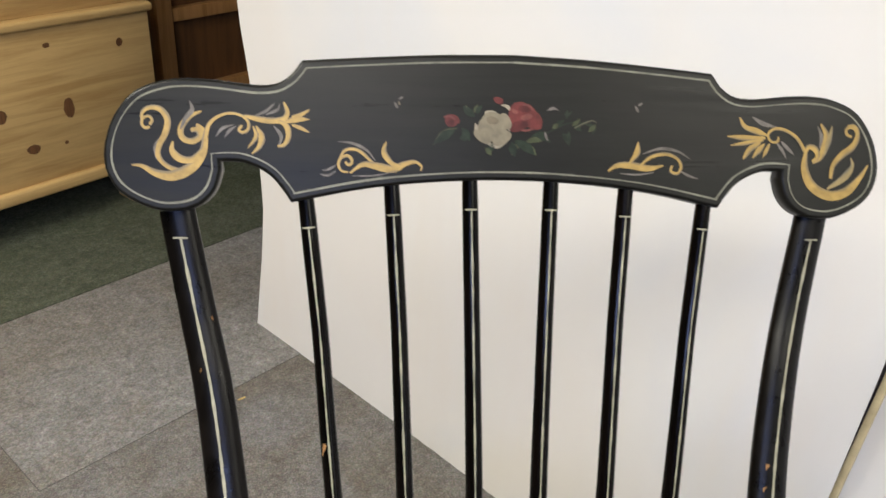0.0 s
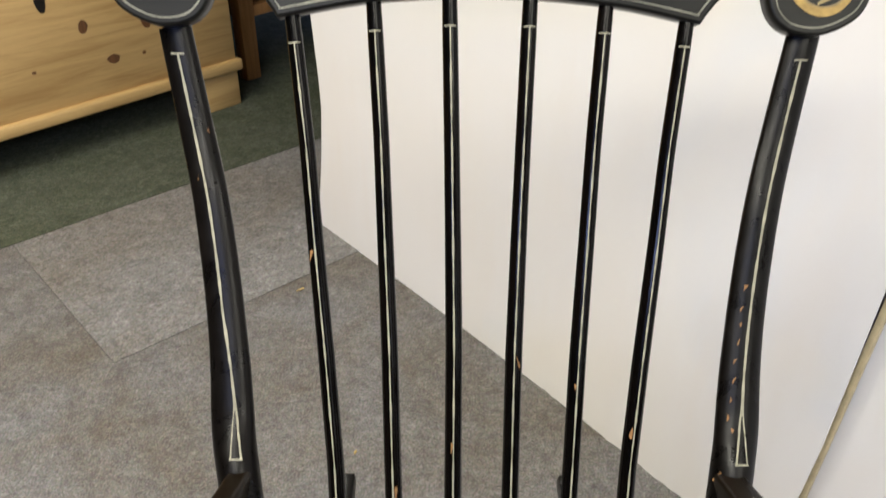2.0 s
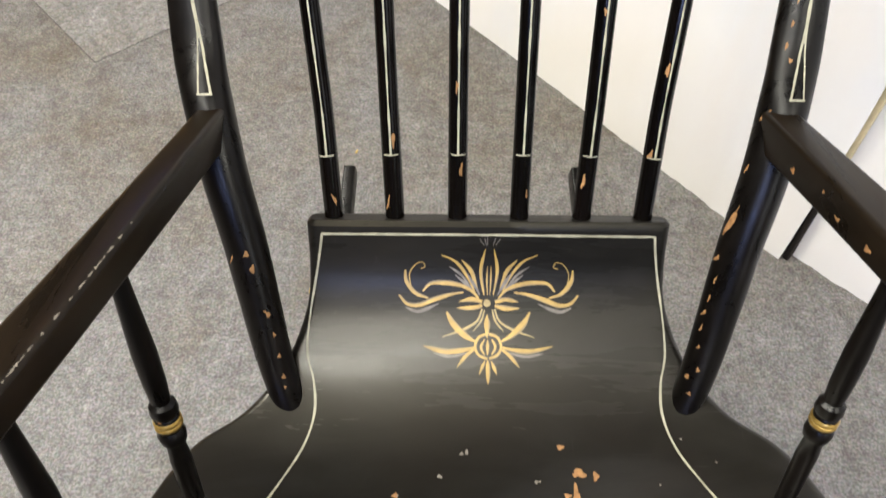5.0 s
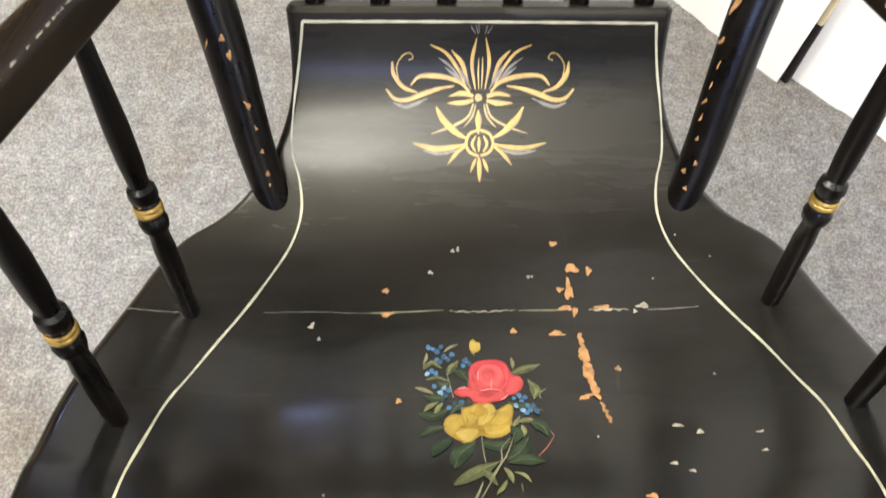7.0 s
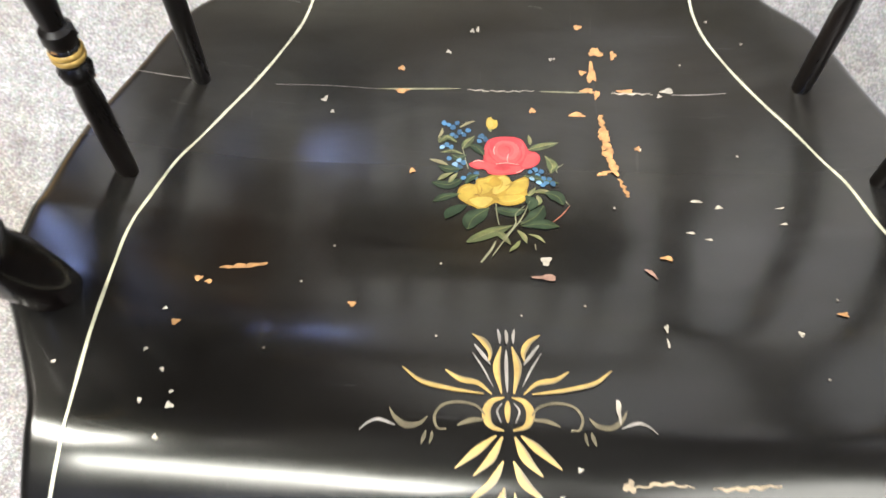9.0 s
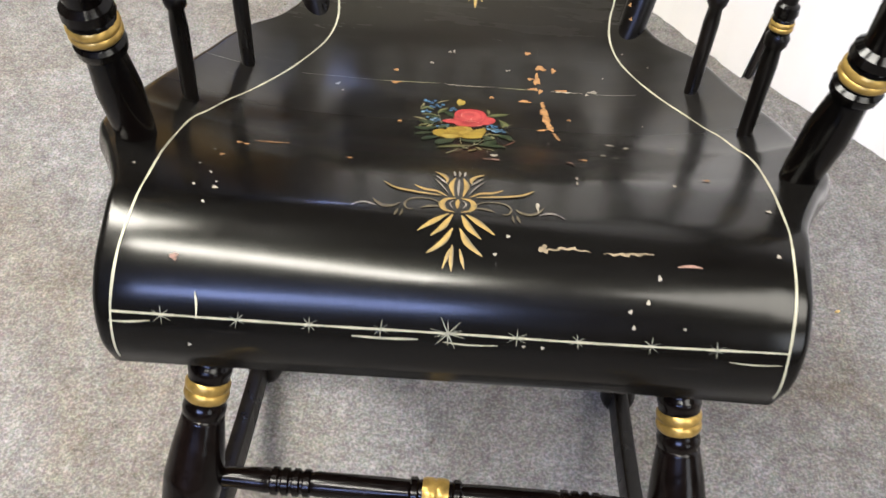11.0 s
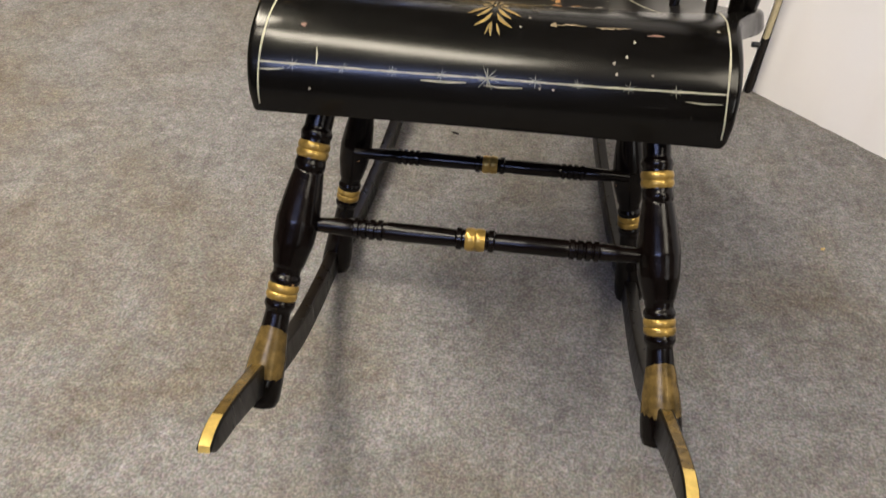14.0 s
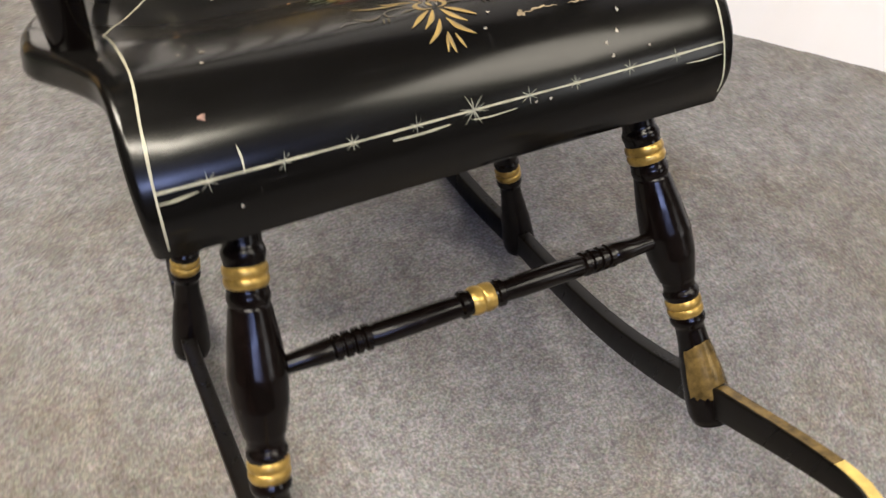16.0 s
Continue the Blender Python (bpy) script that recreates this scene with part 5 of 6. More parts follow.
leaf(SAGEP, 3.1, (4.3, 261.1), (8.3, 266.6), (11.1, 272.7))
leaf(SAGEP, 3.9, (10.1, 284.3), (13.3, 279.0), (15.0, 270.8))
leaf(SAGEP, 2.7, (16.2, 280.4), (21.9, 277.9), (26.2, 271.1))
leaf(SAGEP, 3.1, (22.0, 368.4), (22.0, 373.2), (21.1, 377.9))
leaf(TANP, 2.3, (-26.3, 382.9), (-21.2, 387.1), (-15.7, 389.4))
leaf(TANP, 3.5, (-46.1, 352.4), (-40.1, 350.5), (-33.4, 347.2))
leaf(TANP, 2.3, (-41.0, 372.6), (-38.7, 377.3), (-38.3, 382.0))
leaf(TANP, 2.3, (-40.6, 368.8), (-39.4, 371.7), (-37.9, 373.5))
brush(seat_at, STEMP, (0.6, 0.8, 0.5), (-2.4, 311.1), (-2.0, 298.8), (-0.9, 288.3))
brush(seat_at, STEMP, (0.6, 1.0, 0.8), (19.9, 315.6), (13.5, 296.7), (5.4, 280.5), (-6.1, 255.5))
brush(seat_at, STEMP, (0.6, 0.8, 0.6), (15.8, 309.0), (9.9, 300.5), (8.8, 289.1), (0.2, 272.9))
brush(seat_at, STEMP, (0.8, 1.5, 1.5), (-3.5, 272.0), (-7.0, 261.7), (-12.7, 249.9))
brush(seat_at, STEMP, (0.5, 0.7, 0.5), (-24.2, 364.4), (-22.1, 353.6), (-20.0, 344.3))
brush(seat_at, STEMP, (0.5, 0.6, 0.4), (39.9, 322.0), (42.4, 315.4), (44.7, 311.1))
brush(seat_at, RUSTP, (0.5, 0.8, 0.5), (44.7, 311.1), (39.4, 302.1), (32.9, 294.1))
brush(seat_at, STEMP, (0.6, 0.9, 0.4), (39.2, 342.9), (38.8, 347.1), (43.7, 351.3))
brush(seat_at, STEMP, (0.5, 0.6, 0.4), (19.9, 270.2), (19.8, 266.5), (20.1, 263.2))
brush(seat_at, STEMP, (0.5, 0.7, 0.5), (8.0, 289.2), (15.0, 293.9), (26.7, 290.9))
blot(seat_at, BLUEP, -37.2, 386.7, 3.4, 4.8, 21)
blot(seat_at, BLUEP, -34.0, 385.3, 3.1, 3.6, 30)
blot(seat_at, BLUEP_D, -31.0, 382.9, 4.0, 4.8, -12)
blot(seat_at, BLUEP_D, -28.2, 387.1, 3.3, 3.9, -27)
blot(seat_at, BLUEP_D, -26.4, 378.7, 3.3, 5.1, -7)
blot(seat_at, BLUEP_D, -23.3, 376.3, 3.2, 4.1, 7)
blot(seat_at, BLUEP, -20.6, 380.5, 4.0, 4.1, 9)
blot(seat_at, BLUEP, -31.4, 375.9, 3.2, 4.4, -29)
blot(seat_at, BLUEP_D, -28.7, 374.4, 3.0, 4.1, -1)
blot(seat_at, BLUEP, -34.8, 366.4, 3.5, 4.6, 15)
blot(seat_at, BLUEP_L, -37.9, 364.1, 3.2, 4.1, -35)
blot(seat_at, BLUEP, -31.8, 364.1, 3.1, 4.6, -5)
blot(seat_at, BLUEP_L, -28.9, 348.1, 3.8, 3.8, -15)
blot(seat_at, BLUEP, -33.0, 353.3, 3.5, 3.9, 16)
blot(seat_at, BLUEP_D, -25.6, 345.7, 3.2, 4.3, 35)
blot(seat_at, BLUEP_D, -28.2, 343.0, 3.8, 3.9, 1)
blot(seat_at, BLUEP, -23.3, 350.4, 4.0, 4.7, -5)
blot(seat_at, BLUEP, -31.9, 343.4, 3.1, 5.1, -3)
blot(seat_at, BLUEP_L, -26.3, 352.3, 3.0, 4.2, -30)
blot(seat_at, BLUEP_D, -11.4, 375.7, 3.9, 5.1, -38)
blot(seat_at, BLUEP_D, -8.4, 372.9, 3.3, 5.1, 12)
blot(seat_at, BLUEP, -12.7, 371.0, 3.4, 3.9, 16)
blot(seat_at, BLUEP_D, -19.1, 338.7, 3.2, 4.2, -20)
blot(seat_at, BLUEP_D, -14.6, 340.0, 3.7, 4.2, 18)
blot(seat_at, BLUEP, -15.5, 336.3, 3.4, 4.9, -3)
blot(seat_at, BLUEP, -23.2, 335.4, 3.5, 3.9, -14)
blot(seat_at, BLUEP, 21.0, 343.0, 3.1, 3.7, -19)
blot(seat_at, BLUEP, 24.5, 345.3, 3.7, 4.5, 34)
blot(seat_at, BLUEP, 25.9, 340.2, 3.4, 3.7, 27)
blot(seat_at, BLUEP_D, 28.4, 343.4, 3.9, 4.3, -15)
blot(seat_at, BLUEP_L, 21.9, 336.5, 3.2, 4.3, 22)
blot(seat_at, BLUEP, 29.7, 336.8, 3.3, 4.3, 14)
blot(seat_at, BLUEP, 31.2, 332.6, 3.6, 3.7, -8)
blot(seat_at, BLUEP_D, 33.3, 336.4, 3.3, 3.9, -11)
blot(seat_at, BLUEP_L, 26.4, 332.6, 4.0, 3.8, -34)
blot(seat_at, BLUEP_D, 35.5, 331.6, 3.7, 5.2, 11)
blot(seat_at, BLUEP, 28.7, 330.2, 3.6, 3.7, -14)
blot(seat_at, BLUEP_L, -36.0, 386.2, 1.5, 2.1, 0)
blot(seat_at, BLUEP_L, -24.8, 378.2, 1.5, 2.1, 0)
blot(seat_at, BLUEP_L, -33.7, 365.5, 1.5, 2.1, 0)
blot(seat_at, BLUEP_L, -27.8, 346.7, 1.5, 2.1, 0)
blot(seat_at, BLUEP_L, -10.7, 374.3, 1.5, 2.1, 0)
blot(seat_at, BLUEP_L, 24.7, 343.9, 1.5, 2.1, 0)
blot(seat_at, BLUEP_L, 30.3, 335.4, 1.5, 2.1, 0)
blot(seat_at, BLUEP_L, 26.6, 339.2, 1.5, 2.1, 0)
dab(seat_at, ROSEP_D, (-10.0, 359.7), (-8.5, 368.2), (-4.9, 373.3), (2.8, 375.6), (11.3, 375.6), (16.9, 372.7), (19.6, 366.6), (21.3, 362.7), (25.7, 361.8), (28.4, 357.1), (26.8, 351.0), (21.6, 346.8), (17.1, 345.4), (14.6, 342.2), (7.5, 339.9), (-1.8, 339.0), (-6.9, 340.4), (-9.0, 344.2), (-14.5, 344.2), (-18.5, 346.6), (-19.6, 349.4), (-14.3, 352.2), (-10.2, 352.6))
dab(seat_at, ROSEP, (-8.8, 360.1), (-7.8, 367.7), (-4.2, 371.9), (2.8, 374.2), (10.9, 374.2), (16.1, 371.3), (18.4, 365.1), (17.5, 357.1), (14.9, 351.5), (6.1, 348.3), (-2.9, 348.8), (-7.9, 352.6))
dab(seat_at, ROSEP, (19.5, 359.0), (22.6, 360.8), (26.4, 360.4), (27.6, 356.6), (25.7, 351.4), (21.3, 347.7), (17.5, 346.8), (15.8, 349.1))
dab(seat_at, ROSEP, (-17.7, 348.9), (-13.2, 351.2), (-8.0, 351.2), (-1.4, 348.8), (6.8, 347.8), (14.3, 348.2), (14.4, 344.0), (7.2, 341.3), (-1.3, 340.4), (-6.1, 341.8), (-8.9, 345.1), (-14.1, 345.2))
dab(seat_at, ROSEP_L, (-2.4, 359.1), (-2.9, 365.3), (0.3, 370.5), (5.7, 371.9), (11.0, 370.4), (14.2, 365.6), (13.4, 359.0), (10.2, 354.4), (3.3, 353.4))
dab(seat_at, ROSEP, (0.2, 359.1), (-0.3, 364.3), (2.5, 368.6), (6.8, 369.0), (10.4, 365.7), (10.5, 360.5), (7.6, 356.7), (3.1, 356.3))
brush(seat_at, ROSEP_D, (0.4, 1.2, 0.4), (4.0, 366.7), (7.4, 365.7), (7.9, 360.9), (5.1, 359.1))
brush(seat_at, ROSEP_D, (0.4, 1.2, 0.4), (-6.8, 364.4), (-5.5, 357.3), (-1.2, 351.6))
brush(seat_at, ROSEP_D, (0.4, 1.2, 0.4), (15.6, 364.2), (15.6, 357.1), (11.5, 351.1))
brush(seat_at, ROSEP_W, (0.3, 0.8, 0.3), (-2.1, 366.2), (-3.0, 362.4), (-2.4, 358.2))
brush(seat_at, ROSEP_W, (0.3, 0.8, 0.3), (-1.7, 349.3), (5.5, 350.7), (13.6, 349.2))
brush(seat_at, ROSEP_W, (0.3, 1.0, 0.3), (-17.0, 350.8), (-13.2, 352.2), (-9.8, 351.2))
brush(seat_at, ROSEP_W, (0.2, 0.6, 0.2), (7.0, 359.1), (6.0, 354.4), (6.6, 350.6))
brush(seat_at, ROSEP_W, (0.2, 0.8, 0.2), (11.2, 341.2), (14.7, 343.1), (17.1, 345.4))
brush(seat_at, ROSEP_D, (0.3, 0.9, 0.3), (-14.4, 347.0), (-5.2, 345.1), (4.4, 344.6))
dab(seat_at, YELLP_D, (-27.4, 319.8), (-25.5, 326.4), (-20.4, 330.2), (-15.3, 329.7), (-14.8, 334.8), (-9.2, 336.7), (-5.4, 339.0), (1.9, 339.9), (6.3, 338.0), (8.9, 332.8), (12.7, 336.0), (18.8, 338.8), (19.8, 332.7), (18.1, 324.2), (18.4, 319.4), (15.5, 313.7), (9.2, 310.0), (2.1, 309.6), (-2.3, 312.0), (-6.0, 309.2), (-11.8, 304.1), (-16.6, 307.4), (-20.8, 309.8), (-25.3, 314.1))
dab(seat_at, YELLP, (-26.3, 319.8), (-24.4, 325.0), (-20.0, 328.7), (-15.4, 327.3), (-14.1, 321.1), (-18.5, 316.4), (-21.4, 312.2), (-24.6, 315.1))
dab(seat_at, YELLP, (-13.9, 328.7), (-13.7, 333.4), (-8.9, 335.3), (-5.1, 337.6), (-1.1, 337.1), (-2.9, 330.0), (-6.9, 322.5), (-12.0, 320.6))
dab(seat_at, YELLP_L, (-0.8, 336.6), (2.6, 338.5), (6.2, 336.5), (7.7, 331.8), (4.5, 325.7), (-1.6, 320.5), (-4.3, 322.4))
dab(seat_at, YELLP, (9.1, 330.4), (13.0, 334.6), (18.0, 336.9), (18.7, 332.7), (16.7, 325.1), (11.8, 321.3), (5.2, 320.5), (4.7, 323.3))
dab(seat_at, YELLP, (-1.0, 317.7), (6.3, 319.5), (13.5, 320.4), (17.0, 319.4), (14.8, 314.7), (9.3, 311.4), (2.6, 311.5))
dab(seat_at, YELLP_L, (-19.6, 314.1), (-14.2, 316.8), (-7.8, 317.3), (-4.0, 315.8), (-6.7, 310.6), (-11.8, 306.4), (-16.6, 309.3))
brush(seat_at, YELLP_L, (0.3, 1.2, 0.3), (-0.1, 313.9), (8.4, 313.8), (15.9, 318.9))
brush(seat_at, YELLP_L, (0.3, 0.9, 0.3), (-24.8, 323.6), (-21.5, 326.4), (-17.5, 326.4))
brush(seat_at, YELLP_L, (0.3, 0.9, 0.3), (10.3, 332.7), (14.4, 334.1), (17.9, 335.5))
brush(seat_at, YELLP_L, (0.3, 0.9, 0.3), (-13.0, 333.0), (-8.6, 334.3), (-4.9, 335.7))
brush(seat_at, UMBERP, (0.5, 1.3, 0.5), (-16.7, 318.3), (-14.5, 319.2), (-12.4, 317.8))
brush(seat_at, UMBERP, (0.4, 1.0, 0.4), (-5.2, 318.7), (-3.4, 319.6), (-1.7, 318.2))
brush(seat_at, UMBERP, (0.2, 0.6, 0.2), (-12.7, 318.7), (-11.1, 323.5), (-12.1, 328.2))
brush(seat_at, YELLP_D, (0.2, 0.8, 0.2), (1.7, 335.6), (2.2, 330.0), (-0.7, 324.3))
dab(seat_at, YELLP, (-8.0, 385.6), (-7.5, 391.2), (-5.0, 393.1), (-2.8, 390.7), (-0.5, 390.3), (-0.3, 385.1), (-2.7, 382.3), (-6.2, 382.3))
dab(seat_at, YELLP_L, (-7.2, 387.0), (-5.9, 391.2), (-3.6, 389.3), (-3.0, 385.1), (-5.0, 383.7))
# chips through to the wood and to the ground coat
blot(seat_at, CHIP, 71.6, 453.3, 10.8, 7.4, -10)
blot(seat_at, CHIP, 84.3, 451.3, 4.1, 7.3, -0)
blot(seat_at, CHIP, 67.8, 434.6, 6.2, 16.8, -0)
blot(seat_at, CHIP, 61.2, 435.1, 5.3, 3.9, -0)
blot(seat_at, CHIP, 58.8, 474.8, 5.5, 3.9, -0)
blot(seat_at, CHIP, 64.2, 419.6, 10.5, 4.1, -0)
blot(seat_at, CHIP, 92.3, 420.1, 10.5, 4.1, -0)
blot(seat_at, CHIP, 55.9, 398.1, 10.3, 4.1, -0)
blot(seat_at, CHIP, 70.8, 416.3, 3.5, 8.2, -10)
blot(seat_at, CHIP, -67.9, 414.9, 8.7, 4.0, 5)
blot(seat_at, CHIP_W, 121.5, 421.5, 10.6, 6.2, 10)
blot(seat_at, CHIP_W, 115.6, 416.6, 3.5, 3.6, -0)
blot(seat_at, CHIP_W, 38.4, 446.4, 3.6, 3.4, -0)
blot(seat_at, CHIP_W, -36.2, 450.8, 3.6, 3.4, -0)
blot(seat_at, CHIP_W, -18.8, 469.0, 3.6, 3.4, -0)
blot(seat_at, CHIP_W, -123.1, 404.6, 3.4, 3.5, -0)
blot(seat_at, CHIP_W, -115.8, 394.2, 3.4, 3.6, -0)
blot(seat_at, CHIP, 24.4, 400.1, 4.3, 4.1, -0)
blot(seat_at, CHIP, -57.3, 341.1, 3.9, 4.5, -0)
blot(seat_at, CHIP, 95.6, 367.6, 4.1, 4.5, -0)
blot(seat_at, CHIP, -69.2, 434.7, 4.4, 4.0, -0)
blot(seat_at, CHIP_W, 153.7, 481.1, 2.3, 1.9, -0)
blot(seat_at, CHIP_W, 177.7, 461.2, 2.3, 1.9, -0)
blot(seat_at, CHIP_W, 161.5, 361.6, 2.1, 2.3, -0)
blot(seat_at, CHIP_W, 132.6, 444.2, 2.2, 1.9, -0)
brush(seat_at, CHIP, (1.9, 6.2, 3.1), (72.0, 398.0), (73.1, 384.2), (74.2, 368.8), (76.0, 354.1), (78.9, 341.0))
brush(seat_at, CHIP, (1.1, 2.6, 1.8), (79.5, 339.4), (81.9, 330.3), (83.9, 321.1))
brush(seat_at, CHIP, (1.1, 3.4, 1.1), (65.2, 341.1), (70.6, 344.5), (75.5, 345.6))
brush(seat_at, CHIP, (1.2, 4.1, 1.6), (-159.5, 237.2), (-151.5, 238.9), (-142.6, 240.4), (-135.1, 243.1))
blot(seat_at, CHIP, -169.3, 227.0, 4.4, 4.7, -0)
blot(seat_at, CHIP, -163.1, 224.7, 3.8, 3.3, -30)
blot(seat_at, CHIP, -172.7, 193.3, 4.2, 3.9, -0)
blot(seat_at, CHIP_W, -180.3, 202.3, 2.8, 2.8, -0)
blot(seat_at, CHIP_W, -183.0, 176.0, 2.7, 2.4, -0)
blot(seat_at, CHIP_W, -164.8, 152.6, 2.7, 2.2, -0)
blot(seat_at, CHIP_W, -225.6, 167.2, 2.7, 2.3, -0)
blot(seat_at, CHIP_W, -164.1, 145.5, 5.3, 3.8, -10)
blot(seat_at, CHIP_W, -172.1, 164.6, 3.8, 2.3, -50)
blot(seat_at, CHIP_W, -178.9, 147.7, 3.7, 2.2, -50)
blot(seat_at, CHIP_W, -167.5, 129.9, 3.7, 2.1, -50)
blot(seat_at, CHIP_W, 25.1, 252.9, 8.1, 10.5, -20)
blot(seat_at, CHIP_D, 23.9, 236.9, 12.7, 5.4, -0)
blot(seat_at, CHIP_W, 52.8, 147.5, 3.0, 15.0, -0)
blot(seat_at, CHIP_W, 83.9, 197.3, 2.6, 7.5, -10)
blot(seat_at, CHIP_W, 83.1, 186.8, 2.0, 7.1, -0)
blot(seat_at, CHIP, 96.5, 258.5, 6.3, 4.4, -5)
blot(seat_at, CHIP_D, 84.3, 243.3, 2.8, 9.6, 30)
blot(seat_at, CHIP, 180.9, 210.9, 5.3, 3.4, -0)
blot(seat_at, CHIP_W, 154.4, 195.9, 3.5, 4.8, -0)
blot(seat_at, CHIP_W, 127.2, 319.1, 10.6, 3.7, -5)
blot(seat_at, CHIP_W, 139.9, 313.3, 6.3, 4.3, 20)
blot(seat_at, CHIP_W, 116.9, 286.7, 6.0, 3.6, -0)
blot(seat_at, CHIP_W, 126.5, 280.1, 5.9, 3.5, -0)
blot(seat_at, CHIP_W, 177.4, 311.6, 6.3, 2.5, 10)
blot(seat_at, CHIP_W, 175.4, 296.0, 6.2, 2.4, 10)
blot(seat_at, CHIP, -82.9, 210.1, 4.6, 3.4, -25)
blot(seat_at, CHIP_W, -112.8, 227.4, 1.5, 2.0, -0)
blot(seat_at, CHIP_W, -98.8, 261.8, 1.6, 2.7, -0)
blot(seat_at, CHIP_W, -35.8, 247.3, 1.5, 2.5, -0)
blot(seat_at, CHIP_W, 7.9, 204.0, 1.4, 1.8, -0)
blot(seat_at, CHIP_W, 42.8, 213.1, 1.5, 1.9, -0)
blot(seat_at, CHIP_W, -37.0, 188.3, 1.4, 1.6, -0)
blot(seat_at, CHIP_W, -124.2, 178.4, 1.4, 1.5, -0)
blot(seat_at, CHIP_W, -34.5, 449.7, 2.0, 2.3, -0)
blot(seat_at, CHIP_W, -67.6, 434.8, 2.0, 2.5, -0)
blot(seat_at, CHIP_W, 41.0, 446.5, 2.0, 2.3, -0)
blot(seat_at, CHIP_W, 181.7, 222.8, 1.5, 2.0, -0)
blot(seat_at, CHIP_W, 160.2, 166.4, 1.4, 1.5, -0)
blot(seat_at, CHIP_W, 97.0, 366.8, 1.9, 3.1, -0)
blot(seat_at, CHIP_W, 72.9, 309.5, 1.7, 3.0, -0)
blot(seat_at, CHIP_W, -121.5, 406.4, 2.8, 6.2, -0)
blot(seat_at, CHIP_W, -14.9, 470.6, 2.9, 5.4, -0)
blot(seat_at, CHIP_T, 56.3, 110.8, 5.6, 5.8, -0)
brush(seat_at, CHIP_T, (0.6, 1.6, 0.5), (58.0, 110.0), (73.5, 112.0), (86.0, 110.5))
brush(seat_at, CHIP_T, (0.6, 1.9, 0.8), (96.0, 109.8), (111.8, 110.5), (127.1, 112.1))
blot(seat_at, CHIP_W, 131.7, 95.9, 3.1, 4.4, -0)
blot(seat_at, CHIP_W, 114.4, 73.4, 3.0, 3.8, -0)
blot(seat_at, CHIP_W, 117.7, 63.2, 3.0, 3.7, -0)
blot(seat_at, CHIP_W, 125.2, 80.0, 3.0, 4.0, -0)
brush(seat_at, CHIP_D, (0.6, 2.0, 0.8), (143.0, 104.0), (151.0, 105.2), (159.0, 104.6))
blot(seat_at, CHIP_W, 25.2, 104.9, 3.1, 2.3, -0)
blot(seat_at, CHIP_W, 33.0, 117.9, 3.1, 2.8, -0)
blot(seat_at, CHIP_W, 150.4, 64.4, 3.0, 1.9, -0)
blot(seat_at, CHIP_W, 209.0, 115.6, 4.0, 3.3, -0)
blot(seat_at, CHIP_W, 211.7, 160.2, 4.2, 4.2, -0)
blot(seat_at, CHIP_D, -178.7, 90.4, 5.3, 4.3, -0)
brush(seat_at, CREAM, (0.8, 1.9, 0.8), (-62.8, 45.5), (-41.8, 45.1), (-19.8, 46.0))
brush(seat_at, CREAM, (0.4, 1.1, 0.4), (-3.8, 45.2), (11.6, 43.9), (32.5, 44.7))
brush(seat_at, CREAM, (0.4, 1.2, 0.4), (182.7, 43.3), (199.0, 42.4), (217.2, 43.1))
brush(seat_at, CREAM, (0.4, 1.6, 0.4), (-219.8, 45.4), (-207.3, 45.5), (-193.1, 47.2))
brush(seat_at, CREAM, (0.4, 1.6, 0.4), (-163.7, 69.0), (-162.6, 60.2), (-163.0, 50.3))
blot(seat_at, CHIP_W, 48.4, 45.5, 3.0, 2.5, -0)
blot(seat_at, CHIP_W, 61.1, 44.9, 3.0, 2.5, -0)
blot(seat_at, CHIP_W, -169.1, 29.7, 3.2, 3.2, -0)
# the open glue joint across the seat
brush(seat_at, GREYP, (0.5, 0.5, 0.5), (-251.0, 410.1), (-228.9, 411.0), (-205.2, 412.2))
brush(seat_at, GREYP, (0.4, 0.4, 0.4), (-158.0, 416.0), (-124.4, 417.5), (-85.9, 415.9))
brush(seat_at, STEMP, (0.4, 1.3, 0.4), (-85.9, 415.9), (-56.0, 416.9), (-26.0, 418.3))
brush(seat_at, CHIP_W, (0.4, 0.9, 0.4), (-21.8, 417.3), (3.9, 416.8), (25.4, 418.2))
brush(seat_at, STEMP, (0.4, 1.3, 0.4), (29.7, 417.7), (46.9, 417.7), (64.1, 417.7))
brush(seat_at, CHIP_W, (0.5, 1.4, 0.5), (81.2, 417.7), (98.5, 418.1), (111.5, 418.1))
brush(seat_at, GREYP, (0.5, 0.9, 0.5), (124.4, 418.0), (141.5, 418.2), (162.7, 419.2))



# cream lines on the spindles and posts
def stripe(path, widths, parent, name="cream_line", material=None):
    """A thin stripe along points of a surface, each with its normal."""
    bm = bmesh.new()
    n = len(path) - 1
    rows = []
    for i, (p, nrm) in enumerate(path):
        d = (path[min(i + 1, n)][0] - path[max(i - 1, 0)][0]).normalized()
        side = d.cross(nrm).normalized()
        w = widths(i / n) / 2
        rows.append([bm.verts.new(p + side * k * w + nrm * (0.0003 if k else 0.00045)) for k in (-1, 0, 1)])
    for r0, r1 in zip(rows, rows[1:]):
        for k in (0, 1):
            bm.faces.new((r0[k], r0[k + 1], r1[k + 1], r1[k]))
    return part(name, bm, material or CREAM, parent)


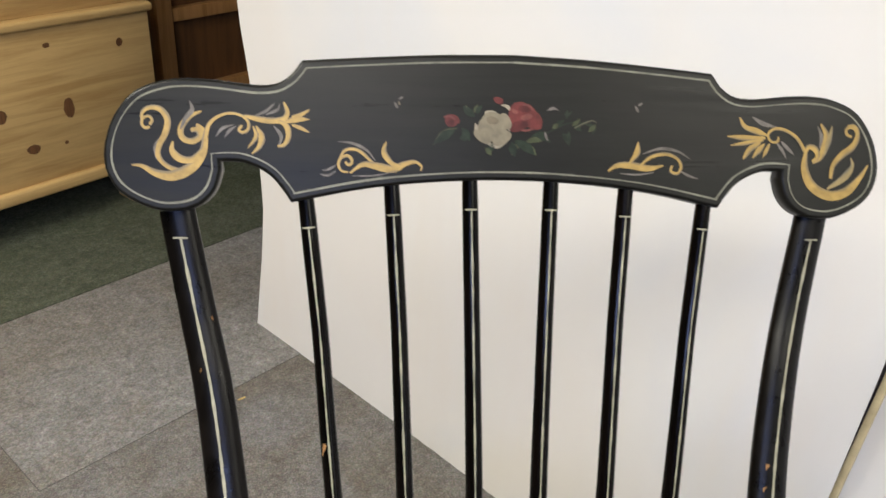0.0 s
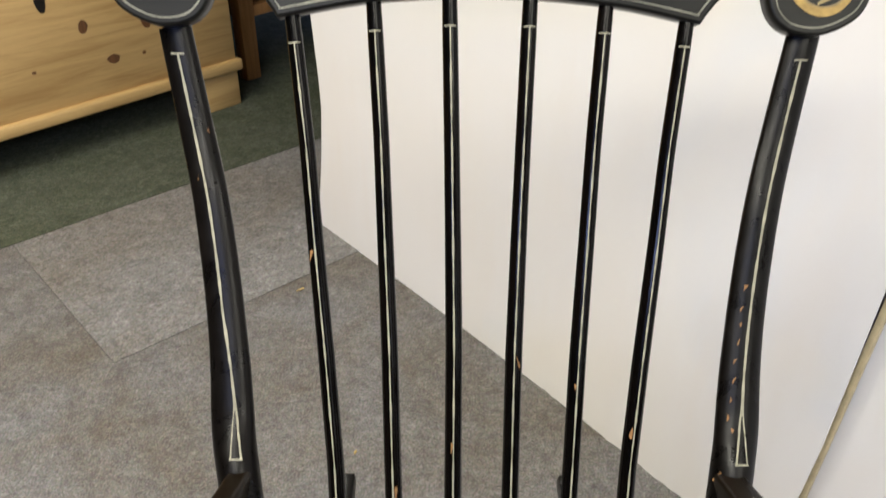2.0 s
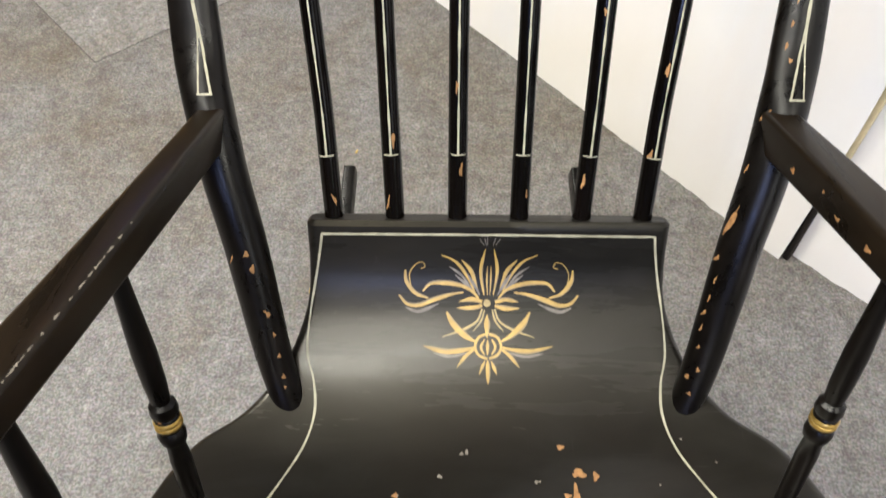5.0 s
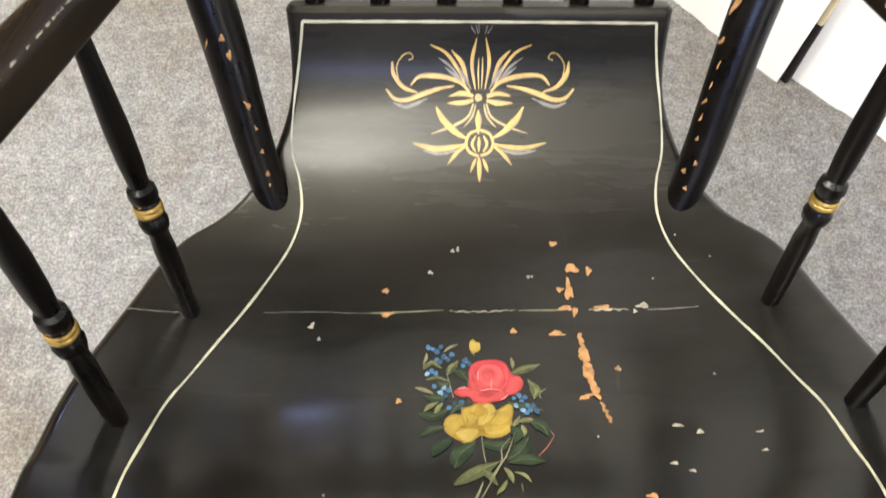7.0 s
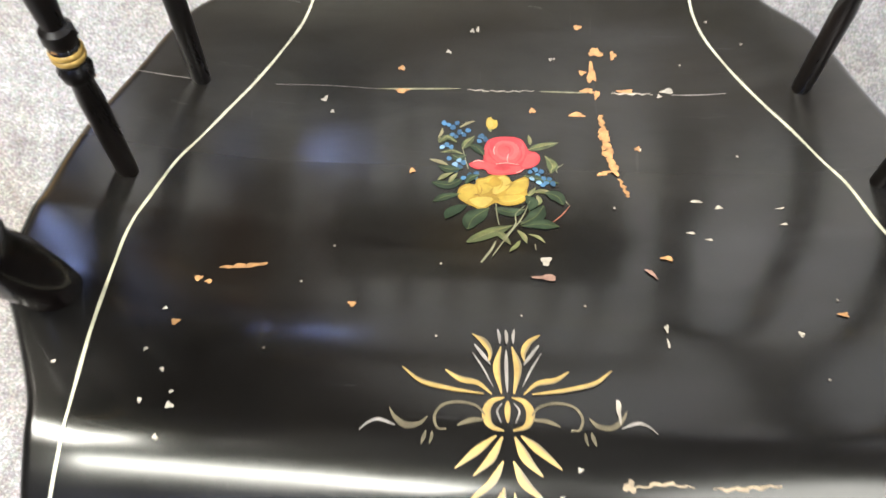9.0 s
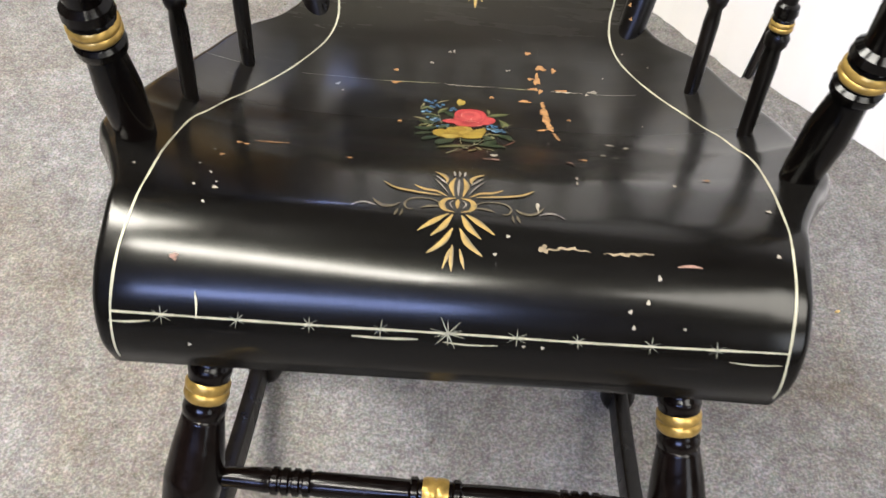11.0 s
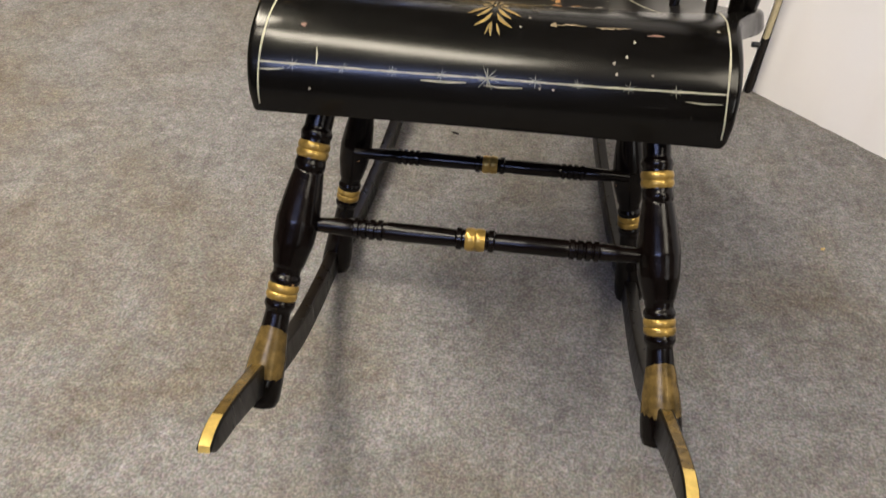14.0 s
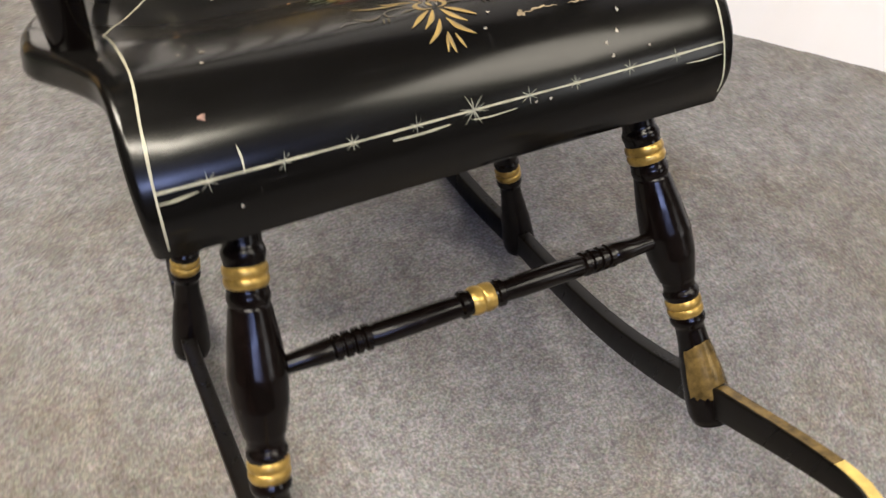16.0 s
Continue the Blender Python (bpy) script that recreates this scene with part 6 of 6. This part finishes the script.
EYEWARD = Vector((0, -0.88, 0.47))
WEAR = []
for ob, row in zip(spindles, SPINDLES):
    d = spindle_at(*row, 1) - spindle_at(*row, 0)
    nrm = (EYEWARD - EYEWARD.dot(d) / d.length_squared * d).normalized()
    rad = lambda t: float(np.interp(t, *zip(*SPINDLE_R)))
    stripe([(spindle_at(*row, t) + nrm * rad(t), nrm) for t in np.linspace(0.125, 0.945, 50)], even(0.0013, 0.25), ob)
    side = d.cross(nrm).normalized()
    for t in (0.125, 0.945):
        r = rad(t) + 0.0001
        arc = [(spindle_at(*row, t) + (nrm * math.cos(q) + side * math.sin(q)) * r, nrm * math.cos(q) + side * math.sin(q)) for q in np.linspace(-0.75, 0.75, 9)]
        stripe(arc, even(0.0012), ob)
    for k in range(2):
        t, q = rng.uniform(0.04, 0.6), rng.uniform(-0.6, 0.6)
        n = nrm * math.cos(q) + side * math.sin(q)
        WEAR.append((spindle_at(*row, t) + n * rad(t), n, rng.uniform(0.0015, 0.003), rng.uniform(0.004, 0.011), ob))


def on_post(sgn, t, ang, lift=0.0):
    """A point on a back post: t along it, ang in degrees round it (0: its front, 90: towards the middle)."""
    path = [Vector(p) for p in post_path(sgn)]
    i = t * 60
    k = min(59, int(i))
    c = path[k].lerp(path[k + 1], i - k)
    d = (path[k + 1] - path[k]).normalized()
    side = d.cross(Vector((0, -1, 0.3))).normalized()
    top = side.cross(d)
    sec = post_section(t)
    at = (90 + ang * sgn) / 15 % 24
    k = int(at)
    u, v = (sec[k][q] + (sec[(k + 1) % 24][q] - sec[k][q]) * (at - k) for q in (0, 1))
    n = (side * u + top * v).normalized()
    return c + side * u + top * v + n * lift, n


posts = [o for o in chair.children if o.name.startswith("back_post")]
for sgn, ob, turn in zip((-1, 1), posts, (15, 0)):
    stripe([on_post(sgn, t, turn * min(1, max(0, (0.62 - t) / 0.12))) for t in np.linspace(0.49, 0.965, 60)], even(0.0021, 0.15), ob)
    for k in (-1, 1):
        rows = [on_post(sgn, t, turn) for t in np.linspace(0.428, 0.51, 12)]
        rows = [(p + Vector((k * 0.0044 * (1 - i / 11), 0, 0)), n) for i, (p, n) in enumerate(rows)]
        stripe(rows, even(0.0011 if k * sgn > 0 else 0.0017), ob)
    for t in (0.428, 0.965):
        p, n = on_post(sgn, t, turn if t < 0.5 else 0)
        stripe([(p + Vector((u, 0, 0)), n) for u in np.linspace(-0.0055, 0.0055, 5)], even(0.0014), ob)


def chip_at(p, n, w, h, turn, ob, material, seed, up=None):
    """A ragged chip on any surface."""
    rng = random.Random(seed)
    u = (up or Vector((0, 0, 1)))
    u = (u - u.dot(n) * n).normalized()
    s = u.cross(n)
    bm = bmesh.new()
    c = bm.verts.new(p + n * 0.0005)
    ring = []
    ph = rng.uniform(0, 6)
    for k in range(14):
        a = 2 * math.pi * k / 14
        r = 1 + 0.3 * math.sin(3 * a + ph) + rng.uniform(-0.25, 0.25)
        x, y = w / 2 * r * math.cos(a), h / 2 * r * math.sin(a)
        b = radians(turn)
        x, y = x * math.cos(b) - y * math.sin(b), x * math.sin(b) + y * math.cos(b)
        ring.append(bm.verts.new(p + s * x + u * y + n * (0.00035 - (x * x) * 38)))
    for k in range(14):
        bm.faces.new((c, ring[k], ring[(k + 1) % 14]))
    part("paint_chip", bm, material, ob)


rng = random.Random(11)
for p, n, w, h, ob in WEAR:
    chip_at(p, n, w, h, rng.uniform(-15, 15), ob, CHIP, rng.random())
for sgn, ob, rows in ((1, posts[1], [(0.66, 25, 5, 7), (0.63, 28, 3, 7), (0.61, 24, 3, 5), (0.585, 25, 2.5, 8), (0.56, 30, 2.5, 9), (0.535, 28, 3, 9), (0.51, 32, 3, 7), (0.485, 38, 4, 9), (0.47, 25, 4, 5), (0.405, 60, 6, 14), (0.395, 25, 3, 5), (0.345, 75, 3, 9), (0.285, 70, 7, 34), (0.235, 78, 4, 12), (0.21, 60, 2, 9), (0.185, 62, 2, 9), (0.165, 66, 3, 8), (0.145, 60, 3, 9), (0.12, 50, 3, 5), (0.09, 30, 4, 5), (0.075, 55, 5, 5), (0.055, 30, 5, 4)]),
                      (-1, posts[0], [(0.86, 50, 4, 6), (0.825, -60, 3, 9), (0.80, -20, 1.5, 6), (0.245, 15, 5, 6), (0.24, -30, 1.5, 12), (0.225, 20, 5, 8), (0.165, 30, 4, 9), (0.135, 35, 3, 6), (0.105, 35, 4, 5), (0.075, 30, 4, 5), (0.06, 25, 3, 3)])):
    for t, ang, w, h in rows:
        p, n = on_post(sgn, t, ang)
        chip_at(p, n, w / 1450, h / 1350, rng.uniform(-15, 15), ob, CHIP, rng.random())

# chips along the inner edges of the arms
for sgn, ob in zip((-1, 1), [o for o in chair.children if o.name.startswith("arm") and not o.name.startswith("arm_")]):
    path = [Vector((sgn * x, y, z)) for x, y, z in spline(ARM, 40)]
    rows = ((0.10, -0.25, 8, 6), (0.17, 0.2, 4, 4), (0.205, -0.3, 10, 3), (0.265, -0.25, 9, 5), (0.33, -0.2, 6, 5), (0.40, 0.3, 5, 3)) if sgn == 1 else [(0.27 + 0.33 * k / 21 + 0.012 * math.sin(7 * k), 0.92, 3 + 7 * (k * 7 % 5) / 4, 0.9 + 0.8 * (k * 3 % 4) / 3) for k in range(22)]
    for t, hgt, w, h in rows:
        k = int(t * 40)
        c = path[k].lerp(path[k + 1], t * 40 - k)
        sec = arm_section(t, sgn)
        hw, hh = max(u * sgn for u, v in sec), max(v for u, v in sec)
        d = (path[k + 1] - path[k]).normalized()
        n = Vector((-sgn, 0, 0))
        n = (n - n.dot(d) * d).normalized()
        up = n.cross(d) * (1 if n.cross(d).z > 0 else -1)
        if hgt > 0.8:
            p = c + n * (hw - 0.0013) + up * (hh - 0.0013)
            nn = (n + up).normalized()
        else:
            p, nn = c + n * hw + up * hh * hgt, n
        chip_at(p, nn, w / 1500, h / 1500, 0, ob, CHIP if sgn == 1 else CHIP_W, rng.random(), up)

# small chips on the turned parts
for ob in [o for o in chair.children if o.name.startswith(("arm_spindle", "leg"))]:
    vs = ob.data.vertices
    for k in range(3):
        v = vs[rng.randrange(40, len(vs) - 60)]
        if v.normal.y < 0.1:
            chip_at(v.co.copy(), v.normal.copy(), rng.uniform(0.002, 0.004), rng.uniform(0.002, 0.007), rng.uniform(-30, 30), ob, CHIP, rng.random())

# a screw in the side of the seat
bm = lathe((0.272, 0.214, 0.462), (0.281, 0.214, 0.462), [(0, 0.003), (0.6, 0.0032), (0.8, 0.0028), (1, 0.0015)], 12)
part("screw", bm, plain("dark_steel", (0.05, 0.05, 0.05), 0.4, 0.8, 0.2, 200), seat)

# ---- pine chest ----
KNOT = wood("pine_knot", (0.16, 0.07, 0.025), (0.07, 0.03, 0.012), 0.5, 2, 2.0)
HOLE = plain("dark_hole", (0.012, 0.009, 0.007), 0.8, 0.0, 0.3, 60)
chest = thing("pine_chest", "waxed knotty pine chest on bracket feet on green carpet", "chest")
chest.matrix_world = Matrix.Translation((-1.032, 2.483, 0)) @ Matrix.Rotation(radians(46.26), 4, "Z") @ Matrix.Scale(1.112, 4)
CH0, CH1, DEEP = -0.86, 0.386, 0.55
mid, wid = (CH0 + CH1) / 2, CH1 - CH0
part("body", box(wid, DEEP, 0.40, pose(mid, DEEP / 2, 0.145), 0.003), PINE, chest)
part("plinth_moulding", box(wid + 0.03, DEEP + 0.02, 0.036, pose(mid, DEEP / 2 - 0.006, 0.114), 0.009, seg=3), PINE, chest)
part("upper_moulding", box(wid + 0.02, DEEP + 0.02, 0.024, pose(mid, DEEP / 2 - 0.004, 0.545), 0.008, seg=3), PINE, chest)
part("upper_body", box(wid - 0.01, DEEP - 0.02, 0.30, pose(mid, DEEP / 2 + 0.01, 0.569), 0.003), PINE, chest)
part("top", box(wid + 0.05, DEEP + 0.04, 0.026, pose(mid, DEEP / 2 - 0.005, 0.869), 0.008, seg=3), PINE, chest)
for fx in (CH1 - 0.055, CH0 + 0.055):
    for fy in (0.045, DEEP - 0.05):
        part("foot", box(0.115, 0.085, 0.114, pose(fx, fy, 0.0), 0.006), PINE, chest)
for nm, x, z, w, h, mt in (("knot_hole", -0.143, 0.437, 0.030, 0.075, HOLE), ("knot", -0.052, 0.346, 0.026, 0.036, KNOT), ("knot", 0.011, 0.244, 0.036, 0.026, KNOT), ("knot", 0.122, 0.33, 0.030, 0.055, KNOT), ("knot", -0.05, 0.52, 0.014, 0.008, KNOT), ("knot", 0.29, 0.475, 0.020, 0.024, KNOT), ("knot", 0.09, 0.50, 0.018, 0.014, KNOT), ("knot", 0.10, 0.24, 0.012, 0.010, KNOT), ("knot", -0.20, 0.26, 0.012, 0.009, KNOT), ("knot", -0.30, 0.40, 0.022, 0.030, KNOT)):
    bm = bmesh.new()
    c = bm.verts.new((x, -0.0008, z))
    r2 = random.Random(int(x * 1000))
    ring = [bm.verts.new((x + w / 2 * math.cos(a) * r2.uniform(0.85, 1.1), -0.0006, z + h / 2 * math.sin(a) * r2.uniform(0.85, 1.1))) for a in np.linspace(0, 2 * math.pi, 18, endpoint=False)]
    for k in range(18):
        bm.faces.new((c, ring[k], ring[(k + 1) % 18]))
    part(nm, bm, mt, chest)

# ---- brown cabinet beside it ----
cab = thing("brown_cabinet", "brown stained wooden cabinet with a framed panel", "cabinet")
cab.matrix_world = Matrix.Translation((-1.032, 2.483, 0)) @ Matrix.Rotation(radians(46.26), 4, "Z") @ Matrix.Scale(1.112, 4) @ Matrix.Translation((0.535, 0.142, 0))
OAKD = wood("dark_brown_wood", (0.15, 0.065, 0.02), (0.08, 0.035, 0.012), 0.45, 2)
for x in (0.0, 0.86):
    part("stile", box(0.055, 0.05, 1.15, pose(x, 0.025, 0.0), 0.003), OAK, cab)
part("bottom_rail", box(0.805, 0.04, 0.036, pose(0.43, 0.03, 0.205), 0.003), OAK, cab)
part("middle_rail", box(0.805, 0.04, 0.04, pose(0.43, 0.03, 0.455), 0.003), OAK, cab)
part("top_rail", box(0.805, 0.04, 0.06, pose(0.43, 0.03, 1.09), 0.003), OAK, cab)
part("panel", box(0.81, 0.012, 0.88, pose(0.43, 0.045, 0.22)), OAKD, cab)
part("side_panel", box(0.02, 0.45, 0.93, pose(-0.012, 0.27, 0.21)), OAKD, cab)
part("rear_leg", box(0.05, 0.05, 1.15, pose(0.0, 0.5, 0.0), 0.003), OAK, cab)
part("rear_leg", box(0.05, 0.05, 1.15, pose(0.86, 0.5, 0.0), 0.003), OAK, cab)
part("top", box(0.95, 0.58, 0.025, pose(0.43, 0.25, 1.15), 0.005), OAK, cab)

# ---- batten behind the slit between the sheets ----
batten = thing("wooden_batten", "pale wooden batten above a dark strip for the slit's shade", "batten")
batten.matrix_world = Matrix.Translation(A1 + D1 * 1.3545 + Vector((0.0101, 0.0082, 0))) @ Matrix.Rotation(math.atan2(D1.y, D1.x), 4, "Z") @ Matrix.Rotation(radians(2.2), 4, "Y")
part("strip", box(0.0095, 0.012, 1.6, pose(0, 0, 0.125), 0.002), plain("pale_batten_wood", (0.60, 0.51, 0.30), 0.6, 0.0, 0.2, 30), batten)
# near-black strip stands in for the shade low in the slit
part("foot", box(0.010, 0.010, 0.125, pose(0, 0, 0.0), 0.002), HOLE, batten)

# ---- crumbs on the carpet ----
CRUMB = plain("straw", (0.50, 0.36, 0.14), 0.7, 0.0, 0.3, 200)
crumb_group = "crumbs on the carpet"
for x, y, l, a, mt in CRUMBS:
    bm = lathe((-l / 2, 0, 0), (l / 2, 0, 0), [(0, 0.0008), (0.2, 0.0019), (0.6, 0.0022), (1, 0.0009)], 8)
    ob = part("crumb", bm, (CHIP_W, CRUMB, HOLE)[mt])
    ob.matrix_world = pose(x, y, 0.0035 if (x < -0.3 and y > 1.4) else 0.002, 0, 0, a)
    tagged(ob, ("small pale crumb lying on the carpet", "small straw-coloured crumb lying on the carpet", "thin dark twig lying on the carpet")[mt], "crumb", crumb_group)

# ---- lamps and window ----
GLOW = Mat("lamp_diffuser", (0.9, 0.9, 0.88), 0.4)
GLOW.b.inputs["Emission Color"].default_value = (*WARM, 1)
GLOW.b.inputs["Emission Strength"].default_value = 1.0
METAL = plain("white_enamel", (0.75, 0.75, 0.73), 0.35, 0.0, 0.03, 20)
# panels out of view; the second is added fill, placed where nothing mirrors it
for px, py, sx, sy, turn, watts, tone in PANELS:
    lamp = thing("unseen_ceiling_light", "unseen white ceiling light panel with a frosted diffuser", "ceiling light", "ceiling lights")
    lamp.matrix_world = pose(px, py, CEIL, 0, 0, turn)
    bm = bmesh.new()
    for k in (-1, 1):
        box(sx + 0.06, 0.03, 0.06, pose(0, k * (sy / 2 + 0.015), -0.06), bm=bm)
        box(0.03, sy, 0.06, pose(k * (sx / 2 + 0.015), 0, -0.06), bm=bm)
    part("frame", bm, METAL, lamp, smooth=False)
    part("diffuser", box(sx, sy, 0.01, pose(0, 0, -0.03)), GLOW.m, lamp, smooth=False)
glass = Mat("window_glass", (0.9, 0.95, 1.0), 0.02)
glass.b.inputs["Transmission Weight"].default_value = 1.0
# both out of view; the second is only an added fill for the sheets
for number, (x0, x1, z0, z1, watts, tone) in enumerate(WINDOWS, 1):
    win = tagged(new("window_%d" % number), "unseen window with a white frame and two panes", "window", kind="structure")
    win.location = ((x0 + x1) / 2, Y0 - 0.1, z0)
    ww, wh = x1 - x0, z1 - z0
    bm = bmesh.new()
    for k in (-1, 1):
        box(0.05, 0.08, wh, pose(k * (ww / 2 - 0.025), 0, 0), bm=bm)
    box(0.05, 0.08, wh - 0.1, pose(0, 0, 0.05), bm=bm)
    for z in (0, wh - 0.05):
        box(ww - 0.1, 0.08, 0.05, pose(0, 0, z), bm=bm)
    part("window_frame", bm, METAL, win, smooth=False)
    for k in (-1, 1):
        pane = part("pane", box(ww / 2 - 0.08, 0.006, wh - 0.1, pose(k * (ww / 4 - 0.0125), 0, 0.05)), glass.m, win, smooth=False)
        pane.visible_shadow = False
